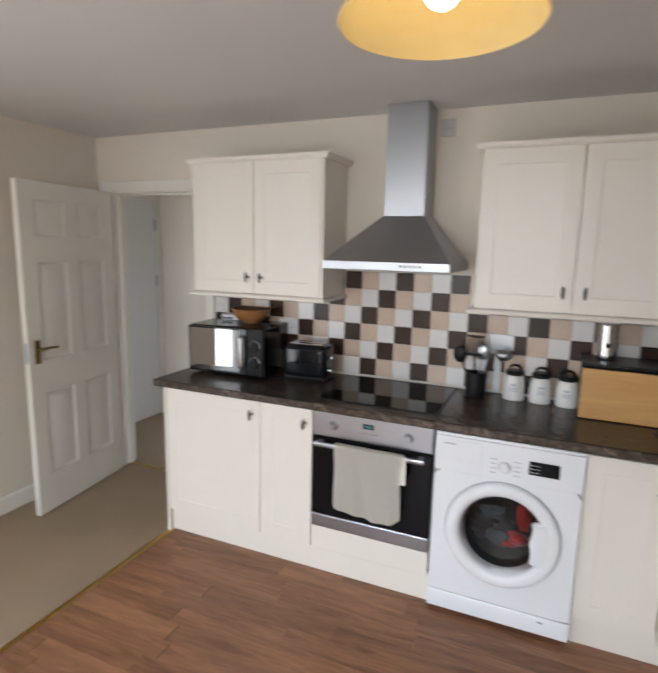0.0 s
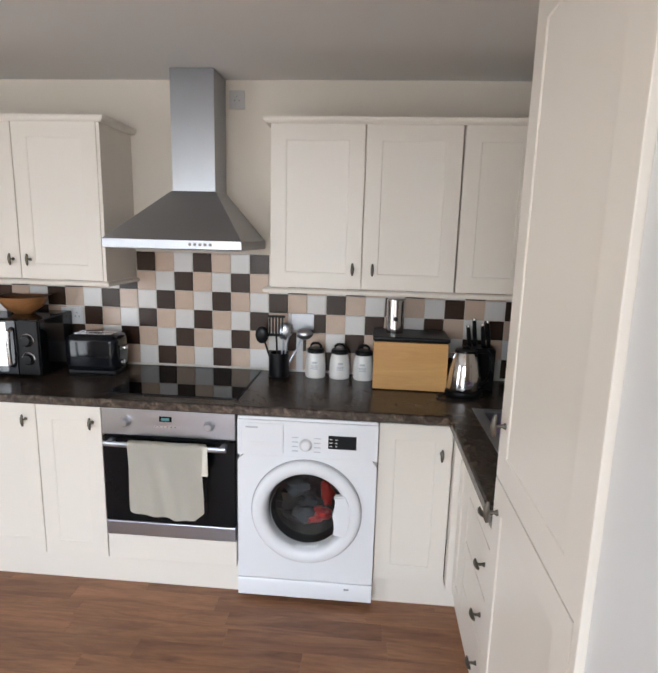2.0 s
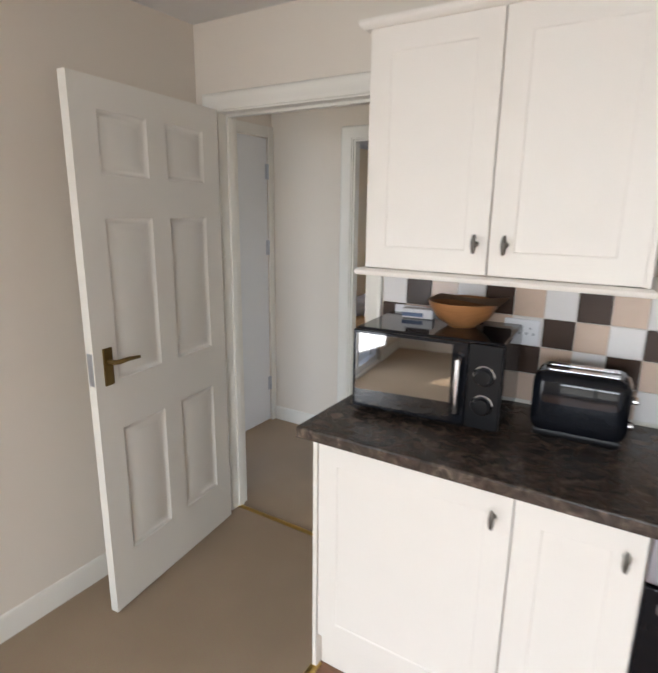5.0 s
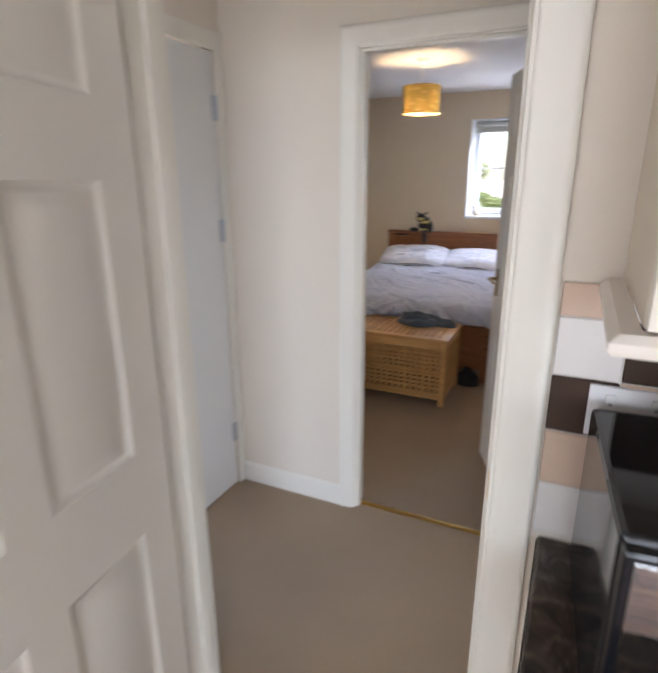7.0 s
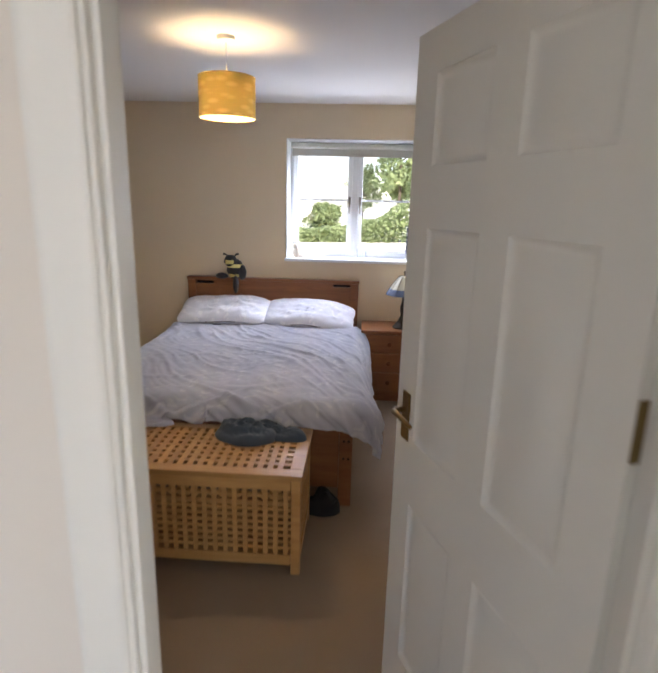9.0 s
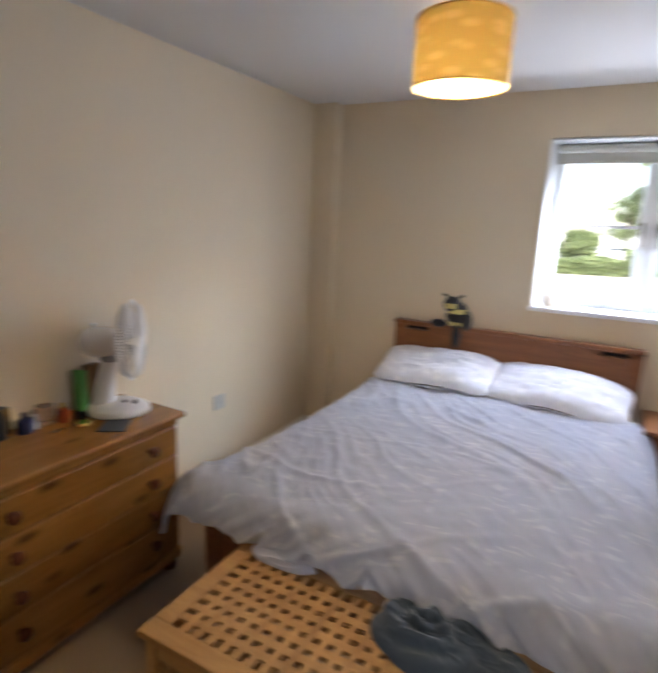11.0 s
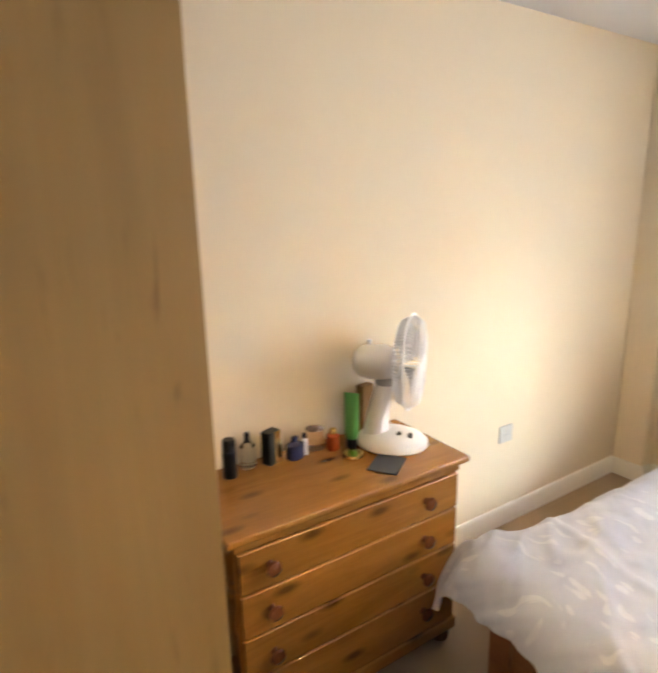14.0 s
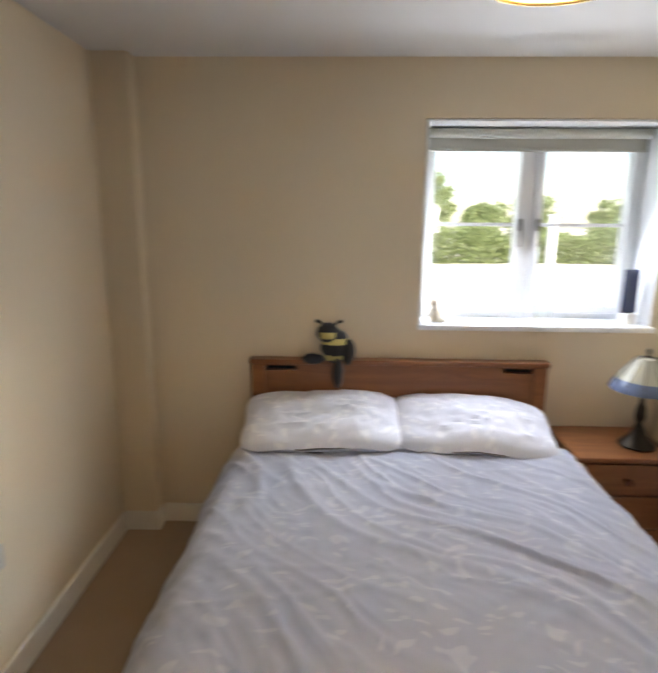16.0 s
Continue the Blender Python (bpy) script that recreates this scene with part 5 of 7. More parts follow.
part("handle", tube(bmesh.new(), [(0.045, 0, 0.205), (0.09, 0, 0.21), (0.118, 0, 0.18), (0.122, 0, 0.12), (0.105, 0, 0.07), (0.075, 0, 0.055)], [0.012, 0.012, 0.011, 0.011, 0.01, 0.01], 10), "black", ke)
cable = tube(bmesh.new(), [(1.53, -0.30, WT + 0.006), (1.47, -0.34, WT + 0.005), (1.47, -0.38, WT + 0.005), (1.54, -0.40, WT + 0.005), (1.66, -0.37, WT + 0.005)], 0.004, 8)
solid("kettle_cable", cable, "black", "black kettle cable lying on the worktop", "cable")

kb = thing("knife_block", (1.69, -0.14, WT), "black knife block with steel-ended knife handles", "knife block")
bm = block(-0.055, 0.065, -0.05, 0.07, 0, 0.20, 0.006)
part("block", bm, "black", kb)
for i, (x, y, h) in enumerate(((-0.05, 0, 0.10), (-0.02, 0.02, 0.13), (0.015, -0.01, 0.11), (0.045, 0.02, 0.12))):
    k = part("knife_handle", tube(bmesh.new(), [(x, y, 0.19), (x - 0.01, y - 0.01, 0.2 + h * 0.5), (x - 0.018, y - 0.02, 0.2 + h)], [0.009, 0.011, 0.009], 8), "black", kb)
    part("end_cap", rod(0.009, 0.01, (x - 0.018, y - 0.02, 0.198 + h), "z", 10), "chrome", k, "steel end cap")

co = thing("coffee_maker", (1.935, -0.20, WT), "black filter coffee maker with a glass jug", "coffee maker", rz=-25)
part("base", block(-0.095, 0.095, -0.13, 0.11, 0, 0.035, 0.01, 3), "black", co)
part("tower", block(-0.095, 0.095, 0.02, 0.11, 0.035, 0.30, 0.012, 3), "black", co)
part("filter_head", block(-0.095, 0.095, -0.11, 0.11, 0.235, 0.335, 0.015, 3), "blackgloss", co)
part("trim_band", block(-0.096, 0.096, -0.112, 0.05, 0.215, 0.232, 0.004), "chrome", co, "chrome trim band")
part("jug", lathe(bmesh.new(), [(0, 0.037), (0.06, 0.037), (0.073, 0.06), (0.07, 0.13), (0.055, 0.17), (0.058, 0.18), (0.05, 0.18), (0.05, 0.165), (0.066, 0.125), (0.069, 0.065), (0, 0.042)], (0, -0.045, 0), "z", 28), "clear", co, "glass jug")


def plate_socket(name, x0, x1, z0, z1, y, label, red=False, mat="whiteplastic"):
    s = thing(name, ((x0 + x1) / 2, y, z0), label, "socket")
    part("plate", block(x0, x1, y - 0.009, y, z0, z1, 0.002), mat, s, own=False)
    n = 2 if x1 - x0 > 0.1 else 1
    for k in range(n):
        cx = x0 + (x1 - x0) * (k + 0.5) / n
        for dx, dz in ((0, 0.018), (-0.011, -0.002), (0.011, -0.002)):
            part("pin_hole", block(cx + dx - 0.003, cx + dx + 0.003, y - 0.0098, y - 0.0088, (z0 + z1) / 2 + dz - 0.006, (z0 + z1) / 2 + dz + 0.002), "greyplastic", s, own=False)
        part("switch", block(cx - 0.007, cx + 0.007, y - 0.013, y - 0.009, z1 - 0.026, z1 - 0.012, 0.001), mat, s, own=False)
    if red:
        part("red_switch", block(x0 + 0.012, x0 + 0.034, y - 0.015, y - 0.009, z0 + 0.045, z0 + 0.068, 0.002), "red", s, "red rocker switch", own=False)


plate_socket("cooker_switch", -0.498, -0.381, 1.124, 1.212, -0.007, "white cooker switch with a red rocker on the tiles", red=True)
plate_socket("double_socket", -0.915, -0.79, 1.13, 1.216, -0.007, "white double socket on the tiles behind the microwave")
plate_socket("wall_switch", 0.428, 0.504, 2.216, 2.302, 0.0, "fused switch high on the wall beside the hood, greyed for its shade", mat="switch_grey")

# kitchen pendant
pl = thing("pendant_light", (0.842, -1.94, CEIL), "cream cone pendant lampshade, lit, hanging from the ceiling", "pendant light")
part("ceiling_rose", lathe(bmesh.new(), [(0, 0), (0.045, -0.001), (0.04, -0.018), (0.012, -0.026), (0, -0.026)], (0, 0, 0), "z", 24), "whiteplastic", pl)
part("cord", rod(0.003, 0.16, (0, 0, -0.19), "z", 8), "whiteplastic", pl)
part("shade", lathe(bmesh.new(), [(0.02, -0.14), (0.07, -0.155), (0.09, -0.18), (0.159, -0.352), (0.157, -0.355), (0.086, -0.182), (0.068, -0.159), (0.02, -0.143)], (0, 0, 0), "z", 48), "cream_shade", pl, "cream cone shade")
part("bulb", blob(bmesh.new(), (0, 0, -0.29), (0.034, 0.034, 0.045), 20), "bulb", pl, "lit round bulb")
part("bulb_holder", rod(0.017, 0.06, (0, 0, -0.25), "z", 14), "whiteplastic", pl)


# ---- bedroom ----
def holed(bm, x0, x1, y0, y1, z0, z1, holes):
    """A board across x and z with openings (from, to, bottom, top)."""
    cuts = sorted({x0, x1, *[v for h in holes for v in h[:2]]})
    for s, e in zip(cuts, cuts[1:]):
        z = z0
        for lo, hi in sorted((h[2], h[3]) for h in holes if h[0] < (s + e) / 2 < h[1]) + [(z1, z1)]:
            if lo - z > 1e-4:
                bx(bm, s, e, y0, y1, z, lo)
            z = hi
    bmesh.ops.remove_doubles(bm, verts=bm.verts, dist=1e-5)
    return bm


bed = thing("bed", (-2.19, 4.0, 0), "double bed frame in reddish wood with slotted headboard", "bed")
slots = [(-2.86, -2.70, 0.888, 0.912), (-1.67, -1.52, 0.888, 0.912)]
hb = holed(bmesh.new(), -2.915, -1.465, 4.925, 4.965, 0.25, 0.921, slots)
head = part("headboard", hb, "bedwood", bed, "reddish wood headboard with two dark slots", own=False)
# Black inserts give the hand slots their shade as plain colour.
for sa, sb in ((-2.86, -2.70), (-1.67, -1.52)):
    part("slot_lining", block(sa, sb, 4.958, 4.964, 0.888, 0.912), "black", head, own=False)
part("top_rail", block(-2.932, -1.448, 4.908, 4.98, 0.922, 0.946, 0.005), "bedwood", head, own=False)
for x in (-2.925, -1.525):
    part("post", block(x, x + 0.07, 4.915, 4.975, 0, 0.9205, 0.004), "bedwood", bed, own=False)
    part("foot_post", block(x, x + 0.07, 3.015, 3.085, 0, 0.47, 0.004), "bedwood", bed, own=False)
for x in (-2.915, -1.485):
    part("side_rail", block(x, x + 0.025, 3.086, 4.914, 0.17, 0.40, 0.003), "bedwood", bed, own=False)
part("footboard", block(-2.854, -1.526, 3.03, 3.06, 0.10, 0.44, 0.003), "bedwood", bed, own=False)
for x in (-1.475, -1.50):
    for z in (0.28, 0.38):
        part("bolt", rod(0.007, 0.004, (x, 3.0125, z), "y", 10), "bronze", bed, own=False)
solid("mattress", block(-2.88, -1.50, 3.075, 4.92, 0.30, 0.53, 0.05, 4), "duvet", "white mattress on the bed", "mattress")


def crease(p, width):
    """A thin soft ridge along the zero line of a noise field."""
    return math.exp(-(noise.noise(p) / width) ** 2)


def duvet():
    def where(u, v):
        foot = 0.20 + 0.05 * u
        X, Y = -1.0 + 2.0 * u, -foot + (1.6 + foot) * v
        flare = 1 + 0.5 * max(0, 1 - v * 3)
        ox, oy = max(abs(X) - 0.70, 0), max(-Y, 0)
        over = math.sqrt(ox * ox + oy * oy)
        reach = 0.155 * flare * (1 - math.exp(-over / 0.13))
        hx, hy = (reach * ox / over, reach * oy / over) if over > 0 else (0, 0)
        drop = max(0, over - 0.72 * reach)
        if X < 0:
            drop *= 1.22
        s = 1 if X > 0 else -1
        p = Vector((X * 1.7, Y * 1.7, 0.3))
        big = noise.noise(p) * 0.022 + noise.noise(p * 2.3 + Vector((3, 1, 0))) * 0.012
        warp = 0.35 * noise.noise(Vector((X * 1.3, Y * 1.3, 9)))
        # long diagonal creases over the middle, cross-wise ones towards the foot
        d1 = crease(Vector((X * 1.0 + Y * 1.3, Y * 2.6 + X * 3.4 + warp * 3, 1.7)), 0.07) * 0.013
        d2 = crease(Vector((X * 0.9, Y * 5.0 - X * 1.2 + warp * 3, 5.2)), 0.09) * 0.014 * max(0, 1 - max(Y, 0) * 1.1)
        d3 = crease(Vector(((X - Y) * 1.3, (X + Y) * 6.0 + warp * 4, 8.1)), 0.10) * 0.015 * max(0, 0.6 + noise.noise(Vector((X * 3, Y * 3, 2.4))))
        d4 = crease(Vector(((X - Y) * 3.2, (X + Y) * 13.0 + warp * 6, 3.3)), 0.13) * 0.007 * max(0, 0.6 + noise.noise(Vector((X * 4, Y * 4, 7.4))))
        fade = 0.35 + 0.65 * max(0, noise.noise(Vector((X * 2, Y * 2, 6))) + 0.5)
        fold = (d1 + d2 + d3 + d4) * min(1.2, fade)
        q2 = Vector((X * 9 + Y * 9 * (1 if X > 0 else -1), over * 2.0, 4.1))
        hang = (noise.noise(q2) * 0.045 + noise.noise(q2 * 2.2) * 0.022) * min(1, (ox + oy) * 5)
        small = noise.noise(Vector((X * 16, Y * 16, 2))) * 0.003 + noise.noise(Vector((X * 34, Y * 30, 5))) * 0.0012
        puff = 0.028 * math.sin(min(1, (0.95 - abs(X)) / 0.5) * math.pi / 2) if abs(X) < 0.95 else 0
        x = -2.19 + s * (min(abs(X), 0.70) + hx) + hang * s * (1 if ox > oy else 0)
        y = 3.055 + max(Y, 0) - hy + (-hang if oy >= ox else 0) * 0.8
        z = 0.585 + puff + big + fold + small - drop
        return x, y, max(z, 0.33)

    bm = sheet(210, 210, where)
    bmesh.ops.solidify(bm, geom=bm.faces[:], thickness=0.022)
    return bm


solid("duvet", duvet(), "duvet", "crumpled white duvet with a faint leaf print on the bed", "duvet")


def pillow(x, rz, label, y=4.735, z=0.705, tilt=22, droop=0.0, seed=0.0):
    """A soft pillow with rounded corners; droop: how far its outer end sinks, on the side of its sign."""
    p = thing("pillow", (x, y, z), label, "pillow", rz, group="pillows on the bed")

    def sag(a):
        return -abs(droop) * max(0.0, a if droop > 0 else -a) ** 2.2 + 0.006 * math.sin(a * 5 + seed)

    bm = bmesh.new()
    for side in (1, -1):
        def where(u, v):
            a, b = 2 * u - 1, 2 * v - 1
            pinch = 1 - 0.05 * (1 - abs(a)) * abs(b) - 0.04 * (1 - abs(b)) * abs(a)
            round_x, round_y = 1 - 0.055 * abs(b) ** 5, 1 - 0.16 * abs(a) ** 7
            t = ((1 - a ** 4) * (1 - b ** 4)) ** 0.55 * 0.056
            rim = (1 - a ** 4) * (1 - b ** 4)
            t += 0.022 * noise.noise(Vector((a * 2.1 + x, b * 2.4, side + seed))) * (1 - a * a) * (1 - b * b)
            t += (0.009 * noise.noise(Vector((a * 7 + x, b * 5, side + seed))) + 0.009 * crease(Vector((a * 2.4 + b + x, b * 3.5 - a * 1.5, side + seed)), 0.10) + 0.006 * crease(Vector((a * 4 + x, b * 5 + a * 2, side + seed + 4)), 0.12)) * rim
            return a * 0.378 * pinch * round_x, b * 0.21 * pinch * round_y, side * t + sag(a) + 0.012 * noise.noise(Vector((a * 3, b * 2, seed + 9))) * abs(b) ** 3

        g = sheet(44, 26, where)
        me = bpy.data.meshes.new("half")
        g.to_mesh(me)
        g.free()
        bm.from_mesh(me)
        bpy.data.meshes.remove(me)
    bmesh.ops.remove_doubles(bm, verts=bm.verts, dist=1e-4)
    lean = pose(0, 0, 0, tilt, 0, 0)
    part("cover", bm, "duvet", p, m=lean)
    edge = [a / 8 for a in range(-8, 9)]
    part("piping", tube(bmesh.new(), [(a * 0.357, -0.2 * (1 - 0.16 * abs(a) ** 7) + 0.002 * (1 - abs(a)), sag(a) + 0.012 * noise.noise(Vector((a * 3, -2, seed + 9)))) for a in edge], 0.0042, 6), "piping", p, "dark edge piping", m=lean)


pillow(-2.545, 2, "flattened white pillow under the leaf-print pillow", 4.765, 0.622, 4, -0.012, 3.0)
pillow(-1.86, -3, "flattened white pillow below its twin by the lamp", 4.765, 0.618, 4, 0.018, 5.0)
pillow(-2.560, 2, "white leaf-print pillow with dark piping against the headboard", 4.735, 0.705, 19, -0.022, 0.0)
pillow(-1.85, -4, "white leaf-print pillow with dark piping beside its twin", 4.735, 0.697, 19, 0.05, 1.7)

# soft toy on the headboard: one mesh in two plush colours
bm = bmesh.new()
bx0, by0, bz0 = -2.535, 4.905, 0.946
blob(bm, (bx0 + 0.03, by0, bz0 + 0.075), (0.072, 0.055, 0.085), 18, 0.12)
n_body = len(bm.faces)
blob(bm, (bx0 - 0.005, by0 - 0.02, bz0 + 0.145), (0.056, 0.05, 0.05), 18, 0.1)
blob(bm, (bx0 - 0.075, by0 - 0.045, bz0 + 0.02), (0.055, 0.035, 0.026), 14, 0.15)
blob(bm, (bx0 + 0.045, by0 - 0.058, bz0 - 0.05), (0.026, 0.026, 0.075), 14, 0.12)
blob(bm, (bx0 + 0.095, by0 - 0.02, bz0 + 0.05), (0.034, 0.034, 0.065), 14, 0.12)
for s in (-1, 1):
    tube(bm, [(bx0 + s * 0.03, by0 - 0.02, bz0 + 0.185), (bx0 + s * 0.045, by0 - 0.025, bz0 + 0.20), (bx0 + s * 0.065, by0 - 0.03, bz0 + 0.205)], [0.006, 0.007, 0.009], 8)
toy_me = mesh_of("bee_soft_toy", bm, "plush_black", True, 60)
toy_me.materials.append(M["plush_yellow"])
for p in toy_me.polygons:
    c = p.center - Vector((bx0, by0, bz0))
    if p.index < n_body and c.y < 0.0 and (0.012 < c.z < 0.028 or 0.056 < c.z < 0.07 or 0.096 < c.z < 0.11):
        p.material_index = 1
    if p.index >= n_body and c.y < -0.045 and 0.122 < c.z < 0.155 and abs(c.x + 0.005) < 0.035:
        p.material_index = 1
tagged(new("bee_soft_toy", toy_me), "black and yellow striped bee soft toy slumped on the headboard", "soft toy")

# blanket box
box = thing("blanket_box", (-2.15, 2.68, 0), "lattice wooden blanket box standing at the foot of the bed", "storage box")
BX0, BX1, BY0, BY1, BZ = -2.645, -1.655, 2.445, 2.915, 0.462
for x in (BX0 + 0.01, BX1 - 0.05):
    for y in (BY0 + 0.01, BY1 - 0.05):
        part("leg", block(x, x + 0.04, y, y + 0.04, 0, BZ, 0.003), "acacia", box, own=False)
for y in (BY0 + 0.012, BY1 - 0.034):
    for z0, z1 in ((0.045, 0.095), (0.405, 0.4605)):
        part("rail", block(BX0 + 0.0505, BX1 - 0.0505, y, y + 0.022, z0, z1, 0.003), "acacia", box, own=False)
for x in (BX0 + 0.012, BX1 - 0.034):
    for z0, z1 in ((0.045, 0.095), (0.405, 0.4605)):
        part("rail", block(x, x + 0.022, BY0 + 0.0505, BY1 - 0.0505, z0, z1, 0.003), "acacia", box, own=False)
part("base", block(BX0 + 0.035, BX1 - 0.035, BY0 + 0.035, BY1 - 0.035, 0.05, 0.06), "acacia", box, own=False)
lidp = bmesh.new()
for a, b, c, d in ((BX0, BX1, BY0 - 0.006, BY0 + 0.055), (BX0, BX1, BY1 - 0.05, BY1 + 0.006), (BX0, BX0 + 0.06, BY0 + 0.055, BY1 - 0.05), (BX1 - 0.06, BX1, BY0 + 0.055, BY1 - 0.05)):
    bx(lidp, a, b, c, d, BZ + 0.001, BZ + 0.024, 0.003)
lid = part("lid", lidp, "acacia", box, "lattice lid", own=False)
strips = {}


def lattice(parent, n, start, step, size, name="slat"):
    """A row of like slats: each an object on one mesh."""
    base = parent.matrix_world.translation if parent.parent is None else parent.parent.matrix_world.translation
    if size not in strips:
        strips[size] = mesh_of("slat", block(0, size[0], 0, size[1], 0, size[2], 0.0015, 1), "acacia", False)
    for i in range(n):
        o = new(name, strips[size])
        o.parent = parent
        o.location = Vector(start) + Vector(step) * i - base


NX, NY, NZ = 20, 8, 10
px, py, pz = (BX1 - BX0 - 0.12) / NX, (BY1 - BY0 - 0.105) / NY, 0.31 / NZ
lattice(lid, NX - 1, (BX0 + 0.06 + px - 0.0125, BY0 + 0.055, BZ + 0.0135), (px, 0, 0), (0.025, round(BY1 - BY0 - 0.105, 4), 0.009))
lattice(lid, NY - 1, (BX0 + 0.06, BY0 + 0.055 + py - 0.0135, BZ + 0.0125), (0, py, 0), (round(BX1 - BX0 - 0.12, 4), 0.027, 0.009))
for y in (BY0 + 0.016, BY1 - 0.03):
    lattice(box, NX, (BX0 + 0.05 + px * 0.5, y, 0.095), (px * 1.01, 0, 0), (0.021, 0.007, 0.31))
    lattice(box, NZ - 1, (BX0 + 0.05, y + 0.0015, 0.095 + pz - 0.008), (0, 0, pz), (round(BX1 - BX0 - 0.1, 4), 0.007, 0.016))
for x in (BX0 + 0.016, BX1 - 0.03):
    lattice(box, 9, (x, BY0 + 0.05 + 0.03, 0.095), (0, 0.0375, 0), (0.007, 0.018, 0.31))
    lattice(box, NZ - 1, (x + 0.0072, BY0 + 0.05, 0.095 + pz - 0.008), (0, 0, pz), (0.007, round(BY1 - BY0 - 0.1, 4), 0.016))


def heap(c, size, seed, turns=3.0):
    def where(u, v):
        a = u * 2 * math.pi
        r = math.sin(v * math.pi / 2)
        k = 1 + 0.16 * noise.noise(Vector((math.cos(a) * 1.6, math.sin(a) * 1.6, seed)))
        fold = (1 - abs(noise.noise(Vector((math.cos(a + v * turns) * 1.3 * v, math.sin(a + v * turns) * 1.3 * v, v * 2 + seed))))) ** 2
        z = math.cos(v * math.pi / 2) ** 0.7 * size[2] * (0.62 + 0.5 * fold)
        return c[0] + math.cos(a) * r * size[0] * k, c[1] + math.sin(a) * r * size[1] * k, c[2] + z

    bm = sheet(64, 24, where)
    bmesh.ops.remove_doubles(bm, verts=bm.verts, dist=1e-4)
    return bm


def bundle(c, size, seed, turns, rz):
    """Cloth rolled into a loose bundle: ridges that wind inwards, with small creases."""
    rot = Matrix.Rotation(radians(rz), 3, "Z")

    def where(u, v):
        a, r = u * 2 * math.pi, 1 - v
        n = noise.noise(Vector((math.cos(a) * 1.2, math.sin(a) * 1.2, seed + r)))
        wind = math.cos(a + r * turns * 2 * math.pi + n * 2.2)
        ridge = 0.5 + 0.5 * wind
        fine = crease(Vector((math.cos(a) * r * 5, math.sin(a) * r * 5, seed + 3)), 0.2)
        rad = r * (1 + 0.16 * n + 0.05 * wind)
        z = size[2] * ((1 - r ** 3) ** 0.55) * (0.62 + 0.26 * ridge + 0.08 * fine + 0.18 * n)
        p = rot @ Vector((math.cos(a) * rad * size[0], math.sin(a) * rad * size[1], 0))
        return c[0] + p.x, c[1] + p.y, c[2] + max(z, 0)

    bm = sheet(110, 44, where)
    bmesh.ops.remove_doubles(bm, verts=bm.verts, dist=1e-4)
    return bm


fc = thing("folded_clothes", (-1.92, 2.80, BZ + 0.0245), "loosely bundled dark blue clothes on the blanket box", "clothes")
part("garment", bundle((-1.97, 2.80, BZ + 0.0245), (0.155, 0.105, 0.085), 2.0, 2.2, -8), "denim", fc, own=False)
part("garment", bundle((-1.83, 2.83, BZ + 0.0245), (0.16, 0.07, 0.066), 7.0, 1.2, -14), "denim", fc, own=False)
solid("crumpled_sheet", heap((-2.48, 2.885, BZ + 0.0245), (0.12, 0.04, 0.04), 11.0, 2), "duvet", "crumpled white cloth on the blanket box", "cloth")
solid("black_bag", heap((-1.60, 2.955, 0.001), (0.09, 0.055, 0.13), 5.0), "plush_black", "small black cloth bag beside the blanket box", "bag")

# wardrobe
wd = thing("wardrobe", (-3.29, 1.755, 0), "tall oak-effect wardrobe with two plain doors", "wardrobe")
part("carcass", block(-3.60, -2.99, 1.272, 2.236, 0.0, 2.0, 0.002), "oak", wd, own=False)
part("top_panel", block(-3.60, -2.9885, 1.272, 2.236, 2.0005, 2.018, 0.002), "oak", wd, own=False)
part("door", block(-2.988, -2.967, 1.274, 1.7505, 0.06, 2.017, 0.0025), "oak", wd, own=False)
part("door", block(-2.988, -2.967, 1.7565, 2.235, 0.06, 2.017, 0.0025), "oak", wd, own=False)
part("plinth", block(-2.989, -2.975, 1.274, 2.234, 0.0, 0.056), "oak", wd, own=False)

bk = thing("laundry_basket", (-3.12, 2.06, 2.019), "white plastic basket with slotted sides on the wardrobe", "basket")
b = bmesh.new()
lathe(b, [(0, 0), (0.135, 0), (0.15, 0.012), (0.155, 0.05), (0.150, 0.05), (0.14, 0.014), (0, 0.008)], (0, 0, 0), "z", 48, (0.85, 1.0))
lathe(b, [(0.165, 0.20), (0.178, 0.205), (0.178, 0.22), (0.165, 0.225), (0.165, 0.20)], (0, 0, 0), "z", 48, (0.85, 1.0))
part("tub", b, "whiteplastic", bk)
for i in range(30):
    a = i * 2 * math.pi / 30
    part("rib", tube(bmesh.new(), [(0.152 * 0.85 * math.cos(a), 0.152 * math.sin(a), 0.045), (0.168 * 0.85 * math.cos(a), 0.168 * math.sin(a), 0.205)], 0.008, 6), "whiteplastic", bk)
dbx = thing("storage_case", (-3.15, 1.72, 2.019), "dark grey case standing on the wardrobe", "case")
part("body", block(-0.13, 0.15, -0.12, 0.12, 0, 0.22, 0.01), "slate", dbx)
part("lid_rim", block(-0.134, 0.154, -0.124, 0.124, 0.19, 0.205, 0.004), "greyplastic", dbx, "grey lid rim")
tc = thing("folded_towel", (-3.12, 1.50, 2.019), "folded teal towel on the wardrobe", "towel")
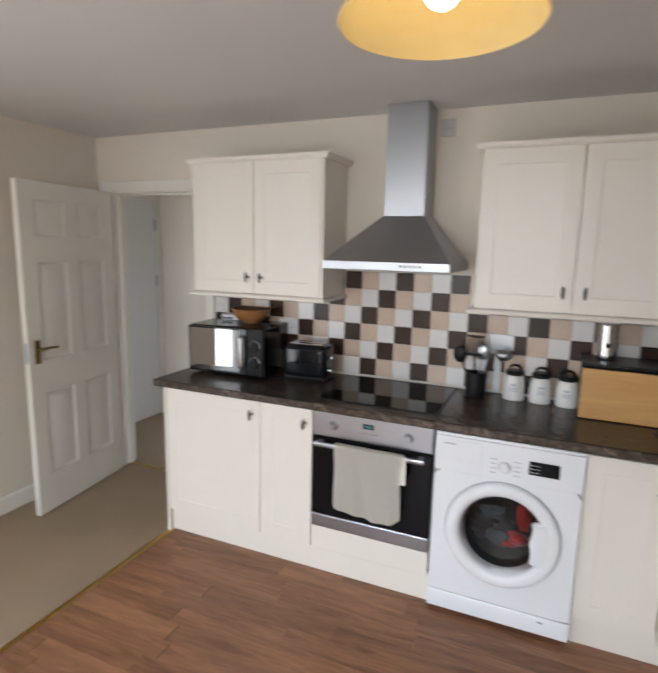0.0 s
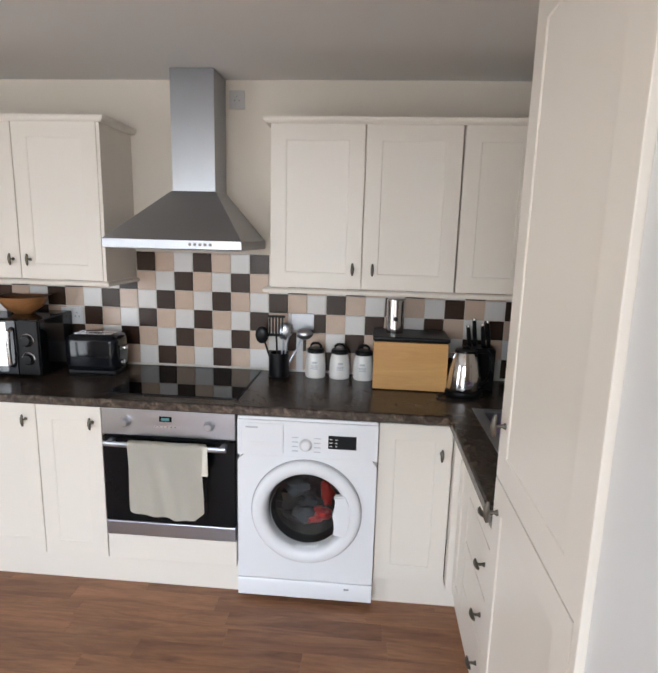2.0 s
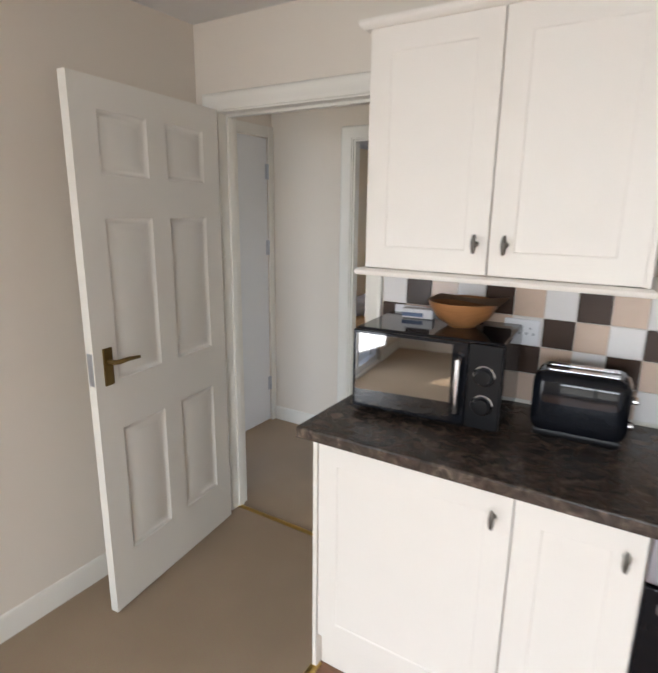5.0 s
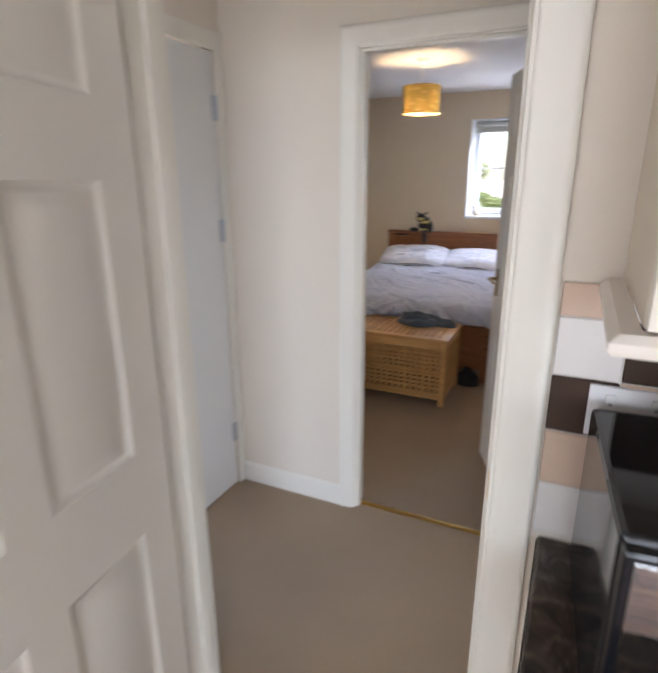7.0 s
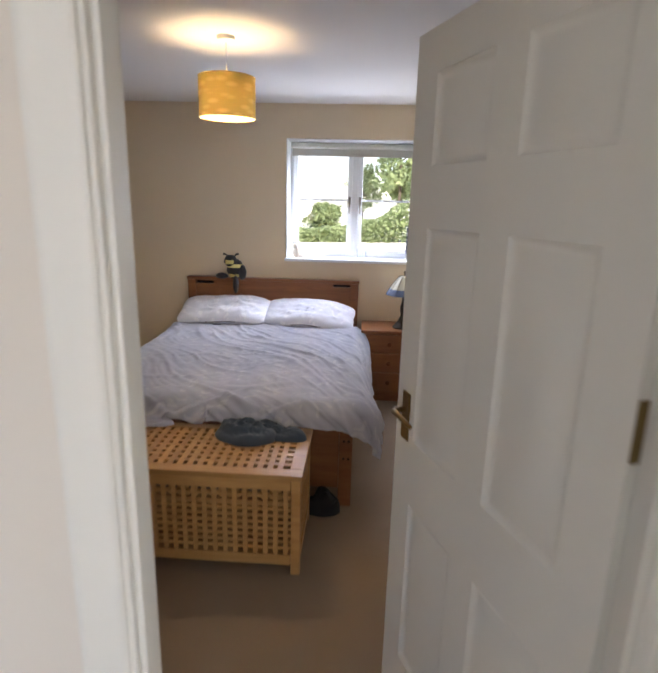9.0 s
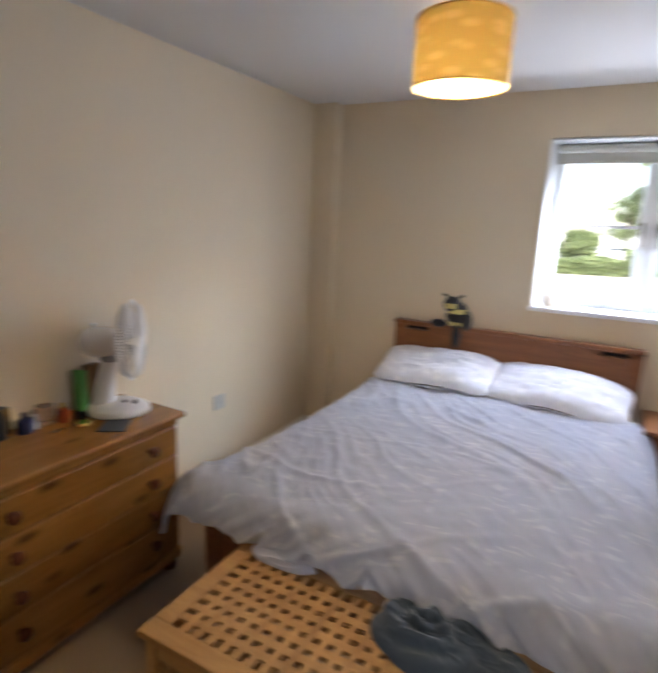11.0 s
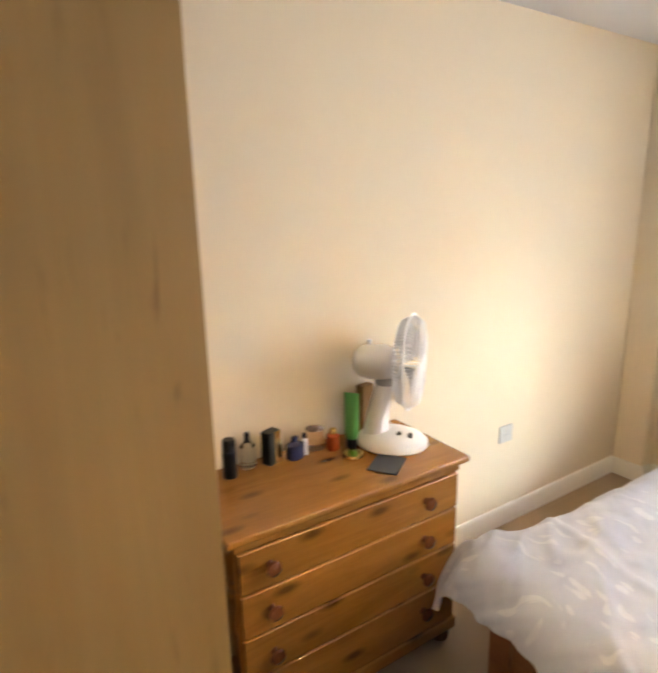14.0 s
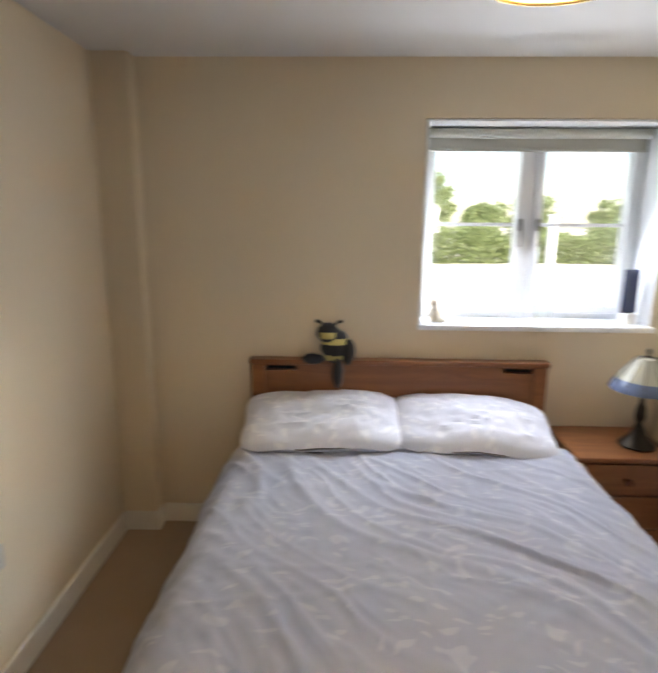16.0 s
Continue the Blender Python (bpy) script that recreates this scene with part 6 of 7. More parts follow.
part("towel", block(-0.13, 0.13, -0.09, 0.09, 0, 0.10, 0.03, 4), "teal_cloth", tc)

# chest of drawers
cd = thing("chest_of_drawers", (-3.41, 2.77, 0), "orange pine chest of four drawers with turned knobs", "chest of drawers")
part("top", block(-3.61, -3.205, 2.325, 3.212, 0.722, 0.745, 0.006, 3), "pine", cd, "knotty pine top", own=False)
part("carcass", block(-3.605, -3.235, 2.35, 3.175, 0.07, 0.7215, 0.003), "pine", cd, own=False)
part("cornice_rail", block(-3.235, -3.222, 2.347, 3.178, 0.694, 0.7215, 0.002), "pine", cd, own=False)
for lo, hi, kz in ((0.562, 0.690, 0.632), (0.420, 0.556, 0.490), (0.278, 0.414, 0.345), (0.110, 0.272, 0.205)):
    dr = part("drawer_front", block(-3.236, -3.216, 2.358, 3.168, lo, hi, 0.005, 3), "pine", cd, own=False)
    for ky in (2.447, 3.018):
        part("knob", lathe(bmesh.new(), [(0.012, 0), (0.011, 0.006), (0.009, 0.012), (0.018, 0.018), (0.023, 0.026), (0.021, 0.034), (0.011, 0.039), (0, 0.04)], (-3.217, ky, kz), "x", 20), "pine_knob", dr, "dark turned wooden knob", own=False)
part("base_rail", block(-3.605, -3.214, 2.344, 3.182, 0.055, 0.104, 0.006), "pine", cd, own=False)
for x in (-3.57, -3.255):
    for y in (2.385, 3.14):
        part("bun_foot", lathe(bmesh.new(), [(0.018, 0), (0.034, 0.012), (0.036, 0.03), (0.028, 0.048), (0.022, 0.056), (0, 0.056)], (x, y, 0), "z", 18), "pine_knob", cd, own=False)

# table fan, facing across the bed
fan = thing("desk_fan", (-3.448, 3.034, 0.746), "white plastic desk fan standing on the pine chest", "fan", rz=-52)
part("base", lathe(bmesh.new(), [(0, 0), (0.112, 0), (0.12, 0.008), (0.119, 0.024), (0.108, 0.036), (0.08, 0.048), (0.04, 0.056), (0, 0.058)], (0, 0.022, 0), "z", 44, (0.88, 1.08)), "whiteplastic", fan)
for y in (0.035, 0.075):
    part("button", rod(0.008, 0.026, (0.03, y + 0.02, 0.036), "z", 10), "rubber", fan, "dark control button")
part("column", tube(bmesh.new(), [(0, -0.035, 0.03), (0, -0.03, 0.10), (0, -0.012, 0.19), (0, -0.004, 0.235)], [0.052, 0.042, 0.034, 0.03], 20), "whiteplastic", fan)
part("pivot", rod(0.036, 0.035, (0, -0.004, 0.225), "z", 20, 0.006), "greyplastic", fan, "grey tilting collar")
part("motor_housing", lathe(bmesh.new(), [(0, -0.115), (0.035, -0.112), (0.055, -0.095), (0.063, -0.06), (0.063, 0.0), (0.056, 0.02), (0.045, 0.03), (0, 0.032)], (0, 0, 0.305), "y", 28), "whiteplastic", fan)
part("oscillation_knob", rod(0.008, 0.022, (0, -0.06, 0.362), "z", 10), "whiteplastic", fan)
gc = 0.09
cage = part("grille_rear", tube(bmesh.new(), [(0.165 * math.cos(a * math.pi / 24), gc, 0.315 + 0.165 * math.sin(a * math.pi / 24)) for a in range(48)], 0.0045, 8, True), "whiteplastic", fan, "white wire fan guard")
for i in range(80):
    a = i * 2 * math.pi / 80
    c, s = math.cos(a), math.sin(a)
    part("wire", tube(bmesh.new(), [(0.16 * c, gc, 0.315 + 0.16 * s), (0.145 * c, gc - 0.035, 0.315 + 0.145 * s), (0.05 * c, gc - 0.055, 0.315 + 0.05 * s)], 0.0016, 5), "whiteplastic", cage)
front = part("grille_front", rod(0.033, 0.012, (0, gc + 0.032, 0.315), "y", 24, 0.003), "whiteplastic", fan, "white front guard boss")
for i in range(80):
    a = (i + 0.5) * 2 * math.pi / 80
    c, s = math.cos(a), math.sin(a)
    part("wire", tube(bmesh.new(), [(0.162 * c, gc, 0.315 + 0.162 * s), (0.145 * c, gc + 0.03, 0.315 + 0.145 * s), (0.03 * c, gc + 0.04, 0.315 + 0.03 * s)], 0.0016, 5), "whiteplastic", front)
for k in range(3):
    a0 = k * 2 * math.pi / 3 + 0.3

    def blade(u, v):
        r = 0.025 + 0.115 * u
        a = a0 + (v - 0.5) * (0.5 + 1.0 * u)
        return r * math.cos(a), gc - 0.008 + (v - 0.5) * 0.04, 0.315 + r * math.sin(a)

    bb_ = sheet(8, 8, blade)
    bmesh.ops.solidify(bb_, geom=bb_.faces[:], thickness=0.002)
    part("blade", bb_, "whiteplastic", fan, "translucent white fan blade")

# toiletries on the chest
TZ = 0.746


def bottle(name, x, y, prof, mat, label, cap=None, capmat="black", squash=(1, 1), rz=0.0):
    b = thing(name, (x, y, TZ), label, "bottle", rz)
    part("body", lathe(bmesh.new(), prof, (0, 0, 0), "z", 24, squash), mat, b)
    if cap:
        part("cap", lathe(bmesh.new(), cap, (0, 0, 0), "z", 20, squash), capmat, b)
    return b


bottle("spray_can", -3.535, 2.47, [(0, 0), (0.021, 0), (0.022, 0.004), (0.022, 0.085), (0.02, 0.09), (0, 0.09)], "black", "black spray can with a black cap", [(0.0215, 0.091), (0.0215, 0.125), (0.018, 0.13), (0, 0.13)], "blackgloss")
bottle("perfume_bottle", -3.565, 2.545, [(0, 0), (0.022, 0), (0.026, 0.006), (0.026, 0.075), (0.012, 0.09), (0, 0.09)], "clear", "clear glass perfume bottle with a black cap", [(0.009, 0.09), (0.009, 0.122), (0, 0.124)])
gb_ = thing("gold_carton", (-3.55, 2.625, TZ), "black and gold perfume carton", "carton", rz=20)
part("box", block(-0.02, 0.02, -0.028, 0.028, 0, 0.115, 0.0015), "black", gb_)
part("band", block(-0.0208, 0.0208, 0.0, 0.0288, 0.002, 0.113, 0.001), "gold", gb_, "gold side band")
bottle("blue_bottle", -3.53, 2.705, [(0, 0), (0.03, 0), (0.034, 0.006), (0.034, 0.052), (0.015, 0.062), (0, 0.062)], "navy", "squat dark blue scent bottle", [(0.013, 0.062), (0.013, 0.08), (0, 0.082)], "navy", (0.7, 1.0))
bottle("small_vial", -3.54, 2.747, [(0, 0), (0.012, 0), (0.012, 0.055), (0.006, 0.06), (0, 0.06)], "ceramic", "small white vial with a dark cap", [(0.007, 0.06), (0.007, 0.078), (0, 0.079)], "navy")
bottle("pink_bottle", -3.565, 2.805, [(0, 0), (0.034, 0), (0.036, 0.02), (0.03, 0.06), (0.034, 0.072), (0, 0.074)], "pink", "pink fluted glass jar", None)
bottle("amber_bottle", -3.515, 2.85, [(0, 0), (0.02, 0), (0.026, 0.012), (0.024, 0.055), (0.01, 0.065), (0, 0.065)], "amber", "amber glass bottle with a gold stopper", [(0.012, 0.05), (0.015, 0.065), (0.012, 0.078), (0, 0.082)], "gold")
gt = thing("green_tube", (-3.49, 2.915, TZ), "green squeeze tube standing on its black cap", "tube", rz=35)
part("cap", rod(0.02, 0.035, (0, 0, 0.0), "z", 20, 0.003), "black", gt)
tb_ = bmesh.new()
lathe(tb_, [(0, 0.036), (0.02, 0.036), (0.026, 0.06), (0.027, 0.12), (0.028, 0.19), (0.028, 0.205), (0, 0.206)], (0, 0, 0), "z", 24)
for v in tb_.verts:
    v.co.y *= 1 - 0.88 * max(0, (v.co.z - 0.05) / 0.155)
part("tube", tb_, "green", gt)
bottle("gold_dish", -3.425, 2.875, [(0, 0), (0.032, 0), (0.036, 0.006), (0.034, 0.016), (0.02, 0.018), (0, 0.018)], "gold", "small round gold dish", None)
bcx = thing("brown_carton", (-3.575, 3.035, TZ), "brown carton leaning behind the fan", "carton", rz=10)
part("box", block(-0.018, 0.018, -0.03, 0.03, 0, 0.19, 0.002), "brownbox", bcx)
solid("dark_card", block(-0.05, 0.05, -0.062, 0.062, 0, 0.004, 0.001), "slate", "dark grey flat card lying on the pine chest", "card").matrix_world = pose(-3.315, 2.935, TZ, 0, 0, 35)
plate_socket("wall_socket", -0.045, 0.045, 0.0, 0.086, 0.0, "off-white single wall socket above the skirting", mat="switch_grey")
sk_ = bpy.data.objects["wall_socket"]
sk_.matrix_world = pose(-3.62, 3.91, 0.455, 0, 0, 90)

# bedside table, lamp, heater
ns = thing("bedside_table", (-1.19, 4.78, 0), "reddish wood bedside table with three drawers", "bedside table")
part("top", block(-1.418, -0.962, 4.585, 4.975, 0.580, 0.602, 0.005, 3), "bedwood", ns, own=False)
part("carcass", block(-1.405, -0.975, 4.61, 4.97, 0.05, 0.5795, 0.003), "bedwood", ns, own=False)
for lo, hi in ((0.42, 0.568), (0.257, 0.412), (0.092, 0.249)):
    dr = part("drawer_front", block(-1.388, -0.992, 4.594, 4.611, lo, hi, 0.005, 3), "bedwood", ns, own=False)
    part("knob", lathe(bmesh.new(), [(0.01, 0), (0.008, -0.01), (0.017, -0.018), (0.016, -0.026), (0, -0.03)], (-1.19, 4.594, (lo + hi) / 2), "y", 18), "pine_knob", dr, own=False)
part("plinth", block(-1.40, -0.98, 4.62, 4.96, 0, 0.0495), "bedwood", ns, own=False)

tl = thing("table_lamp", (-1.085, 4.74, 0.603), "leaded-glass table lamp, unlit, with a dark bronze base", "table lamp")
part("base", lathe(bmesh.new(), [(0, 0), (0.078, 0), (0.08, 0.008), (0.06, 0.03), (0.035, 0.06), (0.024, 0.09), (0, 0.09)], (0, 0, 0), "z", 28), "bronze", tl)
part("stem", lathe(bmesh.new(), [(0.022, 0.088), (0.014, 0.11), (0.024, 0.14), (0.022, 0.18), (0.012, 0.21), (0.01, 0.42), (0, 0.42)], (0, 0, 0), "z", 20), "bronze", tl)
sh = part("shade", lathe(bmesh.new(), [(0.02, 0.425), (0.045, 0.42), (0.088, 0.365), (0.118, 0.322)], (0, 0, 0), "z", 12), "stain_cream", tl, "cream leaded glass shade")
part("shade_rim", lathe(bmesh.new(), [(0.118, 0.322), (0.137, 0.295), (0.146, 0.272)], (0, 0, 0), "z", 12), "stain_blue", sh, "blue leaded glass rim")
for i in range(12):
    a = i * math.pi / 6
    part("lead_strip", tube(bmesh.new(), [(r * math.cos(a), r * math.sin(a), z) for r, z in ((0.022, 0.425), (0.046, 0.421), (0.089, 0.366), (0.119, 0.323), (0.147, 0.272))], 0.002, 5), "bronze", sh)
part("finial", lathe(bmesh.new(), [(0.012, 0.424), (0.006, 0.44), (0.012, 0.452), (0.006, 0.465), (0, 0.468)], (0, 0, 0), "z", 14), "bronze", tl)
solid("lamp_cable", tube(bmesh.new(), [(-0.96, 4.70, 0.30), (-0.955, 4.62, 0.12), (-0.965, 4.55, 0.02), (-1.02, 4.50, 0.006), (-1.08, 4.52, 0.006), (-1.06, 4.57, 0.006), (-0.98, 4.58, 0.006)], 0.0035, 6), "black", "thin black lamp cable looping on the carpet", "cable")

ht = thing("panel_heater", (-0.91, 4.29, 0.2), "white electric panel heater on the wall", "heater")
part("casing", block(-0.965, -0.90, 3.965, 4.62, 0.21, 0.695, 0.010, 3), "whiteplastic", ht, own=False)
part("top_cover", block(-0.972, -0.885, 3.955, 4.63, 0.6955, 0.712, 0.005), "whiteplastic", ht, own=False)
for i in range(9):
    part("outlet_slat", block(-0.968, -0.9655, 4.02, 4.56, 0.625 + i * 0.007, 0.6285 + i * 0.007), "greyplastic", ht, own=False)
for y in (4.03, 4.5):
    part("bracket", block(-0.90, -0.862, y, y + 0.03, 0.25, 0.66, 0.002), "greyplastic", ht, own=False)
part("control_box", block(-0.958, -0.905, 3.945, 3.9645, 0.60, 0.685, 0.003), "whiteplastic", ht, own=False)

# window sill things
rbm = bmesh.new()
blob(rbm, (-2.0, 5.06, 1.115 + 0.045), (0.038, 0.034, 0.048), 16)
blob(rbm, (-2.01, 5.05, 1.115 + 0.105), (0.024, 0.026, 0.027), 14)
for s in (-1, 1):
    blob(rbm, (-2.015 + s * 0.011, 5.055, 1.115 + 0.148), (0.007, 0.007, 0.03), 10)
blob(rbm, (-1.965, 5.06, 1.115 + 0.018), (0.03, 0.026, 0.02), 12)
solid("rabbit_ornament", rbm, "carcass", "small pale pottery rabbit on the window sill", "ornament")
solid("sill_glass", lathe(bmesh.new(), [(0, 0), (0.035, 0), (0.045, 0.09), (0.042, 0.09), (0.032, 0.006), (0, 0.006)], (-1.44, 5.10, 1.116), "z", 20), "clear", "clear glass tumbler on the window sill", "glass")
fr = thing("picture_frame", (-1.02, 5.08, 1.116), "dark standing frame on the window sill", "frame", rz=18)
part("frame", block(-0.045, 0.045, -0.006, 0.006, 0.06, 0.28, 0.002), "navy", fr)
part("stand", block(-0.035, 0.035, -0.03, 0.03, 0, 0.06, 0.006), "ceramic", fr)

# bedroom pendant
bp = thing("pendant_light", (-2.14, 3.27, CEIL), "mustard drum pendant lampshade with leaf pattern, lit", "pendant light")
part("ceiling_rose", lathe(bmesh.new(), [(0, 0), (0.045, -0.001), (0.04, -0.018), (0.012, -0.026), (0, -0.026)], (0, 0, 0), "z", 24), "whiteplastic", bp)
part("cord", rod(0.003, 0.18, (0, 0, -0.2), "z", 8), "whiteplastic", bp)
sd = part("shade", lathe(bmesh.new(), [(0.139, -0.372), (0.139, -0.183)], (0, 0, 0), "z", 64), "shade", bp, "mustard leaf-patterned cloth drum")
part("lining", lathe(bmesh.new(), [(0.137, -0.372), (0.137, -0.183)], (0, 0, 0), "z", 64), "shade_in", sd, "pale inner lining")
for z in (-0.372, -0.183):
    part("hoop", tube(bmesh.new(), [(0.138 * math.cos(i * math.pi / 24), 0.138 * math.sin(i * math.pi / 24), z) for i in range(48)], 0.0025, 6, True), "gold", sd)
part("bulb", blob(bmesh.new(), (0, 0, -0.272), (0.03, 0.03, 0.04), 20), "bulb", bp, "lit bulb")
part("bulb_holder", rod(0.017, 0.06, (0, 0, -0.235), "z", 14), "whiteplastic", bp)

# ---- the child's room, seen through its doorway ----
rg = thing("play_rug", (0.72, 3.53, 0.001), "dark blue patterned rug with small coloured marks", "rug")
part("pile", block(-0.70, 0.70, -0.98, 0.98, 0, 0.010, 0.004), "rug", rg)
rr = random.Random(9)
for i in range(90):
    x, y, a = rr.uniform(-0.62, 0.62), rr.uniform(-0.9, 0.9), rr.choice((0, 0.5, 1.57))
    w, h = rr.uniform(0.03, 0.10), rr.uniform(0.006, 0.016)
    part("woven_mark", block(-w / 2, w / 2, -h / 2, h / 2, 0.0102, 0.0112), rr.choice(("red", "stool", "greyplastic", "paper", "green", "greyplastic")), rg, m=pose(x, y, 0, 0, 0, math.degrees(a)))
st = thing("child_stool", (0.47, 4.40, 0), "teal and dark blue plastic child's stool", "stool")
part("seat", block(-0.19, 0.17, -0.15, 0.15, 0.53, 0.565, 0.012, 3), "stool", st, "teal seat")
for x in (-0.16, 0.14):
    for y in (-0.12, 0.12):
        part("leg", tube(bmesh.new(), [(x, y, 0.53), (x * 1.18, y * 1.18, 0.0)], [0.024, 0.02], 10), "navy", st)
part("bin_body", block(-0.12, 0.10, -0.10, 0.10, 0.02, 0.42, 0.02, 3), "slate", st)
kbed = thing("child_bed", (0.7, 1.85, 0), "pine child's bed with round post tops", "bed")
for y in (1.42, 2.29):
    pb_ = block(0.055, 0.115, y - 0.03, y + 0.03, 0, 0.50, 0.006)
    blob(pb_, (0.085, y, 0.535), (0.036, 0.036, 0.04), 16)
    part("post", pb_, "pine", kbed, own=False)
part("footboard", block(0.075, 0.095, 1.451, 2.259, 0.15, 0.46, 0.004), "pine", kbed, own=False)
part("side_rail", block(0.116, 1.95, 2.27, 2.30, 0.18, 0.32, 0.004), "pine", kbed, own=False)
part("mattress", block(0.1, 1.95, 1.44, 2.265, 0.28, 0.44, 0.03, 3), "duvet", kbed, own=False)
solid("wall_notice", block(0.59, 0.87, 4.978, 4.984, 0.95, 1.075), "paper", "white paper notice on the wall below the window", "notice")
solid("red_ornament", lathe(bmesh.new(), [(0, 0), (0.035, 0), (0.03, 0.05), (0.012, 0.07), (0.022, 0.095), (0, 0.115)], (0.72, 5.05, 1.116), "z", 16), "red", "small red ornament on the window sill", "ornament")
solid("dark_dish", lathe(bmesh.new(), [(0, 0), (0.05, 0), (0.09, 0.02), (0.085, 0.022), (0, 0.006)], (0.90, 5.03, 1.116), "z", 24), "black", "flat black dish on the window sill", "dish")

# ---- outdoors ----
gr = sheet(40, 40, lambda u, v: (-200 + 400 * u, -150 + 400 * v, -0.205))
solid("ground", gr, "grass", "pale gravel ground reaching to the hedge", "ground", "structure")


def tree(x, y, h, spread, seed):
    rng = random.Random(seed)
    t = thing("tree", (x, y, -0.21), "leafy green garden tree beyond the gravel", "tree", group="garden trees")
    bm = tube(bmesh.new(), [(0, 0, 0), (0.05, 0.05, h * 0.3), (0, 0.1, h * 0.62), (0.05, 0.05, h * 0.85)], [0.22, 0.17, 0.1, 0.04], 10)
    for k in range(7):
        a, z = rng.uniform(0, 6.28), h * rng.uniform(0.25, 0.65)
        tube(bm, [(0, 0, z), (spread * 0.4 * math.cos(a), spread * 0.4 * math.sin(a), z + h * 0.1), (spread * 0.75 * math.cos(a), spread * 0.75 * math.sin(a), z + h * 0.2)], [0.08, 0.05, 0.02], 6)
    part("trunk", bm, "bark", t)
    vs, fs = [], []
    clumps = [(rng.uniform(0, 6.28), rng.uniform(0, 1) ** 0.5 * spread * 0.8, h * rng.uniform(0.25, 0.95)) for _ in range(34)]
    for a, r, z in clumps:
        rad = spread * rng.uniform(0.18, 0.36)
        r *= 1.1 - 0.5 * z / h
        for _ in range(120):
            d = Vector((rng.gauss(0, 1), rng.gauss(0, 1), rng.gauss(0, 0.8))).normalized() * rad * rng.uniform(0.5, 1)
            c = Vector((r * math.cos(a), r * math.sin(a), z)) + d
            e1 = Vector((rng.gauss(0, 1), rng.gauss(0, 1), rng.gauss(0, 1))).normalized()
            e2 = e1.cross(Vector((rng.gauss(0, 1), rng.gauss(0, 1), rng.gauss(0, 1)))).normalized()
            s = rng.uniform(0.09, 0.18) * (2.2 if h > 8 else 1)
            n = len(vs)
            vs += [c + e1 * s, c + e2 * s * 0.5, c - e1 * s, c - e2 * s * 0.5]
            fs.append((n, n + 1, n + 2, n + 3))
    me = bpy.data.meshes.new("crown")
    me.from_pydata(vs, [], fs)
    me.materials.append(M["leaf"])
    tagged(new("crown", me)).parent = t


for i, (x, y, h, s) in enumerate(((2.6, 60, 12, 4.6), (-4.0, 38, 1.6, 1.5), (-9, 40, 3.2, 2.0), (6.2, 36, 3.0, 1.8), (10.5, 40, 3.8, 2.2), (15, 38, 3.4, 2.0), (-1.4, 62, 6, 2.4), (20, 40, 4.2, 2.4), (4.2, 46, 6, 2.8))):
    tree(x, y, h, s, 20 + i)
hv, hf = [], []
hr = random.Random(5)
for i in range(60000):
    x = hr.uniform(-24, 40)
    c = Vector((x, 27 + hr.uniform(-0.8, 0.8) + 1.5 * math.sin(x * 0.2), -0.2 + hr.random() * (1.55 + 0.35 * math.sin(x * 0.7) + 0.3 * math.sin(x * 1.9)) * (0.5 if x < -1.5 else 1)))
    e1 = Vector((hr.gauss(0, 1), hr.gauss(0, 1), hr.gauss(0, 1))).normalized()
    e2 = e1.cross(Vector((hr.gauss(0, 1), hr.gauss(0, 1), hr.gauss(0, 1)))).normalized()
    n = len(hv)
    hv += [c + e1 * 0.1, c + e2 * 0.06, c - e1 * 0.1, c - e2 * 0.06]
    hf.append((n, n + 1, n + 2, n + 3))
me = bpy.data.meshes.new("hedge")
me.from_pydata(hv, [], hf)
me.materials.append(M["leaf"])
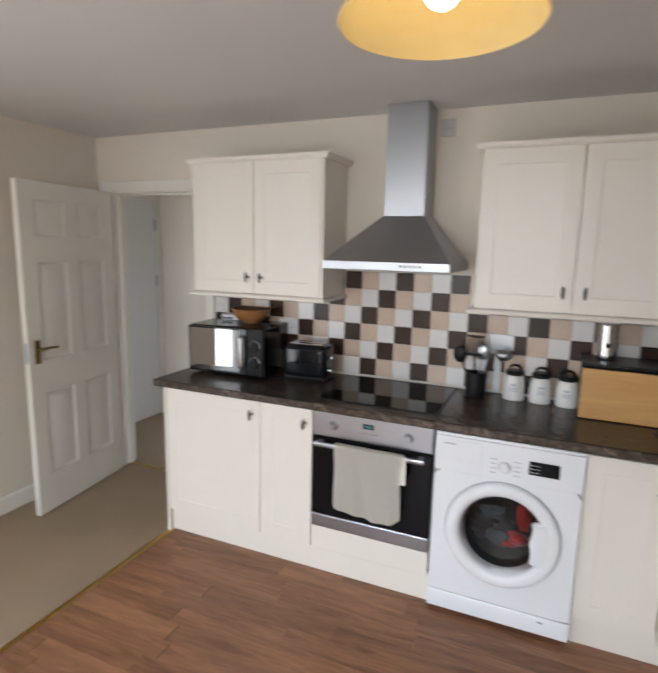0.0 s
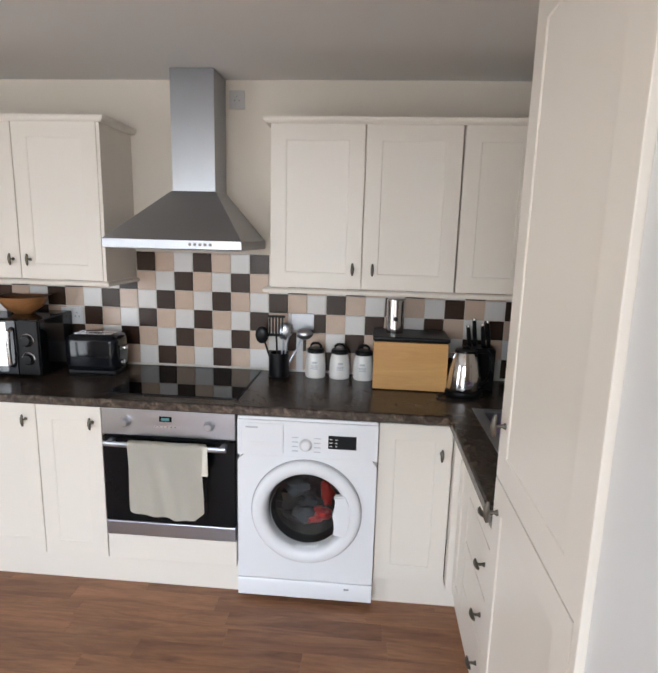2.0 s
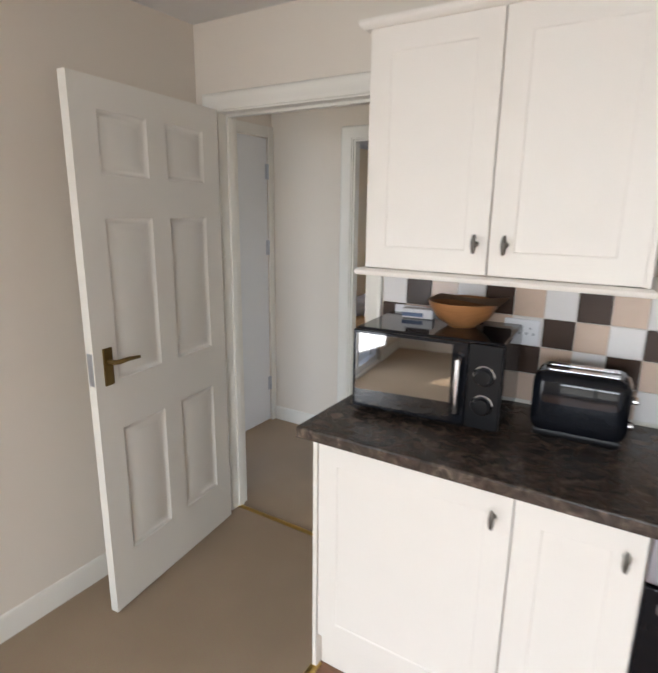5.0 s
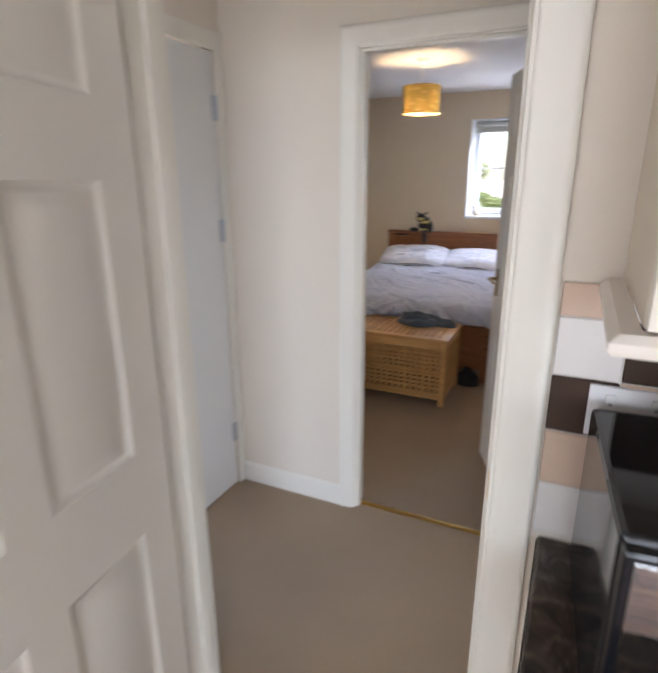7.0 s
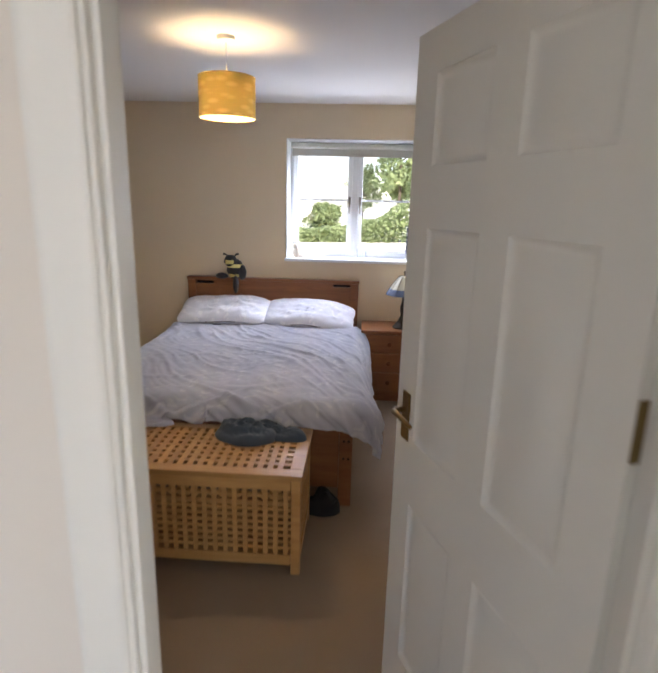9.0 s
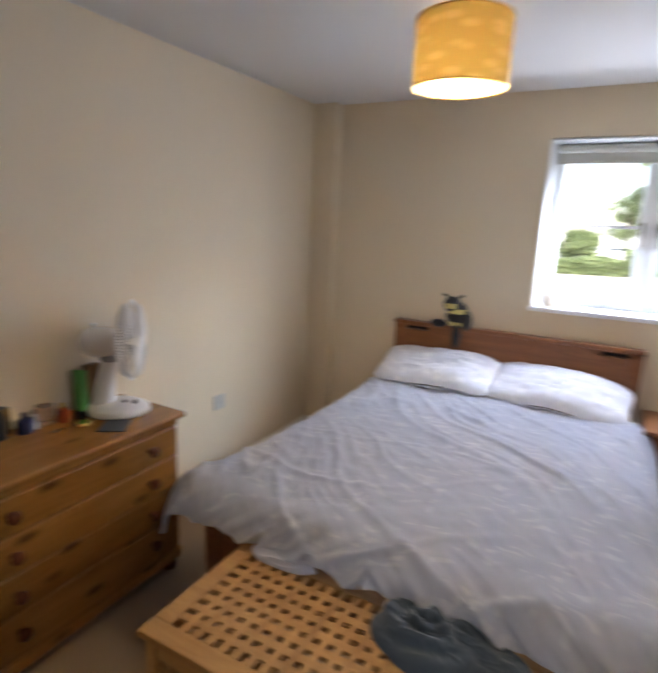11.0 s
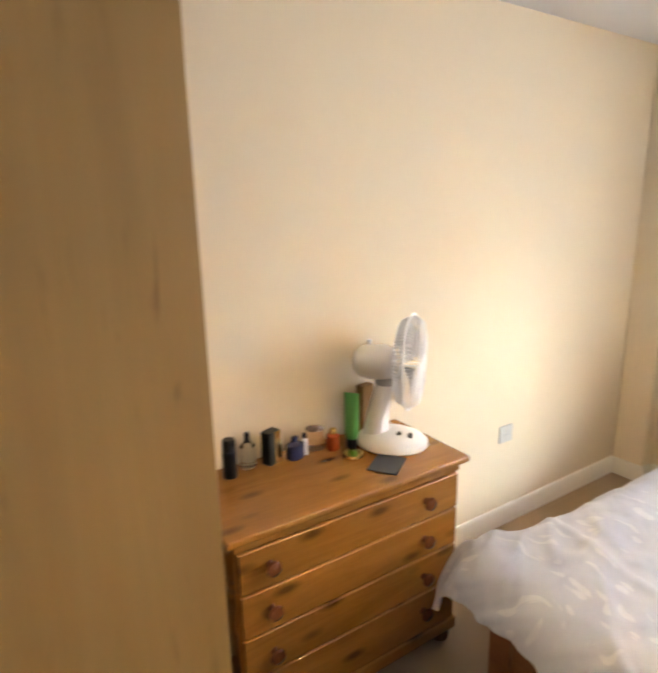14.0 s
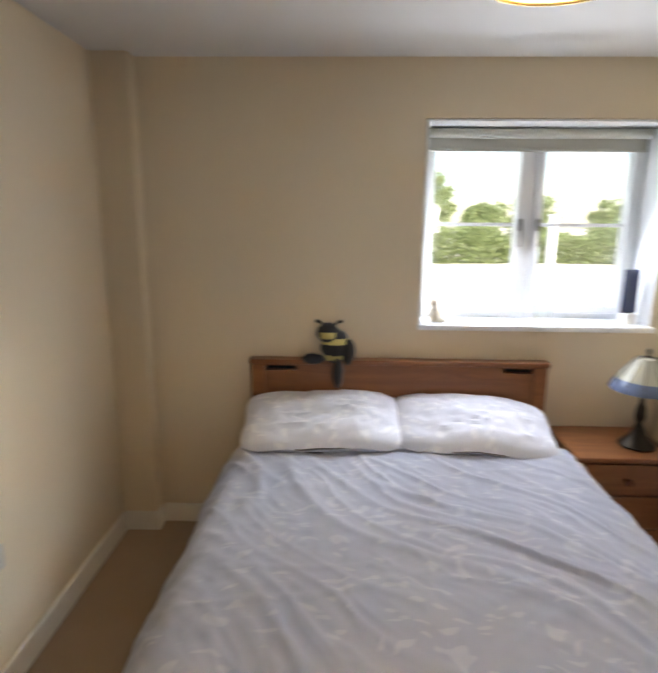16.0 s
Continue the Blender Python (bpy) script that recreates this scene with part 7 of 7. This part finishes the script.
tagged(new("hedge", me), "long uneven green hedge behind the gravel", "hedge", kind="stuff")
gp = thing("garden_post", (4.3, 20, -0.205), "white painted garden post on the gravel", "post")
part("post", block(-0.11, 0.11, -0.11, 0.11, 0, 2.1, 0.01), "upvc", gp)
part("post_cap", block(-0.14, 0.14, -0.14, 0.14, 2.1, 2.15, 0.01), "upvc", gp)


# ---- many small pieces of the setting ----
splash = solid("wall_tile_bed", bx(block(-0.973, 2.098, -0.0035, -0.0005, WT + 0.002, 1.375), -0.073, 0.627, -0.0035, -0.0005, 1.3752, 1.519), "grout", "pale grouted bed of the tiled splashback", "splashback", "structure")
tile_kinds = []
for mat in ("tile_brown", "tile_peach", "tile_white"):
    tile_kinds.append({})
for r in range(6):
    for c in range(-11, 20):
        x0, z0 = 0.127 + 0.1 * c, 0.925 + 0.099 * r
        tall = -3 < c < 5
        top = min(z0 + 0.097, 1.519 if tall else 1.374)
        if top - z0 < 0.02:
            continue
        x1 = min(x0 + 0.098, 2.096)
        if x1 - x0 < 0.02:
            continue
        k = (1 - r + c) % 3
        size = (round(x1 - x0, 3), round(top - z0, 3))
        if size not in tile_kinds[k]:
            bm = block(0, size[0], -0.0035, 0, 0, size[1], 0.0018, 1)
            tile_kinds[k][size] = mesh_of("tile", bm, ("tile_brown", "tile_peach", "tile_white")[k], False)
        t = new("tile", tile_kinds[k][size])
        t.parent = splash
        t.location = (x0 + 0.001, -0.0036 + random.uniform(-0.0004, 0.0004), z0)

plank_rng = random.Random(4)
plank_mesh = {}
for row in range(43):
    y1 = -0.02 - row * 0.0965
    x = -0.905 - plank_rng.uniform(0, 0.6)
    while x < 2.1:
        a, b = max(x, -0.903), min(x + 0.66, 2.098)
        if b - a > 0.03:
            size = round(b - a, 2)
            if size not in plank_mesh:
                plank_mesh[size] = mesh_of("plank", block(0, size - 0.0005, -0.0961, 0, -0.003, 0.0, 0.0005, 1), "laminate", False)
            p = new("plank", plank_mesh[size])
            p.parent = floor
            p.location = (a, y1, 0)
        x += 0.66
